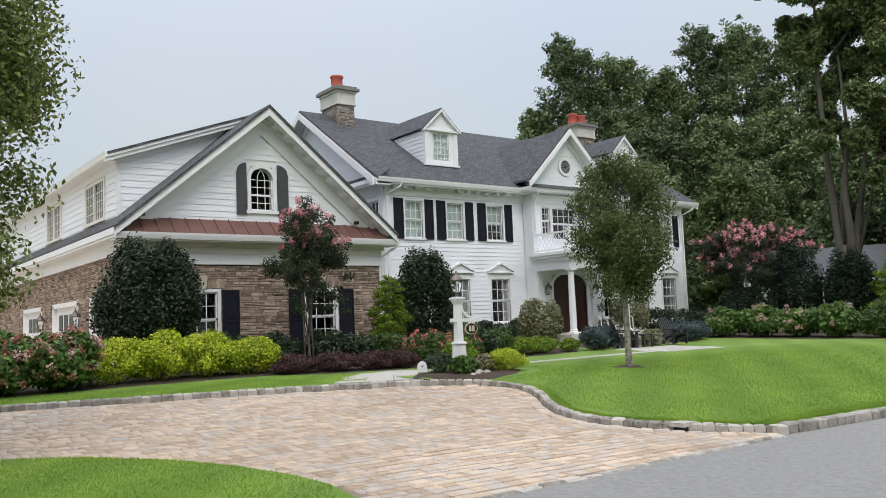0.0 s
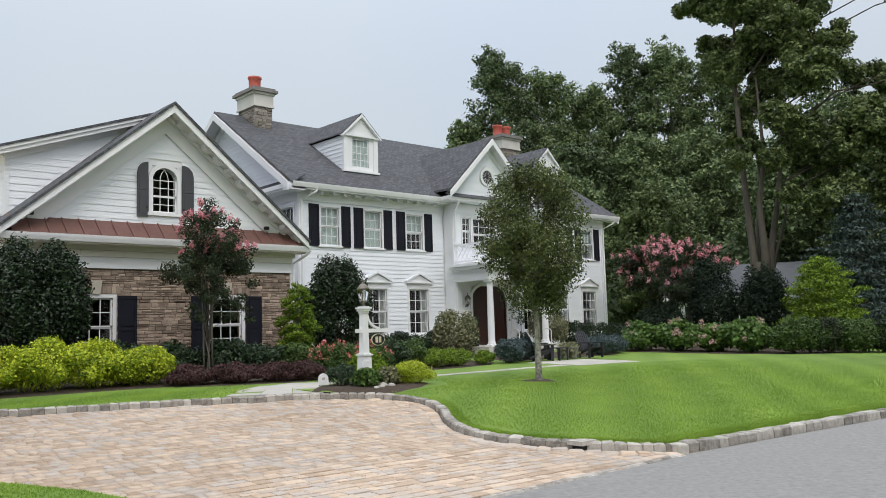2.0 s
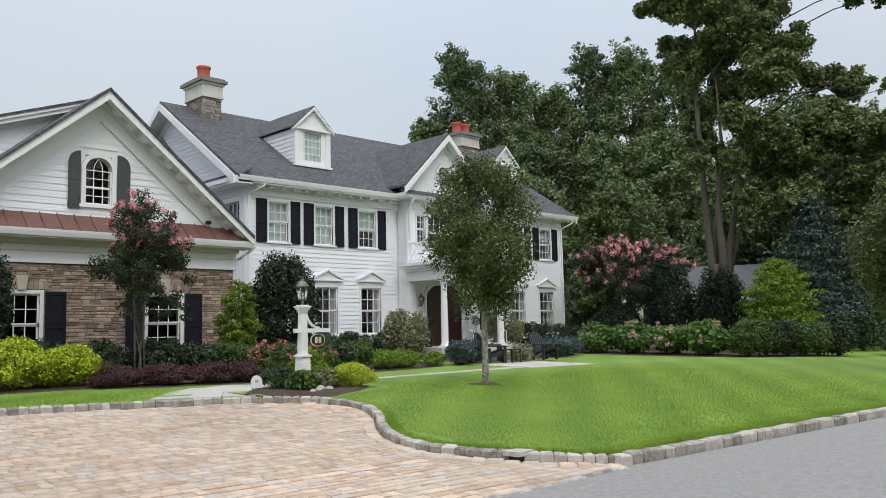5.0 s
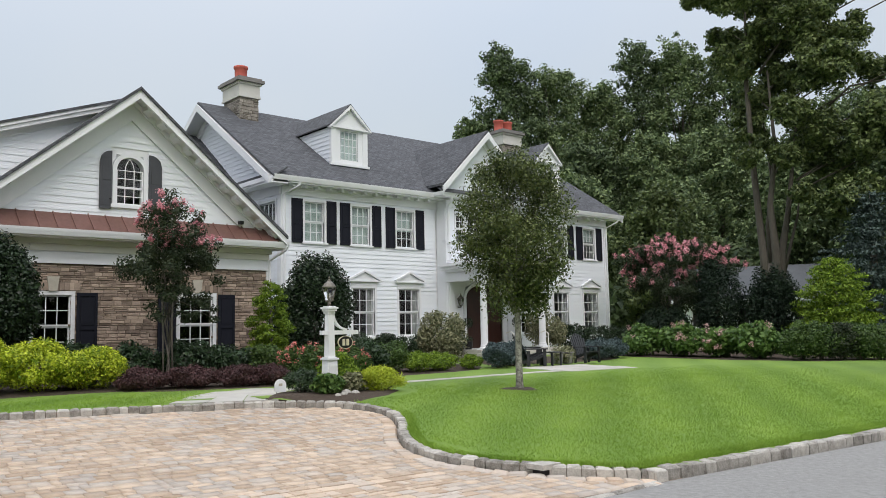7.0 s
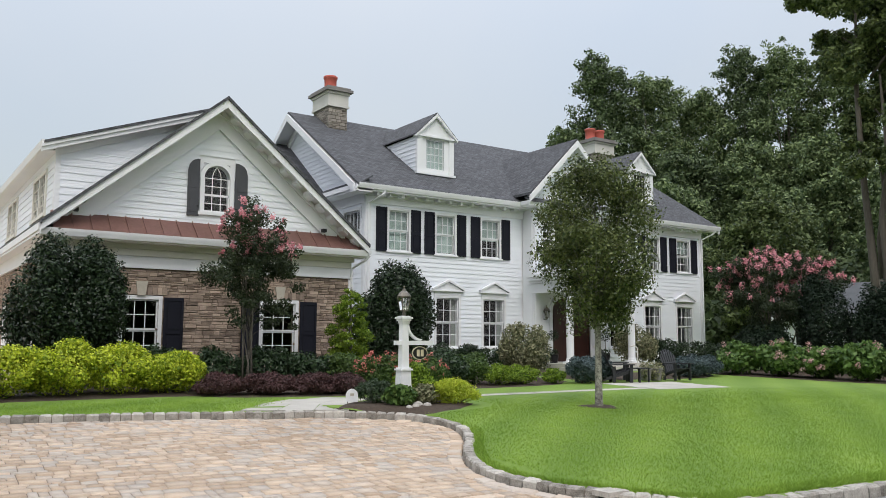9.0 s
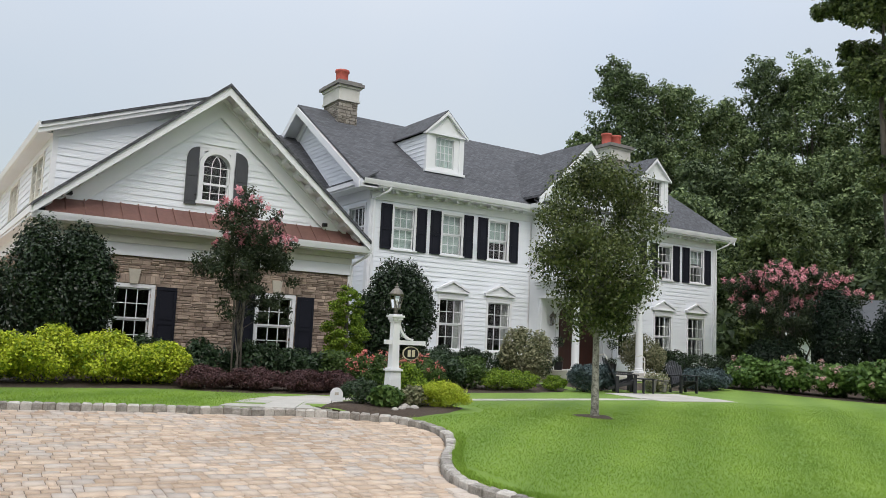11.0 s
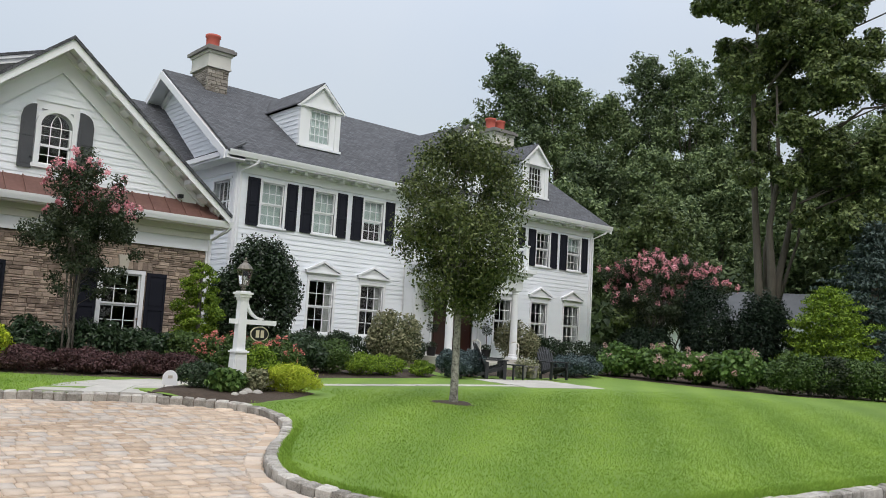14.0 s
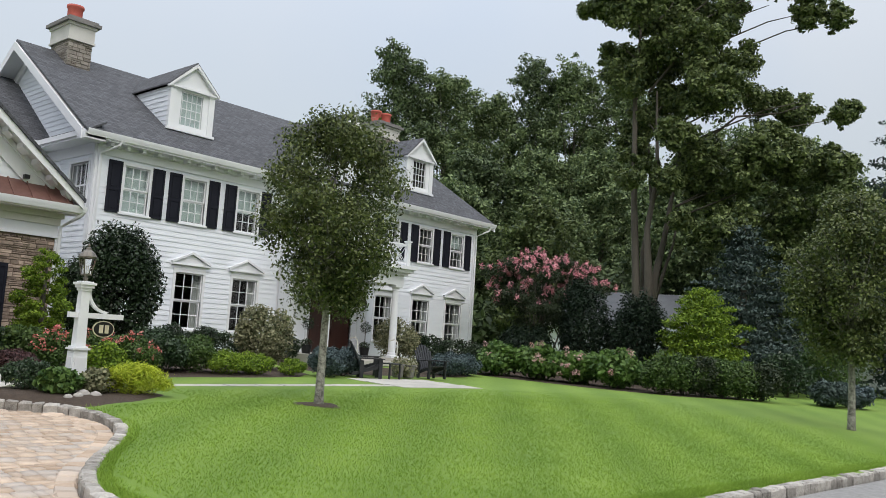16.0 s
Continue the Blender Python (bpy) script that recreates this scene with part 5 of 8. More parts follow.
# shed dormer on the outer slope
DX, DY = -5.17, 30.15
part("dormer_wall", boxes((DX, DX + 0.2, DY + 0.15, 50.0, 3.9, 6.16)), M_TRIM, garage)
dw = part("wall", prisms(([(DX, 4.2), (DX, 6.13), (-1.3, 7.64), (-1.3, 7.60)], "y", DY, DY + 0.15)), M_TRIM, garage, "white clapboard shed dormer wall")
clapboards(dw, lambda u, n, z: (u, DY - n, z), 0, 0, 4.3, 7.45, ends=lambda z: (DX + 0.10 if z < 6.14 else DX + (z - 6.10) / 0.366, GC - (G_RIDGE - z) / g_slope + 0.05), step=0.2)
d_holes = [(31.36, 33.66, 4.42, 5.80), (37.0, 39.3, 4.42, 5.80)]
clapboards(dw, lambda u, n, z: (DX - n, u, z), DY + 0.1, 50.0, 4.05, 6.09, holes=d_holes, step=0.2)
part("corner_board", boxes((DX - 0.035, DX + 0.10, DY - 0.04, DY, 4.15, 6.14), (DX - 0.035, DX, DY, DY + 0.12, 4.15, 6.14)), M_TRIM, garage)
bm = prisms(([(-5.55, 6.22), (-1.20, 7.80), (-1.20, 7.73), (-5.55, 6.15)], "y", 29.70, 50.5))
roof_part("shed_roof", bm, garage, "low-sloped grey shingle shed roof")
shed = lambda x: 6.15 + 0.3632 * (x + 5.55)
for n0, n1, x1_, y0_, y1_ in ((-0.03, -0.20, -1.35, 29.78, 29.84), (0.0, -0.085, -1.35, 29.73, 29.78)):
    part("rake_board", prisms(([(-5.61, shed(-5.61) + n0), (x1_, shed(x1_) + n0), (x1_, shed(x1_) + n1), (-5.61, shed(-5.61) + n1)], "y", y0_, y1_)), M_TRIM, garage)
part("frieze", prisms(([(DX - 0.05, shed(DX) - 0.16), (-1.5, shed(-1.5) - 0.16), (-1.5, shed(-1.5) - 0.30), (DX - 0.05, shed(DX) - 0.38)], "y", DY - 0.06, DY - 0.032)), M_TRIM, garage)
part("rake_soffit", prisms(([(-5.55, shed(-5.55) - 0.13), (-1.8, shed(-1.8) - 0.13), (-1.8, shed(-1.8) - 0.17), (-5.55, shed(-5.55) - 0.17)], "y", 29.84, DY)), M_TRIM, garage)
part("eaves_soffit", prisms(([(-5.53, 6.08), (DX, 6.08), (DX, 6.04), (-5.53, 6.04)], "y", DY, 50.5)), M_TRIM, garage)
part("gutter", prisms(([(-5.61, 6.25), (-5.53, 6.25), (-5.53, 6.05), (-5.57, 6.07)], "y", 29.80, 50.5)), M_TRIM, garage)
for y0, y1, _, _ in d_holes:
    ym = (y0 + y1) / 2
    bm = boxes((DX - 0.06, DX + 0.02, y0, y0 + 0.12, 4.50, 5.78), (DX - 0.06, DX + 0.02, y1 - 0.12, y1, 4.50, 5.78), (DX - 0.06, DX + 0.02, ym - 0.06, ym + 0.06, 4.50, 5.68), (DX - 0.06, DX + 0.02, y0 + 0.12, y1 - 0.12, 5.68, 5.78), (DX - 0.1, DX + 0.02, y0 - 0.05, y1 + 0.05, 4.42, 4.52))
    dwn = part("window", bm, M_CREAM, garage, "white-framed double dormer window")
    bm = bmesh.new()
    for i in range(1, 8):
        yy = y0 + 0.12 + i * (y1 - y0 - 0.24) / 8
        box(bm, DX - 0.03, DX - 0.015, yy - 0.01, yy + 0.01, 4.52, 5.68)
    for j in range(1, 4):
        box(bm, DX - 0.031, DX - 0.014, y0 + 0.12, y1 - 0.12, 4.51 + j * 0.29, 4.53 + j * 0.29)
    part("glazing_bar", bm, M_CREAM, dwn)
    part("pane", boxes((DX - 0.012, DX - 0.006, y0 + 0.12, y1 - 0.12, 4.52, 5.68)), M_GLASS, dwn).visible_shadow = False
    # thin near-black sheet that stands in for the shade behind the pane
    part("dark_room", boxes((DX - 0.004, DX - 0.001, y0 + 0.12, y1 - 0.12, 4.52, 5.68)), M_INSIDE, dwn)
# windows in the front
for i, (a, b) in enumerate((W1, W2)):
    window(garage, a, b, *WZ, GY, casing=0.10)
    for sg in (-1, 1):
        s0 = b + 0.13 if sg > 0 else a - 0.13 - 0.52
        shutter(garage, s0, s0 + 0.52, WZ[0] - 0.02, WZ[1] + 0.06, GY - 0.04)
    lt = part("lintel", boxes((a - 0.25, b + 0.25, GY - 0.03, GY, WZ[1] + 0.11, WZ[1] + 0.33)), M_MORTAR, garage, "upright stone lintel")
    for k in range(int((b - a + 0.5) / 0.125)):
        part("stone", boxes((a - 0.25 + k * 0.125, a - 0.25 + k * 0.125 + 0.117, GY - 0.06, GY - 0.03, WZ[1] + 0.12, WZ[1] + 0.32)), M_STONE, lt)
    xm = (a + b) / 2
    part("keystone", prisms(([(xm - 0.10, WZ[1] + 0.10), (xm + 0.10, WZ[1] + 0.10), (xm + 0.15, WZ[1] + 0.48), (xm - 0.15, WZ[1] + 0.48)], "y", GY - 0.10, GY)), M_LIME, lt, "pale limestone keystone")
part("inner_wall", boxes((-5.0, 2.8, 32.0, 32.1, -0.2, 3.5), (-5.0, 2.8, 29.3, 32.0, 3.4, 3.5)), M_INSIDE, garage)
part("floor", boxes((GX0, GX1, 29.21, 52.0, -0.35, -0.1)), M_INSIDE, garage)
# arched window in the gable with grey shutters
ax0, ax1, az0, az1 = -1.60, -0.86, 4.58, 5.55
bm = boxes((ax0 - 0.11, ax0, GY - 0.07, GY + 0.06, az0, az1), (ax1, ax1 + 0.11, GY - 0.07, GY + 0.06, az0, az1), (ax0 - 0.16, ax1 + 0.16, GY - 0.1, GY + 0.05, az0 - 0.09, az0))
am, ar = (ax0 + ax1) / 2, (ax1 - ax0) / 2
n = 18
for i in range(n):
    t0, t1 = math.pi * i / n, math.pi * (i + 1) / n
    prism(bm, [(am + ar * math.cos(t0), az1 + ar * math.sin(t0)), (am + (ar + 0.12) * math.cos(t0), az1 + (ar + 0.12) * math.sin(t0)), (am + (ar + 0.12) * math.cos(t1), az1 + (ar + 0.12) * math.sin(t1)), (am + ar * math.cos(t1), az1 + ar * math.sin(t1))], "y", GY - 0.07, GY + 0.06)
for i in range(n):
    t0, t1 = math.pi * i / n, math.pi * (i + 1) / n
    prism(bm, [(am + ar * math.cos(t0), az1 + ar * math.sin(t0)), (am + ar * math.cos(t0), 5.99), (am + ar * math.cos(t1), 5.99), (am + ar * math.cos(t1), az1 + ar * math.sin(t1))], "y", GY + 0.062, GY + 0.2)
aw = part("window", bm, M_TRIM, garage, "white round-headed window with small panes")
bm = boxes((ax0, ax0 + 0.04, GY + 0.0, GY + 0.03, az0, az1), (ax1 - 0.04, ax1, GY, GY + 0.03, az0, az1), (ax0, ax1, GY, GY + 0.03, az0, az0 + 0.05), (ax0, ax1, GY, GY + 0.031, az0 + 0.46, az0 + 0.52))
for i in (1, 2):
    box(bm, ax0 + i * (ax1 - ax0) / 3 - 0.01, ax0 + i * (ax1 - ax0) / 3 + 0.01, GY + 0.004, GY + 0.028, az0, az1)
for z in (az0 + 0.25, az0 + 0.74, az1):
    box(bm, ax0, ax1, GY + 0.005, GY + 0.027, z - 0.01, z + 0.01)
# crossing curved bars in the round head
for cx_, sg in ((ax0, 1), (ax0 + (ax1 - ax0) / 3, 1), (ax1, -1), (ax1 - (ax1 - ax0) / 3, -1)):
    rr, pts = (ax1 - ax0) * 0.66, []
    for k in range(9):
        t = k / 8 * 1.25
        px, pz = cx_ + sg * rr * (1 - math.cos(t)), az1 + rr * math.sin(t)
        if (px - am) ** 2 + (pz - az1) ** 2 < ar ** 2:
            pts.append((px, GY + 0.015, pz))
    if len(pts) > 1:
        tube(bm, pts, [0.011] * len(pts), 4)
part("sash", bm, M_TRIM, aw)
bm = bmesh.new()
prism(bm, [(ax0, az0), (ax1, az0)] + [(am + ar * math.cos(math.pi * i / n), az1 + ar * math.sin(math.pi * i / n)) for i in range(n + 1)], "y", GY + 0.02, GY + 0.026)
part("pane", bm, M_GLASS, aw).visible_shadow = False
shutter(garage, -2.06, -1.74, 4.44, 6.05, GY - 0.03, arch=-1, material=M_GREYSHUT)
shutter(garage, -0.72, -0.36, 4.44, 6.05, GY - 0.03, arch=1, material=M_GREYSHUT)
# side wall with garage doors
doors = [(30.0, 32.55), (34.0, 37.65), (39.4, 42.9)]
side_holes = [(a, b, -0.4, 2.05) for a, b in doors]
g_side = part("wall", wall_with_holes(29.21, 52.0, -0.35, 3.9, side_holes, lambda a, b, c, d: (GX0, GX0 + 0.25, a, b, c, d)), M_MORTAR, garage, "brown ledgestone garage side wall")
for a, b in doors:
    bm = boxes((GX0 + 0.1, GX0 + 0.16, a, b, -0.3, 2.05), (GX0 - 0.03, GX0 + 0.12, a, a + 0.12, -0.3, 2.05), (GX0 - 0.03, GX0 + 0.12, b - 0.12, b, -0.3, 2.05), (GX0 - 0.03, GX0 + 0.12, a, b, 1.95, 2.1))
    gd = part("garage_door", bm, M_TRIM, garage, "white panelled garage door with a row of panes")
    bm = bmesh.new()
    for k in range(4):
        y0 = a + 0.3 + k * (b - a - 0.6) / 4
        box(bm, GX0 + 0.085, GX0 + 0.098, y0, y0 + (b - a) / 4 - 0.35, 1.15, 1.7)
    part("pane", bm, M_SIGN, gd, "dark glass panes")
for yl in (33.3, 38.5):
    lo = lantern_at(garage, GX0 - 0.25, yl, 1.25, 1.05)
    part("bracket", boxes((GX0 - 0.25, GX0, yl - 0.02, yl + 0.02, 1.08, 1.12)), M_BLACK, lo)
part("wall", boxes((GX1 - 0.25, GX1, 29.21, 34.9, -0.35, 3.9)), M_TRIM, garage, "white side wall")
part("corner_board", boxes((GX1 - 0.02, GX1 + 0.03, GY - 0.06, GY + 0.3, -0.3, 2.9)), M_TRIM, garage)
downspout(garage, [(3.35, 28.36, 3.62), (3.30, 28.45, 3.5), (3.02, 28.88, 3.2), (3.02, 28.88, -0.1)])
for sx in (-4.85, 2.05):
    fl = part("floodlight", boxes((sx - 0.05, sx + 0.05, GY - 0.12, GY - 0.04, 4.30, 4.36), (sx - 0.10, sx + 0.02, GY - 0.26, GY - 0.12, 4.26, 4.36)), M_BLACK, garage, "small black floodlight")

# link between garage and house
link = thing("link_wing", (3.85, 34.9, -0.3), "white clapboard link wing with a dark shingle roof", "house", stands=(3.85, 34.9, -0.3))
lw = part("wall", boxes((2.4, 4.75, 34.9, 35.1, -0.35, 6.2)), M_TRIM, link)
clapboards(lw, lambda u, n, z: (u, 34.9 - n, z), 2.45, 4.7, -0.2, 6.1)
roof_part("roof", prisms(([(34.4, 6.30), (38.3, 9.15), (38.3, 9.05), (34.4, 6.20)], "x", 1.2, 4.75), ([(42.2, 6.30), (38.3, 9.15), (38.3, 9.05), (42.2, 6.20)], "x", 1.2, 4.75)), link, "charcoal grey shingle roof")
part("gutter", boxes((2.4, 4.2, 34.32, 34.42, 6.14, 6.30)), M_TRIM, link)
part("soffit", boxes((2.4, 4.74, 34.42, 34.9, 6.08, 6.13)), M_TRIM, link)
part("eave_return", boxes((4.10, 4.745, 30.90, 31.40, 6.00, 6.19)), M_TRIM, house)

# ---- plants: helpers ----
def mound(x, y, rx, ry, h, bumps=10, seed=0, z0=None, dome=0.5):
    """Ellipsoids that make up a lumpy rounded bush."""
    r = random.Random(seed)
    z0 = float(lawn_z(x, y)) if z0 is None else z0
    out = [(x, y, z0 + h * (1 - dome), rx * 0.86, ry * 0.86, h * dome * 0.95)]
    if dome < 0.5:
        out.append((x, y, z0 + h * 0.4, rx * 0.88, ry * 0.88, h * 0.42))
    for _ in range(bumps):
        a, e = r.uniform(0, 2 * math.pi), r.uniform(-0.5, 1.3)
        k = r.uniform(0.22, 0.36)
        cz = z0 + h * (1 - dome) + math.sin(e) * h * dome * 0.78
        out.append((x + math.cos(a) * math.cos(e) * rx * 0.74, y + math.sin(a) * math.cos(e) * ry * 0.74, max(cz, z0 + 0.12), rx * k, ry * k, h * k * 0.7))
    return out


def local(me, place):
    """Move a mesh so that its origin is at place."""
    me.transform(Matrix.Translation(-Vector(place)))
    return me


def stems(place, tips, r0, n=5, material=None, bend=0.15, seed=1):
    """Branching stems from a foot to several tips."""
    r = random.Random(seed)
    bm = bmesh.new()
    p0 = Vector(place)
    for t in tips:
        t = Vector(t)
        mid = p0.lerp(t, 0.45) + Vector((r.uniform(-bend, bend), r.uniform(-bend, bend), 0.1 * (t - p0).length))
        tube(bm, [p0 + Vector((r.uniform(-r0, r0), r.uniform(-r0, r0), -0.05)), p0.lerp(mid, 0.5) + Vector((r.uniform(-bend, bend) * 0.4, 0, 0)), mid, t], [r0, r0 * 0.8, r0 * 0.55, r0 * 0.2], n)
    return smooth(mesh_of("stems", bm, material or M_BARK))


def bush(name, label, category, x, y, blobs, material, leaf, n, group="", fill=0.5, slim=0.55, flowers=None, foot=0.02, kind=""):
    """A bush: stems and leaves, and blossom where it has any. flowers: (material, heads, head radius, floret size, florets a head, low, part label)."""
    place = (x, y, float(lawn_z(x, y)))
    ob = thing(name, place, label, category, group, kind)
    b = np.array(blobs)
    pts, d = in_blobs(int(n * 1.45), blobs, fill * 0.9)
    keep = pts[:, 2] > place[2] + 0.02
    part("foliage", leaf_mesh("foliage", pts[keep], d[keep], leaf, material, slim), None, ob)
    tips = [tuple(q[:3] + np.array([0, 0, q[5] * 0.4])) for q in b[:9]]
    for k, tip in enumerate(tips[:6]):
        part("stem", stems(place, [tip], foot, 5, M_BARK, 0.1, len(blobs) + k), None, ob)
    if flowers:
        for fm, heads, hr, fs, per, low, flabel in flowers:
            # heads sit on the skin of the bush, on its upper part
            hp, hd = in_blobs(heads * 12, blobs, 0.97)
            k = (hd[:, 2] > low) & (hp[:, 2] > place[2] + 0.15)
            hp, hd = hp[k][:heads], hd[k][:heads]
            c = np.repeat(hp + hd * hr * 0.4, per, axis=0)
            dd = unit(rng.normal(0, 1, c.shape))
            part("blossom", leaf_mesh("blossom", c + dd * hr * rng.uniform(0.4, 1.0, (len(c), 1)), dd, fs, fm, 0.8), None, ob, flabel)
    return ob


def clumps(n, x, y, zc, rx, ry, rz, k, seed, flat=0.75, shell=0.62):
    """Leaf clumps spread through a crown of uneven outline."""
    r = random.Random(seed)
    out = []
    while len(out) < n:
        v = Vector((r.gauss(0, 1), r.gauss(0, 1), r.gauss(0, 1))).normalized() * (r.uniform(shell ** 3, 1) ** (1 / 3))
        s = k * r.uniform(0.7, 1.3)
        out.append((x + v.x * rx, y + v.y * ry, zc + v.z * rz, s, s, s * flat))
    return out


def tree(name, label, x, y, blobs, material, leaf, n, trunk, bark, group="", fill=0.35, slim=0.6, limbs=10, lean=(0, 0), category="tree", split=0.45, seed=2, foot=None, twigs=0, far=False, leader=True):
    """A tree: tapered trunk, limbs out to the clumps, and a crown of single leaves. trunk: (foot radius, height of the fork)."""
    r = random.Random(seed)
    z0 = float(lawn_z(x, y)) if y > 12 else -0.3
    ob = thing(name, (x, y, z0), label, category, group)
    pts, d = in_blobs(n, blobs, fill)
    part("crown", (far_leaves("crown", pts, d, leaf, material, slim) if far else leaf_mesh("crown", pts, d, leaf, material, slim, 0.2)), None, ob)
    rad, fork = trunk
    fk = Vector((x + lean[0], y + lean[1], z0 + fork))
    top = max(b[2] for b in blobs)
    cx, cy = np.mean([b[0] for b in blobs]), np.mean([b[1] for b in blobs])
    bm = bmesh.new()
    n_ = 6 if leader else 4
    tube(bm, [(x, y, z0 - 0.1), (x, y, z0 + 0.12), (x + lean[0] * 0.4, y + lean[1] * 0.4, z0 + fork * 0.5), fk, (cx, cy, (fk.z + top) / 2), (cx, cy, fk.z + (top - fk.z) * 0.78)][:n_],
         [rad * 1.35, rad * 1.05, rad * 0.92, rad * 0.8, rad * 0.45, rad * 0.1][:n_], 12)
    tr = part("trunk", smooth(mesh_of("trunk", bm, bark)), None, ob)
    high = [b for b in blobs if b[2] > fk.z + 0.6] or blobs
    picks = [high[i] for i in sorted(r.sample(range(len(high)), min(limbs, len(high))))]
    for b in picks:
        t = Vector(b[:3])
        s = fk.lerp(Vector((cx, cy, max(fk.z + 0.2, min(t.z - 0.4, top * 0.72)))), r.uniform(0.0, 0.8))
        mid = s.lerp(t, 0.5) + Vector((0, 0, 0.12 * (t - s).length))
        bm = bmesh.new()
        tube(bm, [s, s.lerp(mid, 0.6), mid, t], [rad * 0.32, rad * 0.26, rad * 0.18, rad * 0.06], 6)
        for _ in range(twigs):
            e = t + Vector((r.gauss(0, 1), r.gauss(0, 1), r.gauss(0.3, 1))) * b[3] * 0.8
            tube(bm, [mid.lerp(t, r.uniform(0.3, 1)), mid.lerp(e, 0.7), e], [rad * 0.08, rad * 0.06, rad * 0.02], 4)
        part("limb", smooth(mesh_of("limb", bm, bark)), None, tr)
    return ob


def conifer(name, label, x, y, h, r0, material, leaf, n, group="", tufts=90, column=0.0, flat=0.35, seed=3, ragged=0.2):
    """A conifer: many flat tufted sprays stepping up round a trunk. column: 0 for a cone, 1 for a rounded column."""
    z0 = float(lawn_z(x, y))
    ob = thing(name, (x, y, z0), label, "tree", group)
    rr = random.Random(seed)
    blobs = []
    for i in range(tufts):
        s = (i + rr.random()) / tufts
        s = 1 - (1 - s) ** 0.8
        rad = r0 * ((1 - s) ** 0.8 * (1 - column) + column * math.sqrt(max(0.0, 1 - s ** 2.5)))
        a, q = i * 2.399 + rr.uniform(-0.3, 0.3), rr.uniform(0.55, 0.95) * rr.uniform(1 - ragged, 1 + ragged)
        k = (0.17 * r0 + 0.16 * rad) * rr.uniform(0.8, 1.3)
        blobs.append((x + math.cos(a) * rad * q, y + math.sin(a) * rad * q, z0 + 0.12 + (h - 0.25) * s, k, k, k * flat))
    pts, d = in_blobs(n, blobs, 0.2)
    k = pts[:, 2] > z0 + 0.02
    part("foliage", leaf_mesh("foliage", pts[k], d[k] * 0.5 + np.array([0, 0, 0.5]), leaf, material, 0.4, 0.25), None, ob)
    bm = bmesh.new()
    tube(bm, [(x, y, z0 - 0.1), (x, y, z0 + h * 0.5), (x, y, z0 + h * 0.97)], [r0 * 0.07 + 0.03, r0 * 0.05 + 0.02, 0.01], 8)
    part("trunk", smooth(mesh_of("trunk", bm, M_BARK)), None, ob)
    return ob


# ---- beds and paths ----
def patch(name, front, back, x0, x1, material, label, lift=0.015, n=40, category="bed"):
    xs = np.linspace(x0, x1, n)
    rows = []
    for s in np.linspace(0, 1, 14):
        yy = np.array([front(x) + (back(x) - front(x)) * s for x in xs])
        hump = lift * min(1.0, 6 * min(s, 1 - s)) * np.clip(8 * np.minimum(xs - x0, x1 - xs) / (x1 - x0), 0, 1)
        rough = 0.008 * np.array([noise.noise((float(a) * 7, float(b) * 7, 0)) for a, b in zip(xs, yy)])
        rows.append(np.stack([xs, yy, lawn_z(xs, yy) - 0.01 + hump + rough * (hump > 0.004)], -1))
    return tagged(new(name, sheet(name, rows, material)), label, category, kind="structure")


patch("planting_bed", lambda x: np.interp(x, [-9.6, -7, -2.6, -2.2, 0.5, 1.0, 3, 9], [23.9, 24.1, 24.0, 23.35, 23.05, 23.5, 24.0, 24.1]), lambda x: 28.95 if x < 2.9 else 31.3, -9.6, 9.4, M_MULCH, "dark mulch planting bed along the house", 0.05)
patch("planting_bed", lambda x: np.interp(x, [9.4, 11, 14, 16.8], [24.3, 25.3, 25.2, 25.6]), lambda x: 31.3 if not 11.2 < x < 16 else 28.1, 9.4, 17.0, M_MULCH, "dark mulch planting bed beside the portico", 0.04)
patch("planting_bed", lambda x: np.interp(x, [17.0, 18.3, 18.9, 19.8, 23.8], [26.4, 24.3, 21.6, 19.6, 18.3]), lambda x: np.interp(x, [17.0, 20, 24], [31.3, 30, 26]), 17.0, 23.9, M_MULCH, "dark mulch planting bed under the shrubs", 0.04)
patch("planting_bed", lambda x: np.interp(x, [-1.0, -0.5, -0.1, 0.25, 0.5, 1.2, 2.2], [20.38, 20.18, 19.86, 19.5, 19.3, 19.45, 20.4]), lambda x: np.interp(x, [-1.0, -0.6, -0.2, 0.3, 1.2, 2.2], [20.52, 21.0, 21.45, 21.9, 22.0, 20.9]), -1.0, 2.2, M_MULCH, "dark mulch bed round the lamp post", 0.06)

path_ob = thing("walkway", (0, 22, -0.2), "pale bluestone walkway to the porch", "path", kind="structure")


def slab(pts, t=0.03):
    bm = bmesh.new()
    z = max(float(lawn_z(a, b)) for a, b in pts) + 0.006
    prism(bm, pts, "z", z - t - 0.05, z)
    part("flagstone", bm, M_BLUESTONE, path_ob, laid=True)


mouth = [((-2.75, 20.95), (-0.80, 20.33)), ((-2.0, 21.9), (-0.35, 21.3)), ((-1.2, 22.5), (0.2, 21.95)), ((-0.2, 22.9), (0.9, 22.3))]
for (a, b), (c, d) in zip(mouth, mouth[1:]):
    for k in range(3):
        f0, f1 = k / 3 + 0.005, (k + 1) / 3 - 0.005
        L = lambda p, q, f: (p[0] + (q[0] - p[0]) * f, p[1] + (q[1] - p[1]) * f)
        slab([L(a, b, f0), L(a, b, f1), L(c, d, f1), L(c, d, f0)])
xw = 0.3
while xw < 9.2:
    w = random.uniform(0.5, 0.9)
    slab([(xw, 22.3), (xw + w - 0.012, 22.3), (xw + w - 0.012, 22.62), (xw, 22.62)])
    xw += w
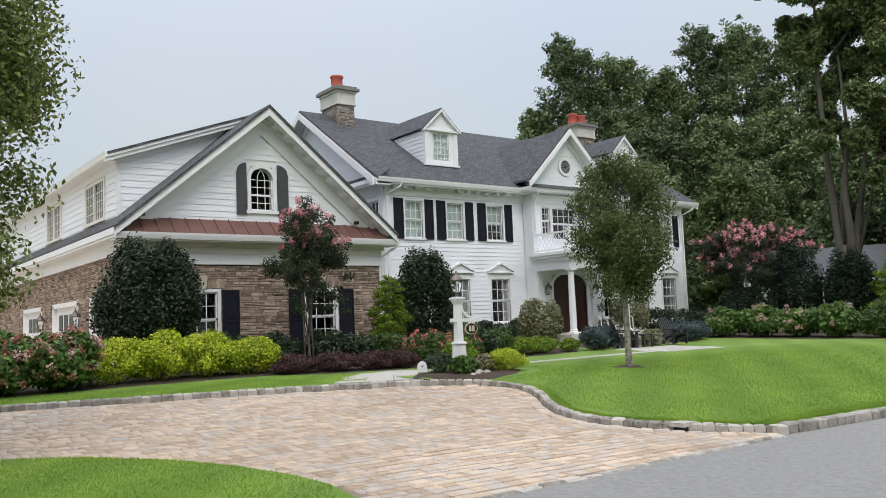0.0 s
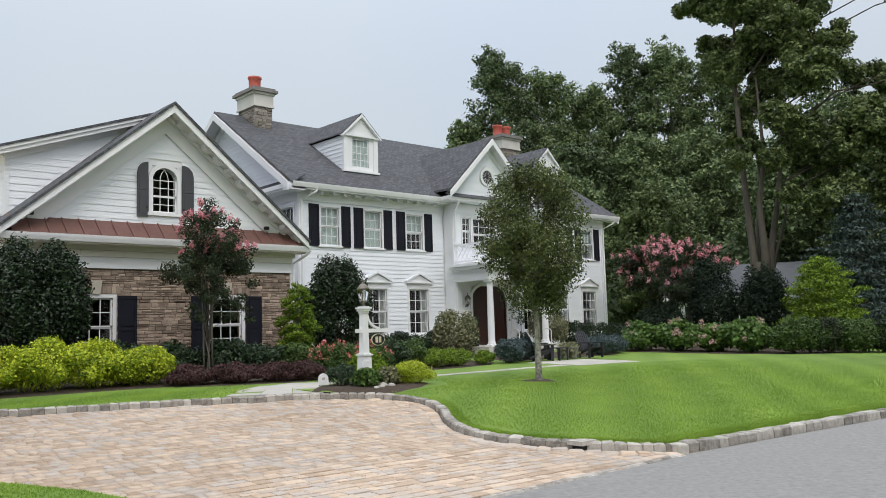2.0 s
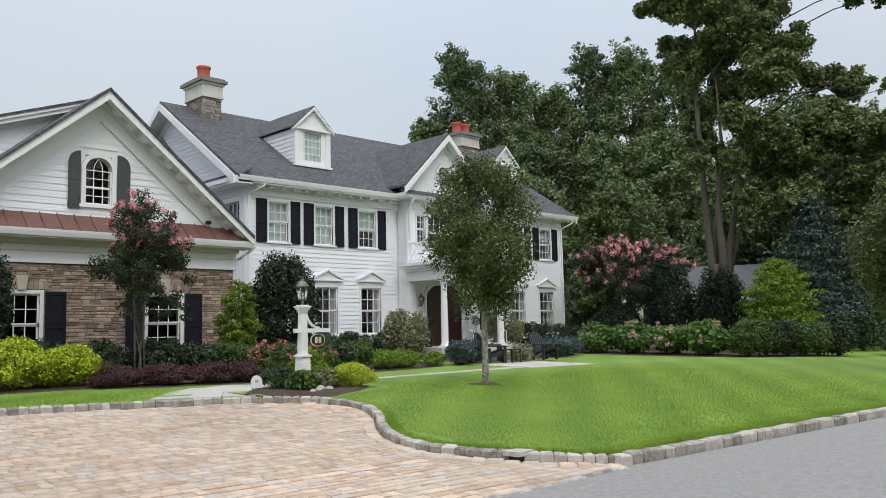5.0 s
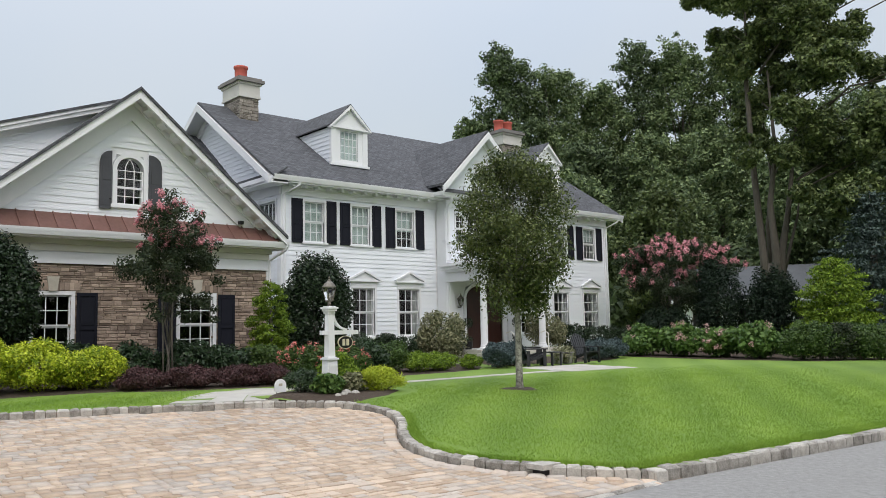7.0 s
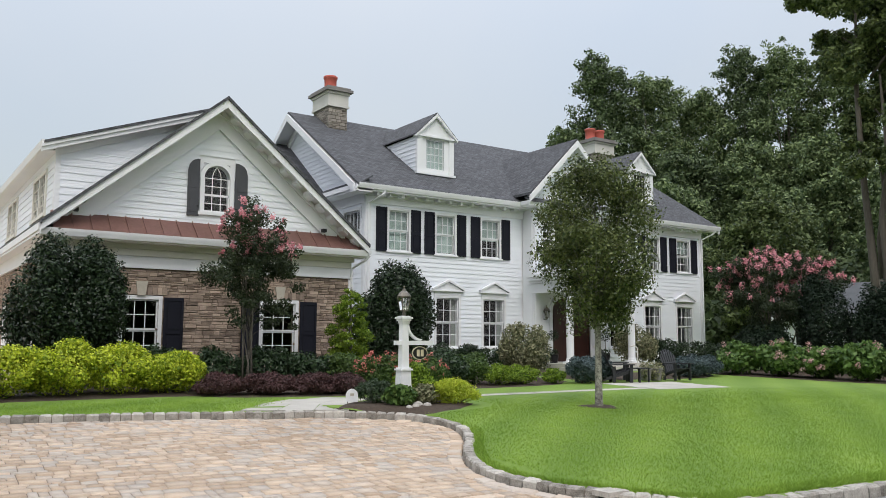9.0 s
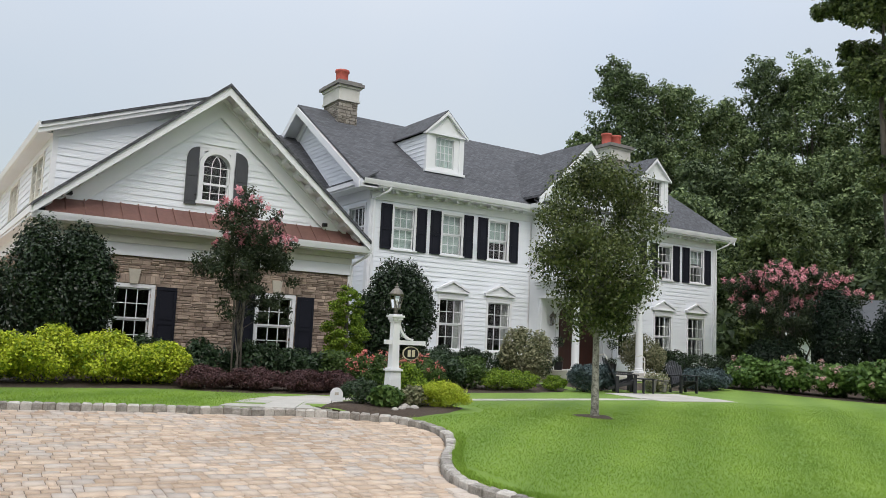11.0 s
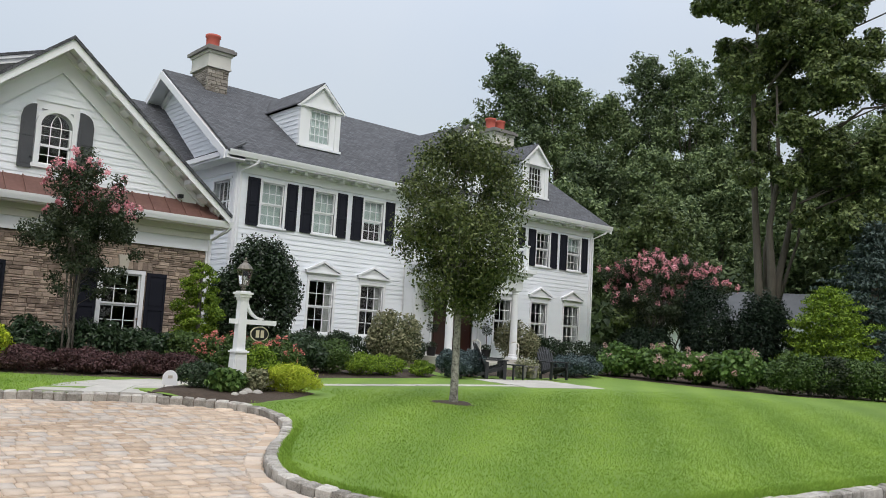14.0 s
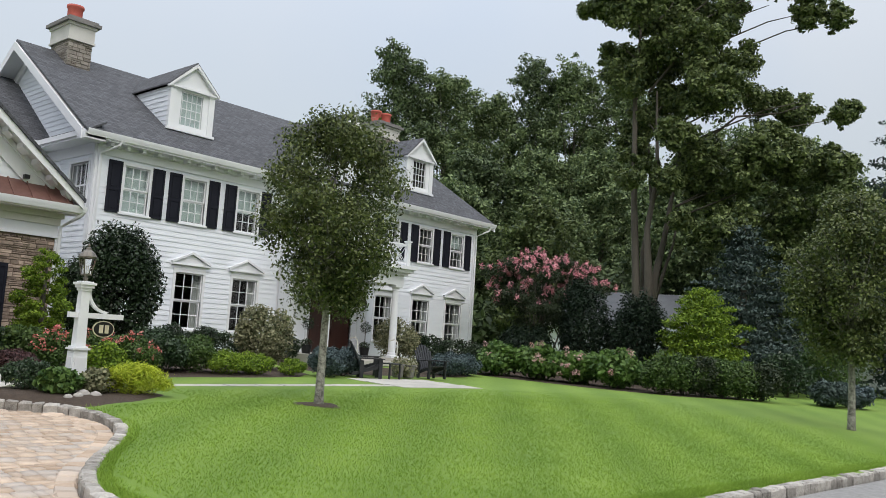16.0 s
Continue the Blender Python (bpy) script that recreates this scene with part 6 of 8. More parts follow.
for i in range(4):
    for j in range(3):
        slab([(9.4 + i * 0.75, 22.0 + j * 0.75), (10.14 + i * 0.75, 22.0 + j * 0.75), (10.14 + i * 0.75, 22.74 + j * 0.75), (9.4 + i * 0.75, 22.74 + j * 0.75)])

# ---- lamp post with its sign ----
LPX, LPY, LPZ = 0.92, 21.3, -0.16
post = thing("lamp_post", (LPX, LPY, LPZ), "white wooden lamp post with a lantern and a signboard arm", "lamp post")
bm = bmesh.new()
v = box(bm, LPX - 0.135, LPX + 0.135, LPY - 0.135, LPY + 0.135, LPZ, 0.50)
for q in v[4:]:
    q.co.x += -0.02 if q.co.x > LPX else 0.02
    q.co.y += -0.02 if q.co.y > LPY else 0.02
part("plinth", bm, M_TRIM, post)
for sx in (-1, 1):
    part("plinth_panel", boxes((LPX - 0.09, LPX + 0.09, LPY + sx * 0.124 - 0.008, LPY + sx * 0.124 + 0.008, LPZ + 0.12, 0.38)), M_TRIM, post)
    part("plinth_panel", boxes((LPX + sx * 0.124 - 0.008, LPX + sx * 0.124 + 0.008, LPY - 0.09, LPY + 0.09, LPZ + 0.12, 0.38)), M_TRIM, post)
part("plinth_cap", boxes((LPX - 0.145, LPX + 0.145, LPY - 0.145, LPY + 0.145, 0.50, 0.535), (LPX - 0.115, LPX + 0.115, LPY - 0.115, LPY + 0.115, 0.535, 0.56)), M_TRIM, post)
bm = bmesh.new()
v = box(bm, LPX - 0.085, LPX + 0.085, LPY - 0.085, LPY + 0.085, 0.56, 1.50)
for q in v[4:]:
    q.co.x += -0.015 if q.co.x > LPX else 0.015
    q.co.y += -0.015 if q.co.y > LPY else 0.015
part("shaft", bm, M_TRIM, post)
part("post_cap", boxes((LPX - 0.09, LPX + 0.09, LPY - 0.09, LPY + 0.09, 1.48, 1.53), (LPX - 0.115, LPX + 0.115, LPY - 0.115, LPY + 0.115, 1.53, 1.58), (LPX - 0.14, LPX + 0.14, LPY - 0.14, LPY + 0.14, 1.58, 1.62), (LPX - 0.10, LPX + 0.10, LPY - 0.10, LPY + 0.10, 1.62, 1.64)), M_TRIM, post)
part("lantern_fitter", prisms(([(LPX - 0.03, LPY - 0.03), (LPX + 0.03, LPY - 0.03), (LPX + 0.03, LPY + 0.03), (LPX - 0.03, LPY + 0.03)], "z", 1.64, 1.70)), M_BRONZE, post)
arm = part("sign_arm", boxes((LPX - 0.22, LPX + 0.72, LPY - 0.045, LPY + 0.045, 1.03, 1.12)), M_TRIM, post)
bm = bmesh.new()
arc = [(LPX + 0.075 + 0.34 * (1 - math.cos(math.pi / 2 * i / 8)), 1.12 + 0.34 * (1 - math.sin(math.pi / 2 * i / 8))) for i in range(9)]
rows4 = [[bm.verts.new((x_, LPY + s_ * 0.035, z_)) for x_, z_, s_ in ((a[0], a[1], -1), (a[0] + 0.035, a[1] + 0.035, -1), (a[0] + 0.035, a[1] + 0.035, 1), (a[0], a[1], 1))] for a in arc]
for p_, q_ in zip(rows4, rows4[1:]):
    for k in range(4):
        bm.faces.new((p_[k], p_[(k + 1) % 4], q_[(k + 1) % 4], q_[k]))
bm.faces.new(rows4[0])
bm.faces.new(rows4[-1][::-1])
bmesh.ops.recalc_face_normals(bm, faces=bm.faces)
part("curved_brace", bm, M_TRIM, post)
lan = lantern_at(post, LPX, LPY, 1.76, 0.92, "lantern")
bm = bmesh.new()
n = 32
for rx_, rz_, ya, yb_, mt in ((0.19, 0.14, 0.016, -0.016, M_GILT), (0.175, 0.125, 0.020, -0.020, M_SIGN)):
    bm = bmesh.new()
    prism(bm, [(LPX + 0.40 + rx_ * math.cos(2 * math.pi * i / n), 0.86 + rz_ * math.sin(2 * math.pi * i / n)) for i in range(n)], "y", LPY + yb_, LPY + ya)
    sg_ob = part("sign_plate" if mt is M_SIGN else "sign_rim", bm, mt, arm, "black oval signboard" if mt is M_SIGN else "thin pale gilt rim")
part("sign_bar", boxes((LPX + 0.315, LPX + 0.385, LPY - 0.026, LPY - 0.020, 0.79, 0.93), (LPX + 0.415, LPX + 0.485, LPY - 0.026, LPY - 0.020, 0.79, 0.93)), M_GILT, arm, "pale bars on the sign")
part("sign_hook", boxes((LPX + 0.30, LPX + 0.306, LPY - 0.004, LPY + 0.004, 0.97, 1.03), (LPX + 0.50, LPX + 0.506, LPY - 0.004, LPY + 0.004, 0.97, 1.03)), M_BLACK, arm)

ysx, ysy = -0.55, 20.75
ys = thing("yard_sign", (ysx, ysy, -0.2), "small white arched yard sign on a wire stake", "sign")
pts = [(ysx - 0.13, -0.04), (ysx + 0.13, -0.06)] + [(ysx + 0.13 * math.cos(math.pi * i / 10), 0.07 + 0.13 * math.sin(math.pi * i / 10)) for i in range(11)]
part("panel", prisms((pts, "y", ysy, ysy + 0.012)), M_TRIM, ys, "white weathered panel")
part("mark", boxes((ysx - 0.04, ysx + 0.04, ysy - 0.004, ysy, 0.06, 0.11)), M_LIME, ys, "faint smudge on the panel")
part("stake", boxes((ysx - 0.09, ysx - 0.08, ysy + 0.012, ysy + 0.022, -0.25, 0.05), (ysx + 0.08, ysx + 0.09, ysy + 0.012, ysy + 0.022, -0.25, 0.05)), M_BRONZE, ys)
for rx0, ry0, s in ((0.60, 20.12, 0.11), (0.46, 19.98, 0.08), (0.74, 20.0, 0.09), (0.30, 19.95, 0.07)):
    bm = bmesh.new()
    bmesh.ops.create_icosphere(bm, subdivisions=2, radius=s)
    zz = float(lawn_z(rx0, ry0)) + 0.04
    for q in bm.verts:
        q.co *= 1 + 0.25 * noise.noise(q.co * 9 + Vector((rx0, ry0, 0)))
        q.co = Vector((q.co.x + rx0, q.co.y + ry0, q.co.z * 0.7 + zz))
    rk = thing("stone", (rx0, ry0, zz - 0.05), "small pale rounded garden stone in the mulch", "stone", "stones by the lamp post")
    part("body", smooth(mesh_of("stone", bm, M_ROCK)), None, rk)


# ---- garden seats and planters ----
def adirondack(x, y, yaw):
    """A slatted garden chair with a fanned back, broad arms and a raked seat."""
    z0 = -0.19
    ch = thing("garden_chair", (x, y, z0), "black painted slatted wooden garden chair on the patio", "chair", "garden chairs")
    ch.rotation_euler = (0, 0, radians(yaw))
    def add(name, bm, label=""):
        ob = new(name, mesh_of(name, bm, M_CHAIR))
        ob.parent = ch
        return tagged(ob, label)
    for sx in (-0.30, 0.30):
        for py, h in ((0.30, 0.52), (-0.22, 0.48)):
            add("leg", boxes((sx - 0.02, sx + 0.02, py - 0.05, py + 0.05, 0, h)))
        add("rail", prisms(([(0.36, 0.30), (0.36, 0.38), (-0.48, 0.14), (-0.48, 0.05)], "x", sx - 0.05 * (1 if sx > 0 else -1) - 0.012, sx - 0.05 * (1 if sx > 0 else -1) + 0.012)))
        add("arm", boxes((sx - 0.08, sx + 0.08, -0.38, 0.40, 0.52, 0.55)))
    for i in range(7):
        yy = 0.36 - i * 0.085
        zz = 0.385 - i * 0.024
        add("seat_slat", boxes((-0.27, 0.27, yy - 0.072, yy, zz - 0.02, zz)))
    for i in range(7):
        a = (i - 3) * 0.075
        L = 0.86 - 0.022 * (i - 3) ** 2
        bm = bmesh.new()
        v = box(bm, a - 0.033, a + 0.033, -0.012, 0.012, 0, L)
        for q in v:
            s = q.co.z
            q.co.x += a * 0.35 * s
            q.co = Vector((q.co.x, q.co.y - 0.22 - 0.38 * s, 0.22 + 0.90 * s))
        add("back_slat", bm)
    add("back_rail", boxes((-0.32, 0.32, -0.46, -0.42, 0.50, 0.56)))
    return ch


adirondack(10.35, 24.5, -125)
adirondack(10.95, 25.3, -140)
adirondack(13.0, 24.6, 170)
tb = thing("garden_table", (11.0, 24.3, -0.19), "small black painted wooden side table", "table")
for dx, dy in ((-0.2, -0.2), (0.2, -0.2), (0.2, 0.2), (-0.2, 0.2)):
    part("leg", boxes((11.0 + dx - 0.02, 11.0 + dx + 0.02, 24.3 + dy - 0.02, 24.3 + dy + 0.02, -0.19, 0.22)), M_CHAIR, tb)
part("top", boxes(*[(10.75 + i * 0.1, 10.84 + i * 0.1, 24.05, 24.55, 0.22, 0.25) for i in range(5)]), M_CHAIR, tb)
for px, py in ((11.75, 24.75), (12.1, 24.65)):
    pl = thing("planter", (px, py, -0.19), "low stone planter with trailing green and cream plants", "planter", "planters by the step")
    bm = bmesh.new()
    lathe(bm, px, py, [(0.14, -0.19), (0.16, -0.16), (0.20, 0.14), (0.23, 0.16), (0.23, 0.2), (0.19, 0.2), (0.18, 0.12)], 18)
    part("pot", bm, M_CAP, pl)
    pts, d = in_blobs(700, [(px, py, 0.22, 0.26, 0.26, 0.2), (px - 0.15, py - 0.1, 0.05, 0.14, 0.14, 0.2), (px + 0.12, py - 0.12, 0.02, 0.12, 0.12, 0.2)], 0.3)
    part("foliage", leaf_mesh("foliage", pts, d, 0.07, M_VARIEG), None, pl)
for px, py in ((14.95, 30.1), (12.25, 30.1)):
    tp = thing("topiary", (px, py, -0.02), "clipped ball topiary on a stem in a dark pot", "plant", "topiaries by the door")
    bm = bmesh.new()
    lathe(bm, px, py, [(0.14, -0.02), (0.19, 0.30), (0.20, 0.34), (0.16, 0.34)], 16)
    part("pot", bm, M_BLACK, tp)
    bm = bmesh.new()
    tube(bm, [(px, py, 0.3), (px, py, 0.95)], [0.02, 0.015], 6)
    part("stem", bm, M_BARK, tp)
    pts, d = in_blobs(900, [(px, py, 1.08, 0.22, 0.22, 0.22), (px, py, 0.42, 0.22, 0.22, 0.14)], 0.6)
    part("foliage", leaf_mesh("foliage", pts, d, 0.05, M_HOLLY), None, tp)

# ---- shrubs by the garage ----
for i, (hx, hy, w) in enumerate(((-10.0, 24.5, 1.0), (-8.75, 24.6, 1.1), (-7.55, 24.6, 0.95))):
    bush("hydrangea", "leafy hydrangea bush with faded pink and rust flower heads", "shrub", hx, hy, mound(hx, hy, w, 0.95, 1.22, 14, i), M_HYDRLEAF, 0.14, 4600, "hydrangeas by the drive", 0.5, 0.7,
         [(M_RUST, 60, 0.12, 0.055, 34, -0.5, "faded rust flower heads"), (M_MAUVE, 30, 0.12, 0.055, 34, -0.4, "pale pink flower heads")])
for i, (hx, w, h) in enumerate(((-6.5, 0.95, 1.02), (-5.35, 1.0, 1.12), (-4.2, 1.0, 1.06), (-3.1, 0.92, 0.9))):
    bush("golden_privet", "bright yellow-green clipped privet bush in the bed", "shrub", hx, 25.0, mound(hx, 25.0, w, 0.85, h, 14, 10 + i), M_GOLDLEAF, 0.07, 8000, "golden bushes by the drive", 0.55)
bush("holly", "tall dense dark green clipped holly by the garage corner", "shrub", -5.25, 27.0, mound(-5.1, 27.0, 1.40, 1.36, 3.36, 44, 20, dome=0.46), M_HOLLY, 0.09, 30000, "hollies", 0.6, foot=0.05)
bush("holly", "rounded dense dark green holly by the house", "shrub", 4.35, 28.3, mound(4.35, 28.3, 1.34, 1.2, 3.42, 36, 21, dome=0.5), M_HOLLY, 0.10, 20000, "hollies", 0.6, foot=0.05)
for i, (hx, hy, w, h) in enumerate(((-2.9, 26.9, 0.8, 0.95), (-1.7, 26.2, 0.85, 0.95), (-0.5, 26.0, 0.85, 0.98), (0.6, 26.0, 0.75, 0.92))):
    bush("laurel", "dark glossy laurel shrub under the garage windows", "shrub", hx, hy, mound(hx, hy, w, 0.7, h, 12, 30 + i), M_LAUREL, 0.12, 2600, "laurels by the garage", 0.45, 0.4)
bush("azalea", "fresh green leafy azalea by the garage", "shrub", 1.5, 25.6, mound(1.5, 25.6, 0.6, 0.6, 0.9, 10, 35), M_GREENLEAF, 0.09, 2600, "", 0.45)
for i, (hx, hy, w) in enumerate(((-2.2, 24.15, 0.62), (-1.2, 24.0, 0.75), (-0.1, 23.85, 0.75), (0.75, 23.75, 0.5))):
    bush("barberry", "low dark purple barberry bush along the bed", "shrub", hx, hy, mound(hx, hy, w, 0.5, 0.5, 12, 40 + i), M_BARBERRY, 0.05, 5200, "purple barberries", 0.5)
conifer("golden_cypress", "golden green dwarf cypress by the garage corner", 2.15, 26.7, 2.75, 0.66, M_CONIFER, 0.085, 13000, "golden conifers", 60, 0.85, 0.5, 5, 0.35)
# crape myrtle by the garage window
b1 = clumps(46, -0.95, 25.6, 3.4, 1.0, 0.85, 1.0, 0.27, 51, 0.85, 0.2) + clumps(34, -1.0, 25.6, 2.6, 1.25, 1.0, 0.65, 0.25, 52, 0.75, 0.3) + clumps(14, -1.1, 25.6, 1.75, 1.0, 0.8, 0.45, 0.2, 54, 0.7, 0.4) + clumps(5, -0.2, 25.5, 1.6, 0.8, 0.5, 0.3, 0.24, 53, 0.6, 0.3)


def crape(label, x, y, blobs, n, leaf, heads, low, seed, stemr):
    place = (x, y, float(lawn_z(x, y)))
    ob = thing("crape_myrtle", place, label, "tree", "crape myrtles")
    pts, d = in_blobs(n, blobs, 0.2)
    part("crown", leaf_mesh("crown", pts, d, leaf, M_MYRTLE, 0.5, 0.1), None, ob)
    r = random.Random(seed)
    for k in range(5):
        picks = r.sample(blobs, min(6, len(blobs)))
        fx, fy = x + r.uniform(-0.16, 0.16), y + r.uniform(-0.12, 0.12)
        tr = part("trunk", stems((fx, fy, place[2]), [picks[0][:3]], stemr, 6, M_BARK, 0.12, seed + k), None, ob)
        for p in picks[1:]:
            part("limb", stems((fx + (picks[0][0] - fx) * 0.4, fy + (picks[0][1] - fy) * 0.4, place[2] + (picks[0][2] - place[2]) * 0.45), [p[:3]], stemr * 0.55, 5, M_BARK, 0.1, seed + k), None, tr)
    top = [b for b in blobs if b[2] > low]
    hp, hd = in_blobs(heads * 4, top, 0.95)
    hp = hp[hd[:, 2] > -0.1][:heads]
    hr = leaf * 1.3
    c = np.repeat(hp, 40, axis=0)
    dd = unit(rng.normal(0, 1, c.shape))
    part("blossom", leaf_mesh("blossom", c + dd * np.array([1, 1, 1.3]) * hr * rng.uniform(0.2, 1.0, (len(c), 1)), dd, hr * 0.55, M_PINK, 0.9), None, ob, "pink blossom clusters")
    return ob


crape("small crape myrtle with dark leaves and pink blossom", -1.15, 25.6, b1, 21000, 0.075, 95, 3.0, 55, 0.028)
# roses and perennials behind the lamp
for i, (hx, hy, w, h) in enumerate(((1.75, 24.3, 0.65, 0.9), (2.7, 24.6, 0.7, 0.9), (3.5, 24.7, 0.6, 0.85))):
    bush("rose_bush", "red flowering rose bush behind the lamp post", "shrub", hx, hy, mound(hx, hy, w, 0.6, h, 12, 60 + i), M_GREENLEAF, 0.07, 3200, "rose bushes", 0.4, 0.55, [(M_ROSE, 40, 0.07, 0.045, 14, 0.0, "red and coral roses")])
bush("spirea", "yellow-green leafy spirea behind the lamp post", "shrub", 2.15, 22.95, mound(2.15, 22.95, 0.55, 0.5, 0.75, 10, 64), M_CONIFER, 0.07, 2600, "", 0.4)
bush("juniper", "dark green low juniper by the lamp post", "shrub", 0.0, 20.8, mound(0.0, 20.8, 0.42, 0.38, 0.5, 12, 65), M_LAUREL, 0.06, 2600, "", 0.35, 0.35)
bush("hosta", "light green hosta clump by the lamp post", "plant", 0.3, 20.3, mound(0.3, 20.3, 0.34, 0.3, 0.42, 10, 66), M_HYDRLEAF, 0.11, 1100, "small plants by the lamp post", 0.3, 0.65)
bush("hosta", "pale-edged leafy perennial clump by the lamp post", "plant", 0.88, 20.3, mound(0.88, 20.3, 0.34, 0.3, 0.42, 10, 67), M_VARIEG, 0.08, 1500, "small plants by the lamp post", 0.3)
yg = bush("ornamental_grass", "bright yellow-green feathery grass clump in mulch", "plant", 1.5, 20.25, mound(1.5, 20.25, 0.64, 0.46, 0.50, 12, 68), M_YELLOWGRASS, 0.13, 4200, "", 0.35, 0.10)
# foundation planting along the front
for i, (hx, hy, w, h, m, lf, nn, lab, nm) in enumerate((
        (4.3, 25.3, 0.85, 1.0, M_LAUREL, 0.09, 4200, "rounded dark green shrub in the front bed", "rhododendron"),
        (5.2, 25.2, 0.75, 0.85, M_GREENLEAF, 0.08, 3600, "rounded green shrub in the front bed", "azalea"),
        (6.0, 24.9, 0.62, 0.58, M_CONIFER, 0.06, 3000, "low light green clipped shrub in the bed", "boxwood"),
        (6.8, 24.8, 0.55, 0.55, M_CONIFER, 0.06, 2600, "low light green clipped shrub in the bed", "boxwood"),
        (7.9, 24.75, 0.42, 0.42, M_CONIFER, 0.06, 1800, "low light green clipped shrub in the bed", "boxwood"),
        (8.0, 26.2, 0.95, 1.75, M_VARIEG, 0.10, 5200, "rounded shrub with pale-edged leaves", "variegated_shrub"),
        (8.9, 24.6, 0.6, 0.78, M_BLUE, 0.08, 3800, "spreading blue-grey juniper in the front bed", "blue_juniper"),
        (9.8, 25.0, 0.6, 0.75, M_BLUE, 0.08, 3800, "spreading blue-grey juniper in the front bed", "blue_juniper"),
        (16.1, 29.6, 0.95, 1.85, M_VARIEG, 0.10, 4600, "rounded shrub with pale-edged leaves", "variegated_shrub"),
        (14.9, 25.7, 0.75, 0.8, M_BLUE, 0.08, 3800, "spreading blue-grey juniper in the front bed", "blue_juniper"),
        (16.1, 26.0, 0.75, 0.72, M_BLUE, 0.08, 3800, "spreading blue-grey juniper in the front bed", "blue_juniper"))):
    bush(nm, lab, "shrub", hx, hy, mound(hx, hy, w, w * 0.9, h, 12, 70 + i), m, lf, nn, nm.replace("_", " ") + " group", 0.5, 0.5)
for i, hx in enumerate((5.6, 6.9, 8.2, 9.5, 10.8)):
    bush("hedge_bush", "dark clipped boxwood hedge bush under the windows", "shrub", hx, 29.6, mound(hx, 29.6, 0.8, 0.6, 0.95, 8, 90 + i), M_HOLLY, 0.07, 3200, "hedge under the windows", 0.6)
for i, (hx, hy) in enumerate(((17.9, 29.8), (19.3, 29.6), (20.8, 29.4))):
    bush("hedge_bush", "dark rounded boxwood bush at the house end", "shrub", hx, hy, mound(hx, hy, 0.9, 0.8, 1.15, 8, 96 + i), M_HOLLY, 0.08, 3200, "hedge under the windows", 0.6)

# ---- border on the far side of the lawn ----
for i, (hx, hy) in enumerate(((18.2, 26.2), (19.0, 24.9), (19.6, 23.6), (19.8, 22.2))):
    bush("hydrangea", "broad green hydrangea bush with pale pink heads", "shrub", hx, hy, mound(hx, hy, 1.0, 1.0, 1.2 + 0.1 * (i % 2), 12, 100 + i), M_HYDRLEAF, 0.16, 2600, "hydrangeas at the lawn edge", 0.45, 0.7,
         [(M_MAUVE, (4, 14, 22, 14)[i], 0.12, 0.06, 34, -0.5, "pale pink flower heads")])
for i in range(6):
    s = i / 5
    hx, hy = 19.9 + 3.1 * s, 20.7 - 1.85 * s
    bush("hedge_bush", "informal mid-green hedge bush along the lawn", "shrub", hx, hy, mound(hx, hy, 0.75, 0.75, 1.28 - 0.12 * s, 12, 110 + i), (M_GREENLEAF, M_GREENLEAF, M_MYRTLE)[i % 3], 0.10, 3600, "hedge along the lawn", 0.5)
b2 = clumps(60, 23.3, 27.9, 3.5, 2.75, 2.3, 1.45, 0.5, 120, 0.6, 0.5) + clumps(10, 22.2, 27.2, 2.2, 1.8, 1.4, 0.7, 0.45, 121, 0.6, 0.4)
crape("large crape myrtle with dark leaves and pink blossom", 23.2, 27.9, b2, 30000, 0.11, 230, 2.5, 123, 0.05)
for x_, y_, h_, r_, lab in ((22.7, 25.5, 3.85, 1.2, "broad dark yew beside the crape myrtle"), (23.55, 23.6, 3.45, 1.12, "broad dark yew in front of the big maple")):
    bush("yew", lab, "tree", x_, y_, mound(x_, y_, r_, r_, h_, 16, int(x_ * 10), dome=0.45), M_YEW, 0.13, 9000, "dark yews", 0.5, 0.4, foot=0.06)
bush("yew", "dark evergreen shrub under the crape myrtle", "shrub", 21.4, 27.4, mound(21.4, 27.4, 1.3, 1.2, 2.0, 12, 131), M_YEW, 0.13, 6000, "dark yews", 0.5, 0.4, foot=0.05)
conifer("golden_cypress", "broad golden green cypress behind the hedge", 24.6, 21.6, 3.95, 1.55, M_CONIFER, 0.14, 22000, "golden conifers", 170, 0.82, 0.26, 6, 0.4)
conifer("spruce", "tall blue-grey spruce at the lawn's end", 31.3, 22.8, 7.4, 3.0, M_SPRUCE, 0.22, 19000, "", 190, 0.15, 0.16, 7, 0.6)
for i, (hx, hy, w, h) in enumerate(((25.2, 17.6, 0.7, 0.85), (26.6, 17.2, 0.7, 0.8), (28.0, 19.8, 1.2, 1.6), (30.5, 19.0, 1.4, 2.4))):
    bush("blue_juniper", "loose blue-grey evergreen at the lawn's end", "shrub", hx, hy, mound(hx, hy, w, w, h, 10, 140 + i), (M_SPRUCE, M_BLUE, M_LAUREL, M_GREENLEAF)[i], 0.16, 3000, "evergreens at the lawn's end", 0.4, 0.4)

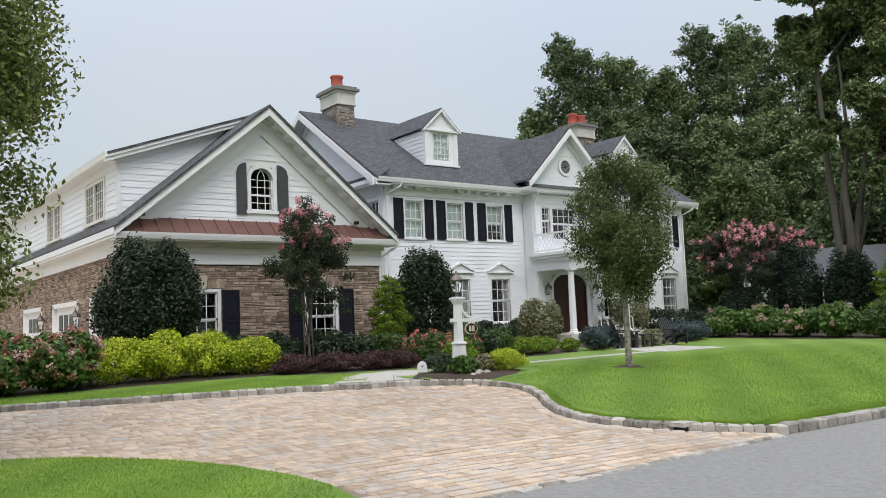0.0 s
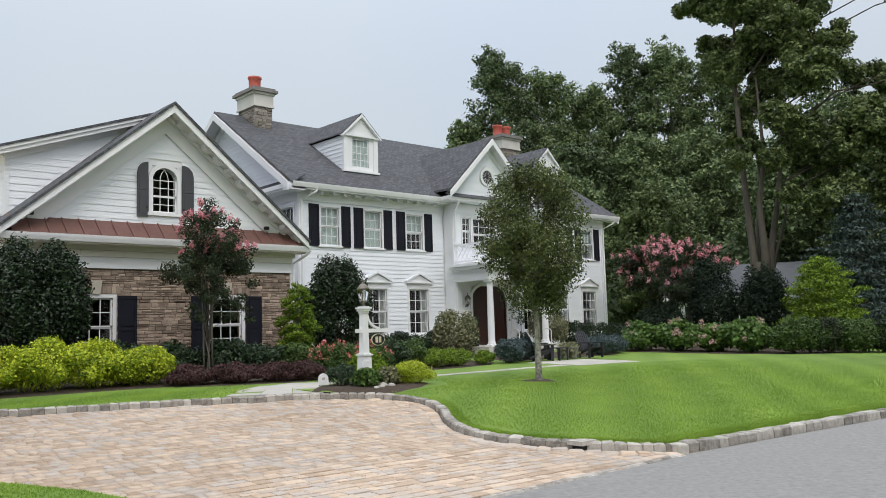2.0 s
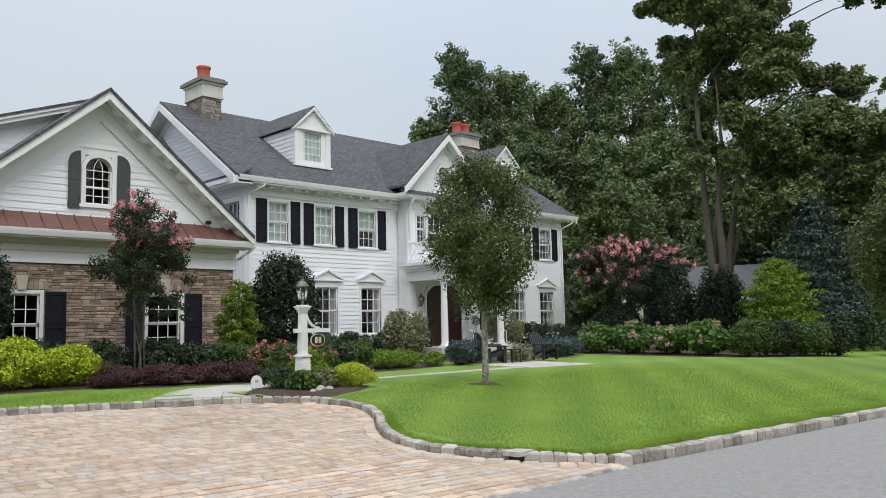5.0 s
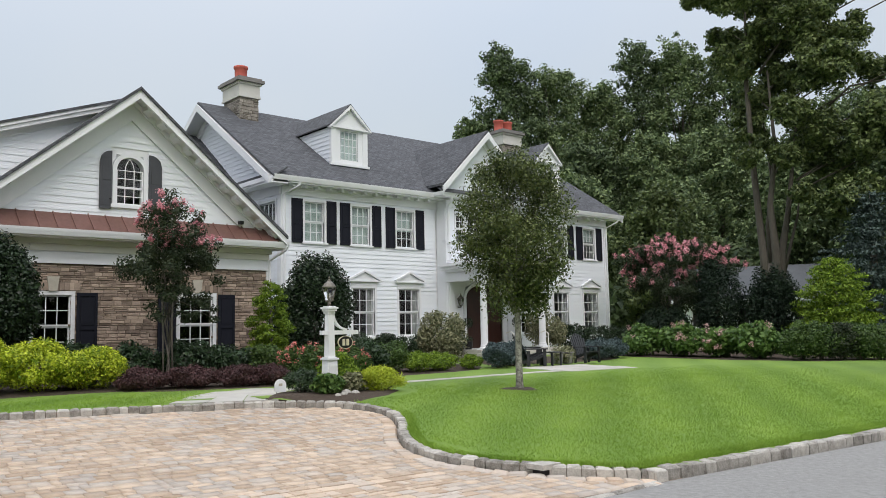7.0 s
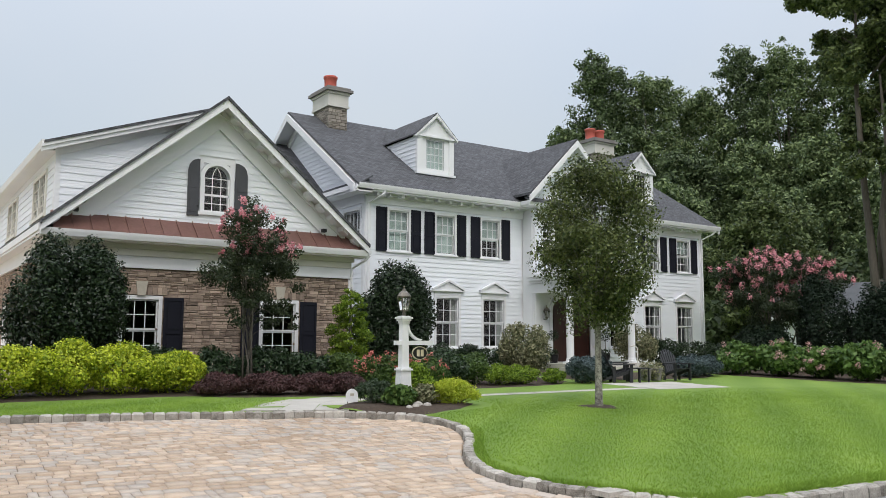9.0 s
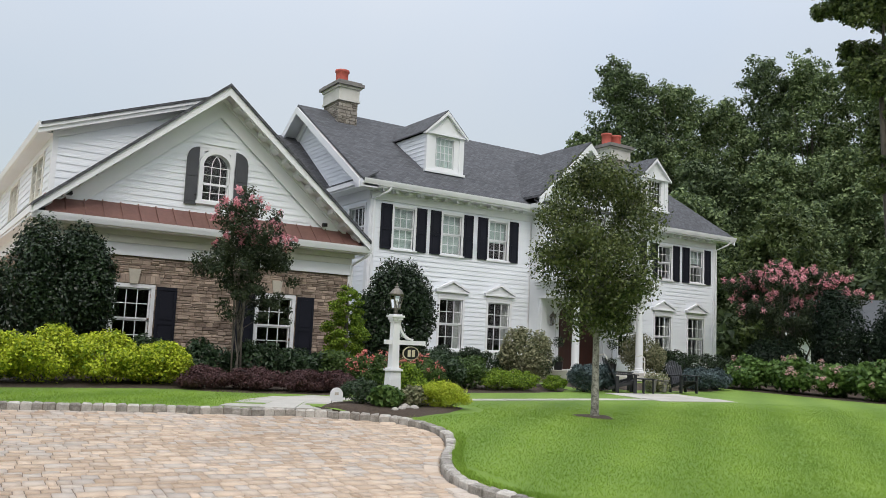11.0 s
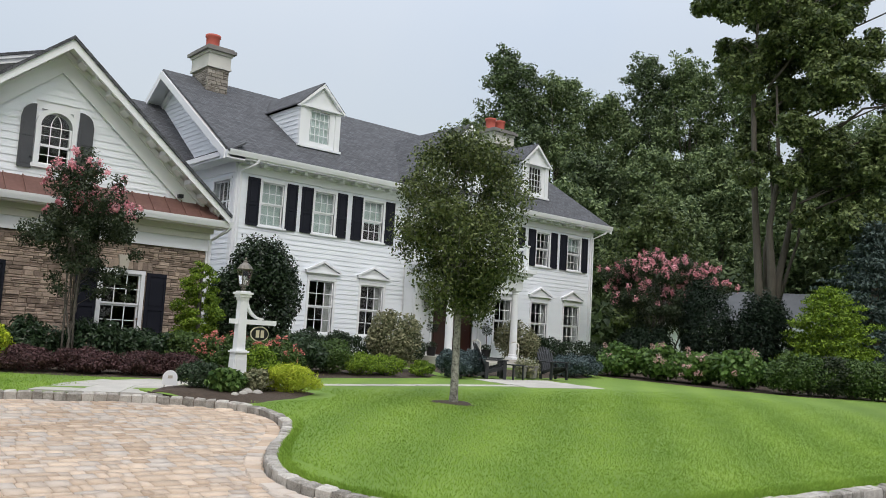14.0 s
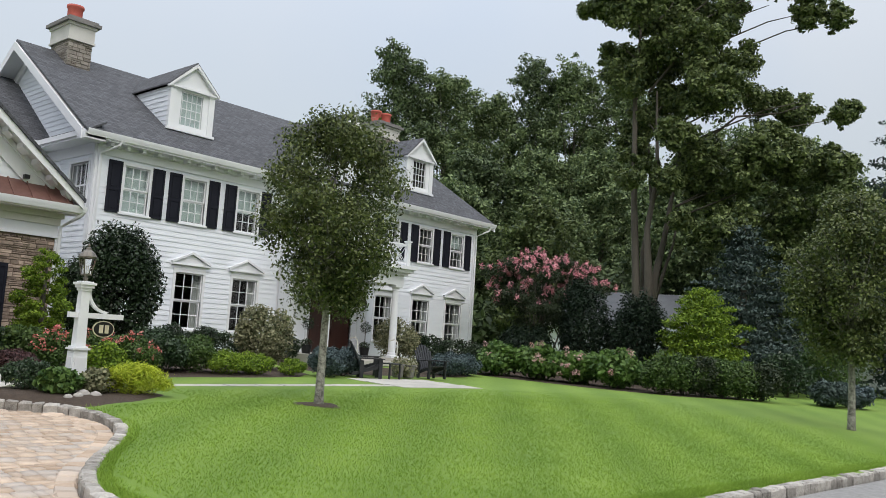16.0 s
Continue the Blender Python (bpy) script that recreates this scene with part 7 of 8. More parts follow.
# ---- trees on the lawns ----
def pear_blobs(x, y, zb, zt, r, n, seed):
    rr = random.Random(seed)
    out = []
    while len(out) < n:
        s = rr.random()
        z = zb + (zt - zb) * s
        wide = r * min(1.0, 0.40 + 1.55 * s) * math.sqrt(max(0.02, 1 - max(0.0, (s - 0.55) / 0.47) ** 2))
        a, q = rr.uniform(0, 2 * math.pi), rr.uniform(0.0, 1) ** 0.5
        k = r * rr.uniform(0.16, 0.27)
        out.append((x + math.cos(a) * wide * q * 0.86, y + math.sin(a) * wide * q * 0.86, z, k, k, k * 1.1))
    return out


tree("ornamental_tree", "young rounded ornamental tree on the front lawn", 4.22, 18.85, pear_blobs(4.22, 18.85, 1.65, 4.80, 1.40, 250, 150), M_PEAR, 0.07, 37000, (0.075, 1.5), M_BARKPALE, "lawn trees", 0.1, 0.55, 40, seed=151, twigs=3)
tree("ornamental_tree", "young ornamental tree at the lawn's road end", 18.05, 14.85, pear_blobs(18.05, 14.85, 1.5, 5.35, 1.65, 170, 152), M_PEAR, 0.10, 30000, (0.09, 1.8), M_BARKPALE, "lawn trees", 0.1, 0.55, 36, seed=153, twigs=3)
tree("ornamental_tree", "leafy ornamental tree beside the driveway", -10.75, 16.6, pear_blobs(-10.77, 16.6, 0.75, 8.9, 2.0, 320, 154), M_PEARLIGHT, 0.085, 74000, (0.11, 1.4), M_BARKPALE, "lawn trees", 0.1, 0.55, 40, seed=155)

ring = []
for rad in (0.05, 0.2, 0.34, 0.42):
    ring.append([(4.22 + rad * (1 + 0.18 * math.sin(3 * a)) * math.cos(a), 18.85 + rad * (1 + 0.18 * math.sin(3 * a)) * math.sin(a)) for a in np.linspace(0, 2 * math.pi, 25)])
ring = [[(px, py, float(lawn_z(px, py)) + (0.022, 0.024, 0.016, -0.004)[i]) for px, py in row] for i, row in enumerate(ring)]
tagged(new("planting_bed", sheet("tree_ring", ring, M_MULCH)), "small ring of bare dark soil round the tree foot", "bed", kind="structure")

# ---- woodland behind ----
def lobes_to_clumps(lobes, per, k, seed, flat=0.55):
    """Each bough end becomes a heap of smaller leaf clumps, fuller on its upper side."""
    r = random.Random(seed)
    out = []
    for x, y, z, s in lobes:
        out.append((x, y, z, s * 0.85, s * 0.85, s * 0.7))
        for _ in range(per):
            v = Vector((r.gauss(0, 1), r.gauss(0, 1), r.gauss(0.25, 0.9))).normalized() * r.uniform(0.55, 1.1)
            q = s * k * r.uniform(0.7, 1.35)
            out.append((x + v.x * s, y + v.y * s, z + v.z * s * 0.8, q, q, q * flat))
    return out


# the big maple: boughs given as (across, height, size), spread in depth
boughs = [(-1.0, 18.1, 2.0), (1.0, 18.6, 2.2), (2.8, 18.8, 1.9), (5.7, 19.0, 1.4), (7.2, 17.8, 1.1), (8.4, 17.3, 0.9), (-1.7, 16.5, 1.1), (0.1, 15.9, 1.8), (2.2, 16.1, 2.0), (4.2, 15.4, 1.6),
          (1.0, 13.7, 1.7), (3.0, 13.5, 1.9), (5.2, 13.8, 1.4), (7.2, 13.3, 1.4), (8.6, 12.4, 0.9), (2.2, 10.3, 1.9), (3.5, 8.9, 1.5), (1.2, 11.4, 1.1), (5.7, 11.0, 1.9), (7.4, 10.3, 1.8),
          (6.9, 8.1, 1.8), (8.6, 8.0, 1.6), (5.9, 6.4, 1.4), (0.0, 20.6, 2.2), (3.0, 21.2, 2.2), (5.6, 21.2, 1.5), (-2.2, 18.6, 1.5), (-1.3, 14.4, 1.3), (-0.9, 15.7, 1.4), (-0.7, 11.4, 1.1), (-0.9, 9.2, 0.8), (-0.3, 12.7, 1.2), (-0.2, 10.2, 0.8), (0.9, 9.2, 0.9), (1.6, 7.3, 0.8), (2.9, 6.6, 1.0), (4.6, 9.6, 1.5), (3.9, 7.0, 1.3), (5.2, 5.0, 1.4), (7.4, 5.4, 1.6), (8.9, 5.8, 1.4), (8.6, 10.0, 1.1)]
rm = random.Random(165)
lobes = []
for u, z, s in boughs:
    dep = rm.uniform(-2.2, 1.2) if z < 13 else rm.uniform(-1.6, 2.2)
    lobes.append((30.5 + 0.483 * u + 0.877 * dep, 27.2 - 0.877 * u + 0.483 * dep, z, s * (0.82 if u > 4 else 0.92)))
mp = tree("maple", "tall multi-stemmed maple rising over the border", 30.5, 27.2, lobes_to_clumps(lobes, 24, 0.30, 166, 0.75), M_MAPLE, 0.18, 215000, (0.42, 4.2), M_BARKFAR, "woodland trees", 0.1, 0.8, 0, seed=164, far=True, leader=False)
at = lambda u, z, dep=0.0: (30.5 + 0.483 * u + 0.877 * dep, 27.2 - 0.877 * u + 0.483 * dep, z)
for line, radii in (([(-0.25, 1.0, 0), (-0.40, 4.5, -0.1), (-0.62, 8.5, -0.1), (-0.75, 13.5, 0), (-0.6, 17.5, 0.3)], [0.34, 0.24, 0.19, 0.14, 0.07]),
                    ([(0.25, 1.0, 0.1), (0.5, 4.6, 0.2), (0.9, 6.6, 0.3), (1.25, 9.0, 0.4), (1.7, 12.5, 0.6)], [0.34, 0.24, 0.17, 0.12, 0.06]),
                    ([(0.05, 1.0, -0.2), (0.2, 4.4, -0.35), (0.05, 7.0, -0.5), (0.45, 9.6, -0.4), (0.3, 14.0, -0.2)], [0.34, 0.26, 0.18, 0.13, 0.06]),
                    ([(0.0, 3.0, 0.4), (-0.1, 6.0, 0.6), (0.25, 8.2, 0.6), (0.0, 11.5, 0.8)], [0.20, 0.14, 0.11, 0.06]),
                    ([(0.45, 3.2, 0.3), (0.95, 5.0, 0.3), (1.35, 6.4, 0.4), (1.6, 8.2, 0.6)], [0.15, 0.10, 0.07, 0.04]),
                    ([(-0.1, 14.0, 0), (1.8, 16.6, 0.1), (3.6, 17.8, 0.2), (5.6, 18.6, 0.4)], [0.09, 0.07, 0.05, 0.02]),
                    ([(2.0, 11.0, 0.5), (4.2, 12.9, 0.5), (6.2, 13.1, 0.6), (7.6, 13.6, 0.6)], [0.09, 0.07, 0.05, 0.02])):
    bm = bmesh.new()
    tube(bm, [at(*p) for p in line], [0.8 * q for q in radii], 8)
    part("stem", smooth(mesh_of("stem", bm, M_BARKFAR)), None, mp)


for u, z, s in [b for b in boughs if b[1] > 9.0]:
    us = -0.65 if u < -0.5 else 0.3 if u < 1.2 else min(1.7, 0.4 + 0.1 * z)
    zs = min(z - 0.3, max(6.5, z - 0.6 - 0.25 * abs(u - us)))
    bm = bmesh.new()
    tube(bm, [at(us, zs), at(us + (u - us) * 0.35, zs + (z - zs) * 0.5, 0.2), at(us + (u - us) * 0.7, z - 0.1, 0.3), at(u, z + 0.3, 0.3)], [0.045, 0.04, 0.03, 0.012], 6)
    part("bough", smooth(mesh_of("bough", bm, M_BARKFAR)), None, mp)


def wood_tree(x, y, h, r, material, seed, n=44000, leaf=0.27, low=0.08, per=14):
    """A woodland tree: boughs heaped from low down to an uneven top."""
    rr = random.Random(seed)
    lb = []
    for i in range(44):
        s = (i + rr.random()) / 44
        z = h * (low + (1 - low) * s)
        wide = r * (0.75 + 0.25 * math.sin(3 * s)) * math.sqrt(max(0.05, 1 - max(0.0, (s - 0.45) / 0.58) ** 2))
        a, q = i * 2.399 + rr.uniform(-0.4, 0.4), rr.uniform(0.4, 0.8)
        k = r * rr.uniform(0.30, 0.46)
        lb.append((x + math.cos(a) * wide * q, y + math.sin(a) * wide * q, z - k * 0.5, k))
    return tree("woodland_tree", "tall broadleaf woodland tree, behind the garden or added unseen across the road", x, y, lobes_to_clumps(lb, per, 0.34, seed, 0.8), material, leaf, n, (0.32, h * 0.3), M_BARKFAR, "woodland trees", 0.1, 0.8, 9, seed=seed, twigs=0, far=True)


for i, (x_, y_, h_, r_) in enumerate(((37.3, 61.3, 21.0, 3.6), (40.2, 59.2, 28.6, 5.2), (44.8, 57.0, 27.0, 4.8), (50.0, 55.2, 25.6, 4.8), (54.4, 53.3, 30.6, 4.6), (56.2, 49.5, 30.2, 5.0), (60.0, 46.0, 28.0, 5.0),
                                   (42.0, 50.0, 17.0, 4.2), (46.5, 46.0, 17.5, 4.2), (50.5, 42.0, 17.5, 4.4), (53.0, 34.5, 17.0, 4.8), (55.0, 27.5, 16.5, 4.8), (54.0, 20.5, 13.0, 4.4), (35.0, 54.0, 14.0, 4.0),
                                   (64.0, 36.0, 22.0, 5.5), (64.0, 24.0, 15.5, 5.2))):
    wood_tree(x_, y_, h_, r_, (M_WOOD, M_WOOD2)[i % 3 == 1], 170 + i)
wood_tree(34.6, 36.8, 10.0, 3.0, M_MAPLE, 190, 24000, 0.24, 0.06)
wood_tree(41.2, 40.0, 11.6, 3.2, M_WOOD, 191, 30000, 0.26, 0.06)
wood_tree(42.0, 31.0, 12.5, 3.8, M_WOOD, 192, 26000, 0.28, 0.25)
wood_tree(41.0, 24.5, 12.5, 3.8, M_WOOD, 193, 26000, 0.28, 0.25)
wood_tree(33.0, 43.0, 11.5, 3.6, M_WOOD, 194, 26000, 0.28, 0.06)
wood_tree(28.5, 47.0, 10.5, 3.6, M_WOOD2, 195, 22000, 0.28, 0.06)
conifer("pine", "tall drooping pine at the wood's edge", 40.5, 18.0, 17.5, 3.4, M_SPRUCE, 0.30, 20000, "", 190, 0.35, 0.3, 8, 0.5)
under_b = clumps(40, 30, 46, 1.5, 7.0, 9.0, 2.0, 1.8, 198, 0.9, 0.2) + clumps(24, 28, 40, 1.0, 4.0, 2.5, 1.2, 1.2, 199, 0.9, 0.2) + clumps(60, 50, 36, 3.0, 14.0, 20.0, 2.6, 2.4, 196, 0.9, 0.2) + clumps(30, 40, 60, 3.0, 12, 8, 3.0, 2.6, 197, 0.9, 0.2)
pts, d = in_blobs(60000, [b for b in under_b if b[0] > 24.5 and not (b[0] < 45 and b[1] < 37)], 0.2)
k = pts[:, 2] > -0.3
tagged(new("undergrowth", far_leaves("undergrowth", np.stack(site(*pts[k].T), -1), d[k], 0.5, M_WOOD2, 0.8)), "dense dark undergrowth of the woodland edge", "undergrowth", kind="stuff")


# unseen row across the road, added to darken pane reflections and front light
for i in range(11):
    wood_tree(-62 + i * 12.0, -16.0 - 5 * (i % 2), 15.0 + 2.5 * (i % 3), 5.5, M_WOOD2, 210 + i, 5000, 0.9, 0.08, 4)

# ---- neighbouring house ----
nb = thing("neighbour_house", (35.4, 29.6, -0.3), "low white neighbouring house with a pale grey roof", "house")
nb.rotation_euler = (0, 0, radians(-62))


def nb_part(name, bm, material, label="", parent=None):
    ob = new(name, mesh_of(name, bm, material))
    ob.parent = parent or nb
    return tagged(ob, label)


nb_part("wall", boxes((-5.5, 14.0, 0.0, 6.0, 0, 2.7)), M_SIDING)
nb_part("roof", prisms(([(-0.5, 2.6), (3.0, 4.7), (6.5, 2.6), (6.5, 2.5), (3.0, 4.58), (-0.5, 2.5)], "x", -6.0, 14.5)), M_GREYROOF, "pale grey shingle roof")
nb_part("fascia", boxes((-6.0, 14.5, -0.56, -0.5, 2.42, 2.62)), M_TRIM)
for wx in (-4.2, -1.6, 1.4, 4.2, 7.0, 9.8, 12.4):
    w_ob = nb_part("window", boxes((wx - 0.65, wx + 0.65, -0.05, 0.02, 0.95, 2.15)), M_TRIM)
    nb_part("pane", boxes((wx - 0.55, wx - 0.03, -0.065, -0.05, 1.05, 2.05), (wx + 0.03, wx + 0.55, -0.065, -0.05, 1.05, 2.05)), M_SIGN, "", w_ob)

# ---- turf ----
def turf(name, n, x0, x1, y0, y1, inside, tall, seed):
    g = np.random.default_rng(seed)
    x, y = g.uniform(x0, x1, n), y0 + (y1 - y0) * g.uniform(0, 1, n) ** 1.3
    k = inside(x, y) & (g.uniform(0, 1, n) < np.clip((x1 - x) / (0.35 * (x1 - x0)), 0, 1)) & (g.uniform(0, 1, n) < np.clip((y1 - y) / (0.3 * (y1 - y0)), 0, 1))
    x, y = x[k], y[k]
    m = len(x)
    x, y, z = site(x, y, lawn_z(x, y))
    h = tall * g.uniform(0.5, 1.2, m)
    a = g.uniform(0, 2 * math.pi, m)
    w = 0.0055 * g.uniform(0.7, 1.4, m)
    lx, ly = g.normal(0, 0.75, m) * h, g.normal(0, 0.75, m) * h
    v = np.empty((m, 3, 3))
    v[:, 0] = np.stack([x - np.cos(a) * w, y - np.sin(a) * w, z - 0.005], -1)
    v[:, 1] = np.stack([x + np.cos(a) * w, y + np.sin(a) * w, z - 0.005], -1)
    v[:, 2] = np.stack([x + lx, y + ly, z + h], -1)
    me = bulk_mesh(name, v.reshape(-1, 3), np.arange(3 * m).reshape(m, 3), M_BLADE)
    tagged(new(name, me), "short green grass blades of the mown lawn", "grass", kind="stuff")


beds = lambda x, y: (((x - 0.95) / 1.55) ** 2 + ((y - 20.55) / 1.25) ** 2 > 1) & ~((x < 0.6) & (y > 19.85)) & ((x - 4.22) ** 2 + (y - 18.85) ** 2 > 0.13) & ~((x < 9.4) & (y > 21.95))
turf("grass", 330000, -1.7, 17.0, 12.55, 22.0, lambda x, y: (x > kerb_in(np.minimum(y, 20.4), 0.15)) & beds(x, y), 0.024, 1)
turf("grass", 60000, -11.0, -6.6, 12.0, 17.3, lambda x, y: x < isle_x(y) - 0.02, 0.03, 2)
turf("grass", 50000, -9.0, -0.6, 20.5, 24.2, lambda x, y: (y > back_y(x) + 0.14) & (x < -2.85 + 1.3 * (y - 20.9)), 0.03, 3)
# longer tufts along the kerb
turf("grass", 26000, -1.6, 13.0, 12.58, 12.85, lambda x, y: x > kerb_x(y) + 0.1, 0.05, 4)
turf("grass", 90000, -1.7, 0.6, 12.7, 20.3, lambda x, y: (x > kerb_in(y, 0.15)) & (x < kerb_in(y, 0.30)) & (y < 19.5), 0.045, 5)

# ---- stonework, kerbs and paving ----
stones_on(g_front, lambda u, o, z: (u, GY - o, z), GX0, GX1, -0.2, 2.90, [(a - 0.1, b + 0.1, WZ[0] - 0.1, WZ[1] + 0.33) for a, b in (W1, W2)], M_STONE, M_STONE_I, (-2.7, 2.95), 11)
stones_on(g_side, lambda u, o, z: (GX0 - o, u, z), 29.0, 52.0, -0.2, 3.2, [(a, b, -0.3, 2.1) for a, b in doors], M_STONE, M_STONE_I, (0, 0), 12)


def kerb_run(name, line, top, low, label, wide=0.16, step=(0.14, 0.23), jut=0.01, piece="kerb_stone", material=None):
    """Split granite blocks set along a line, each a little askew."""
    r = random.Random(len(line) * 7 + int(wide * 100))
    k = thing(name, (*line[0], low(*line[0])), label, "kerb", kind="structure")
    d = [0.0]
    for a, b in zip(line, line[1:]):
        d.append(d[-1] + math.dist(a, b))
    xs, ys = [p[0] for p in line], [p[1] for p in line]
    bed = bmesh.new()
    last = None
    for i, (a, b) in enumerate(zip(line, line[1:] + line[-1:])):
        if i < len(line) - 1:
            tv = Vector((b[0] - a[0], b[1] - a[1], 0)).normalized()
            nv = Vector((-tv.y, tv.x, 0))
        p0, p1 = Vector((*a, 0)) + nv * 0.026, Vector((*a, 0)) + nv * (wide - 0.026)
        z1, z0 = top(*a) - 0.028, low(*a) - 0.06
        row = [bed.verts.new((*p0.xy, z0)), bed.verts.new((*p0.xy, z1)), bed.verts.new((*p1.xy, z1)), bed.verts.new((*p1.xy, z0))]
        if last:
            for u in range(3):
                bed.faces.new((last[u], last[u + 1], row[u + 1], row[u]))
        last = row
    part("mortar_bed", bed, M_MORTAR, k, laid=True)
    s = 0.0
    while s < d[-1] - 0.1:
        w = r.uniform(*step)
        e = min(s + w, d[-1])
        p, q = (np.interp(s + 0.006, d, xs), np.interp(s + 0.006, d, ys)), (np.interp(e - 0.006, d, xs), np.interp(e - 0.006, d, ys))
        t = Vector((q[0] - p[0], q[1] - p[1], 0)).normalized()
        nrm = Vector((-t.y, t.x, 0))
        ins = r.uniform(-jut, jut)
        zt, zb = top(p[0], p[1]) + r.uniform(-0.008, 0.006), low(p[0], p[1]) - 0.08
        c = 0.022
        bm = bmesh.new()
        ring = []
        for z, g in ((zb, 0.0), (zt - c, 0.0), (zt, c)):
            j = lambda: r.uniform(-0.009, 0.009)
            A, B = Vector((*p, 0)) + t * g, Vector((*q, 0)) - t * g
            A, B, ia, ib = A + t * j() * 0.4, B + t * j() * 0.4, ins + j(), ins + j()
            ring.append([bm.verts.new((*(A + nrm * (ia + g)).xy, z + j())), bm.verts.new((*(B + nrm * (ib + g)).xy, z + j())), bm.verts.new((*(B + nrm * (ins + wide - g)).xy, z + j())), bm.verts.new((*(A + nrm * (ins + wide - g)).xy, z + j()))])
        fs = []
        for a, b in zip(ring, ring[1:]):
            for i in range(4):
                fs.append(bm.faces.new((a[i], a[(i + 1) % 4], b[(i + 1) % 4], b[i])))
        fs.append(bm.faces.new(ring[-1]))
        bmesh.ops.recalc_face_normals(bm, faces=fs)
        part(piece, bm, material or M_KERB, k, laid=True)
        s = e
    return k


def dense(xs, ys, n):
    """Points along a smooth curve through the given ones."""
    P = [Vector((a, b)) for a, b in zip(xs, ys)]
    out = []
    for i in range(len(P) - 1):
        p0, p1, p2, p3 = P[max(i - 1, 0)], P[i], P[i + 1], P[min(i + 2, len(P) - 1)]
        for k in range(n):
            t = k / n
            v = 0.5 * (2 * p1 + (p2 - p0) * t + (2 * p0 - 5 * p1 + 4 * p2 - p3) * t * t + (3 * p1 - 3 * p2 + p3 - p0) * t ** 3)
            out.append((v.x, v.y))
    out.append(tuple(P[-1]))
    return out


kx, ky = KERB_X + BACK_X[::-1][1:-1] + [-20.0], KERB_Y + BACK_Y[::-1][1:-1] + [23.1]
drain_y = 12.75
top_lawn = lambda x, y: drive_z(x, y) + 0.115
kerb_run("driveway_kerb", dense(kx, ky, 8)[::-1], top_lawn, drive_z, "rough grey granite block kerb round the lawn")
kerb_run("road_kerb", [(0.0, 12.40), (60.0, 12.40)], lambda x, y: -0.290, lambda x, y: -0.43, "rough granite block kerb along the road", 0.17, (0.22, 0.30))
kerb_run("island_kerb", dense(ISLE_X, ISLE_Y, 6), lambda x, y: drive_z(x, y) + 0.02, lambda x, y: drive_z(x, y) - 0.05, "low pale granite edging of the side lawn", 0.12, (0.2, 0.3))
kerb_run("apron_edging", [(-7.1, 11.80), (0.0, 12.30)], lambda x, y: -0.412, lambda x, y: -0.46, "flush pale granite edging of the driveway mouth", 0.11, (0.3, 0.6), 0.006)
dr = thing("drain", (-0.78, 13.42, -0.4), "small kerb drain inlet of grey granite", "drain")
part("inlet", boxes((-0.93, -0.72, 13.30, 13.50, -0.41, -0.345)), M_BLACK, dr)
part("capstone", boxes((-0.97, -0.66, 13.27, 13.55, -0.345, -0.285)), M_KERB, dr)

edge = dense(KERB_X[:14], KERB_Y[:14], 8)[::-1]
shift = []
for a, b in zip(edge, edge[1:]):
    tv = Vector((b[0] - a[0], b[1] - a[1])).normalized()
    shift.append((a[0] + tv.y * 0.235, a[1] - tv.x * 0.235))
kerb_run("border_course", shift, lambda x, y: drive_z(x, y) + 0.016, lambda x, y: drive_z(x, y), "single border course of tan pavers along the kerb", 0.215, (0.2, 0.26), 0.002, "paver", M_PAVER)

r_pav = random.Random(5)
rest_v, rest_q, made = [], [], 0
pave_mesh = {}


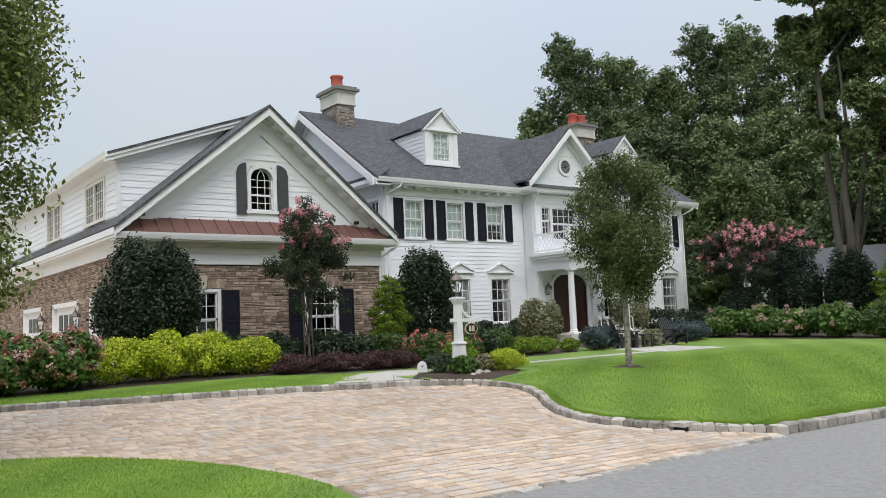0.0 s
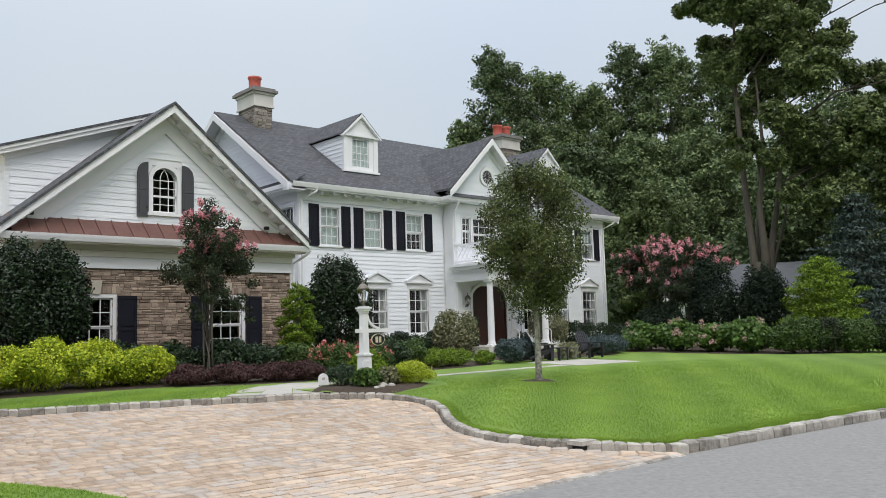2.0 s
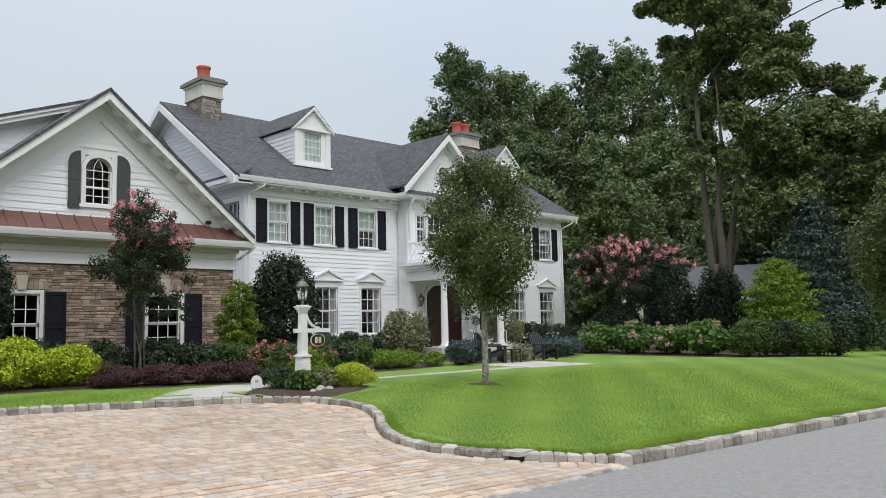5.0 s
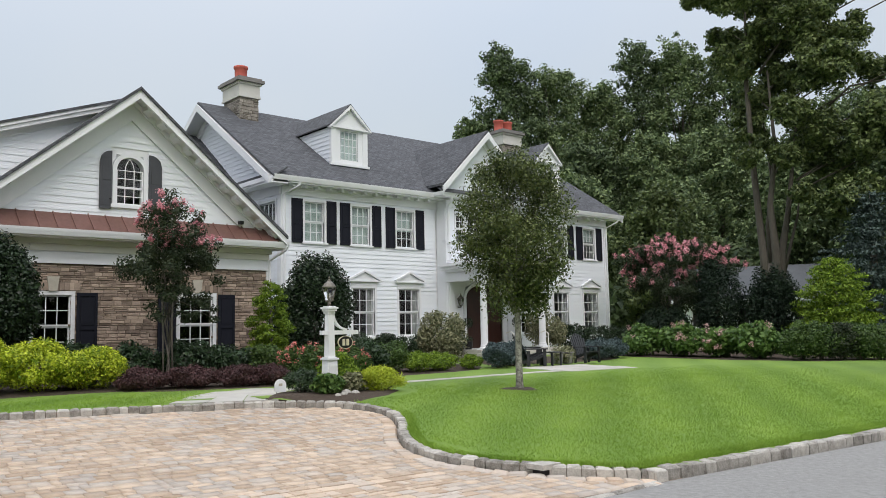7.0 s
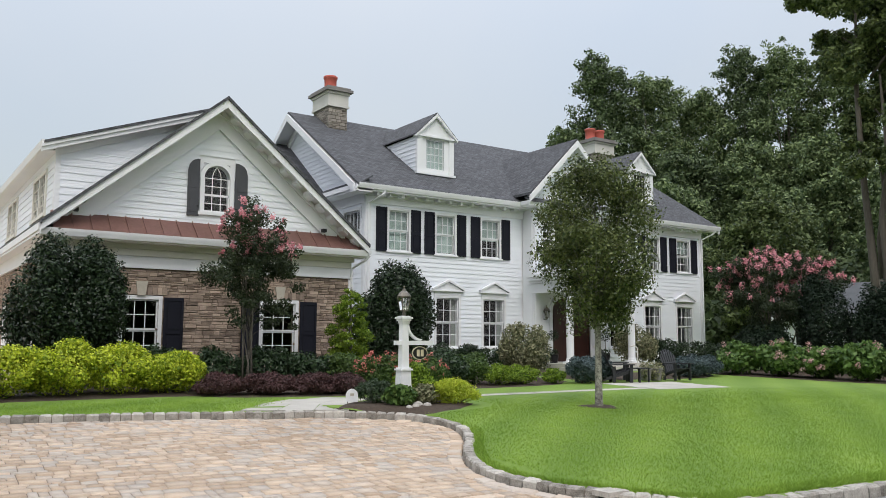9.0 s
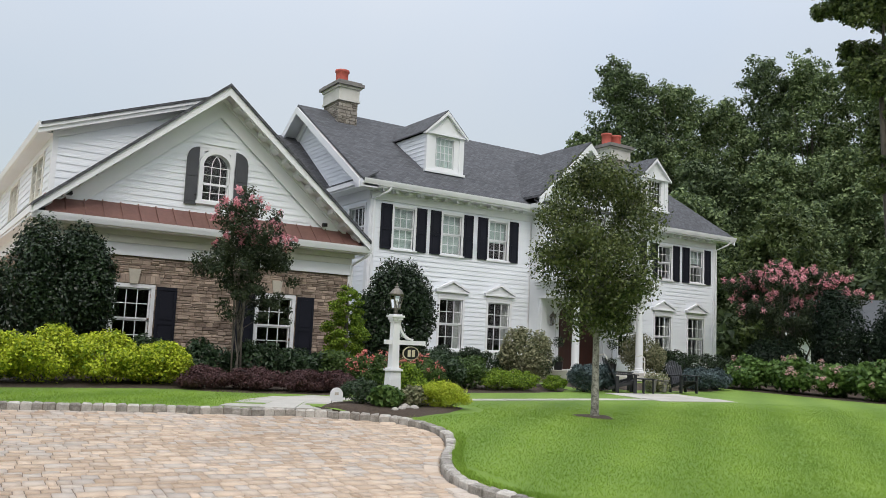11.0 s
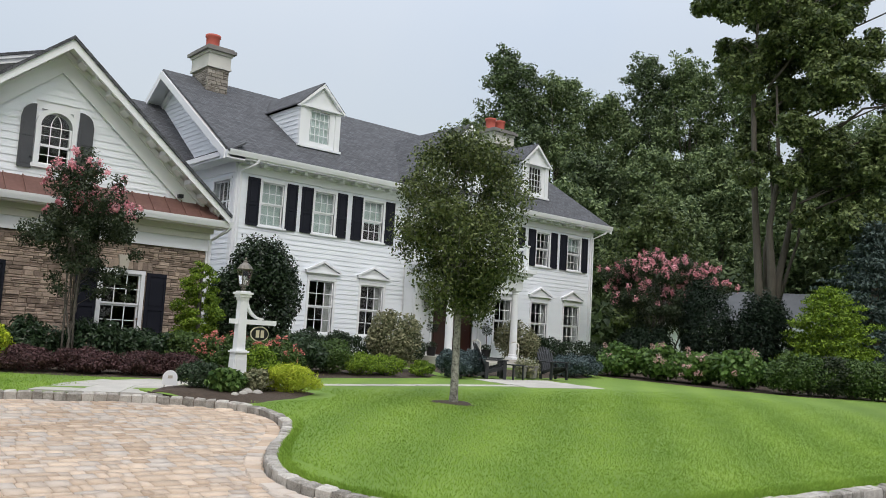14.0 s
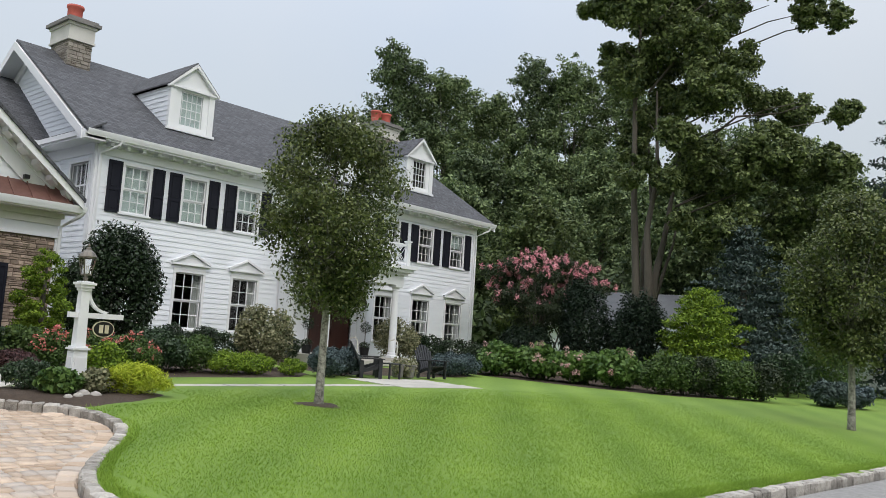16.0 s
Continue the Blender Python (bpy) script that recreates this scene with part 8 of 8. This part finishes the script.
def paver_mesh(w, d):
    key = (round(w, 2), round(d, 2))
    if key not in pave_mesh:
        bm = bmesh.new()
        g, c = 0.004, 0.006
        lo = [bm.verts.new(p) for p in ((g, g, -0.05), (w - g, g, -0.05), (w - g, d - g, -0.05), (g, d - g, -0.05))]
        md = [bm.verts.new(p) for p in ((g, g, -c), (w - g, g, -c), (w - g, d - g, -c), (g, d - g, -c))]
        hi = [bm.verts.new(p) for p in ((g + c, g + c, 0), (w - g - c, g + c, 0), (w - g - c, d - g - c, 0), (g + c, d - g - c, 0))]
        for a, b in ((lo, md), (md, hi)):
            for i in range(4):
                bm.faces.new((a[i], a[(i + 1) % 4], b[(i + 1) % 4], b[i]))
        bm.faces.new(hi)
        o = Vector(site(-4, 14, 0))
        for q in bm.verts:
            q.co = Vector((*(Vector(site(-4 + q.co.x, 14 + q.co.y, 0)) - o).xy, q.co.z))
        pave_mesh[key] = mesh_of("paver", bm, M_PAVER)
    return pave_mesh[key]


y = 11.97
while y < 23.0:
    depth = r_pav.choice((0.11, 0.15, 0.15, 0.19, 0.225))
    x = -20.0 - r_pav.uniform(0, 0.3)
    while x < 0.5:
        w = r_pav.choice((0.11, 0.15, 0.19, 0.225, 0.225, 0.30))
        xm, ym = x + w / 2, y + depth / 2
        inside = xm < kerb_in(min(ym, 20.4), -0.10) if ym < 20.2 else ym < back_y(xm) - 0.02
        if y < mouth_y(xm) - 0.06 or ym < 17.4 and xm < isle_x(ym) + 0.08:
            inside = False
        if inside:
            z = float(drive_z(xm, ym)) + r_pav.uniform(-0.004, 0.004)
            if 11.9 < y < 15.6 and -6.2 < x < -2.2 and made < 300:
                pv = part("paver", paver_mesh(w, depth), None, driveway)
                pv.location = site(x, y, z)
                pv.rotation_euler = (r_pav.uniform(-0.008, 0.008), r_pav.uniform(-0.008, 0.008), 0)
                made += 1
            else:
                g, c, i = 0.004, 0.006, len(rest_v)
                t1, t2 = r_pav.uniform(-0.004, 0.004), r_pav.uniform(-0.004, 0.004)
                rest_v += [(x + g, y + g, z - 0.05), (x + w - g, y + g, z - 0.05), (x + w - g, y + depth - g, z - 0.05), (x + g, y + depth - g, z - 0.05),
                           (x + g + c, y + g + c, z + t1), (x + w - g - c, y + g + c, z + t2), (x + w - g - c, y + depth - g - c, z - t1), (x + g + c, y + depth - g - c, z - t2)]
                rest_q += [(i + 4, i + 5, i + 6, i + 7)] + [(i + k, i + (k + 1) % 4, i + 4 + (k + 1) % 4, i + 4 + k) for k in range(4)]
        x += w
    y += depth
part("paving", bulk_mesh("paving", np.array(rest_v), np.array(rest_q), M_PAVER_I), None, driveway, kind="stuff", laid=True)
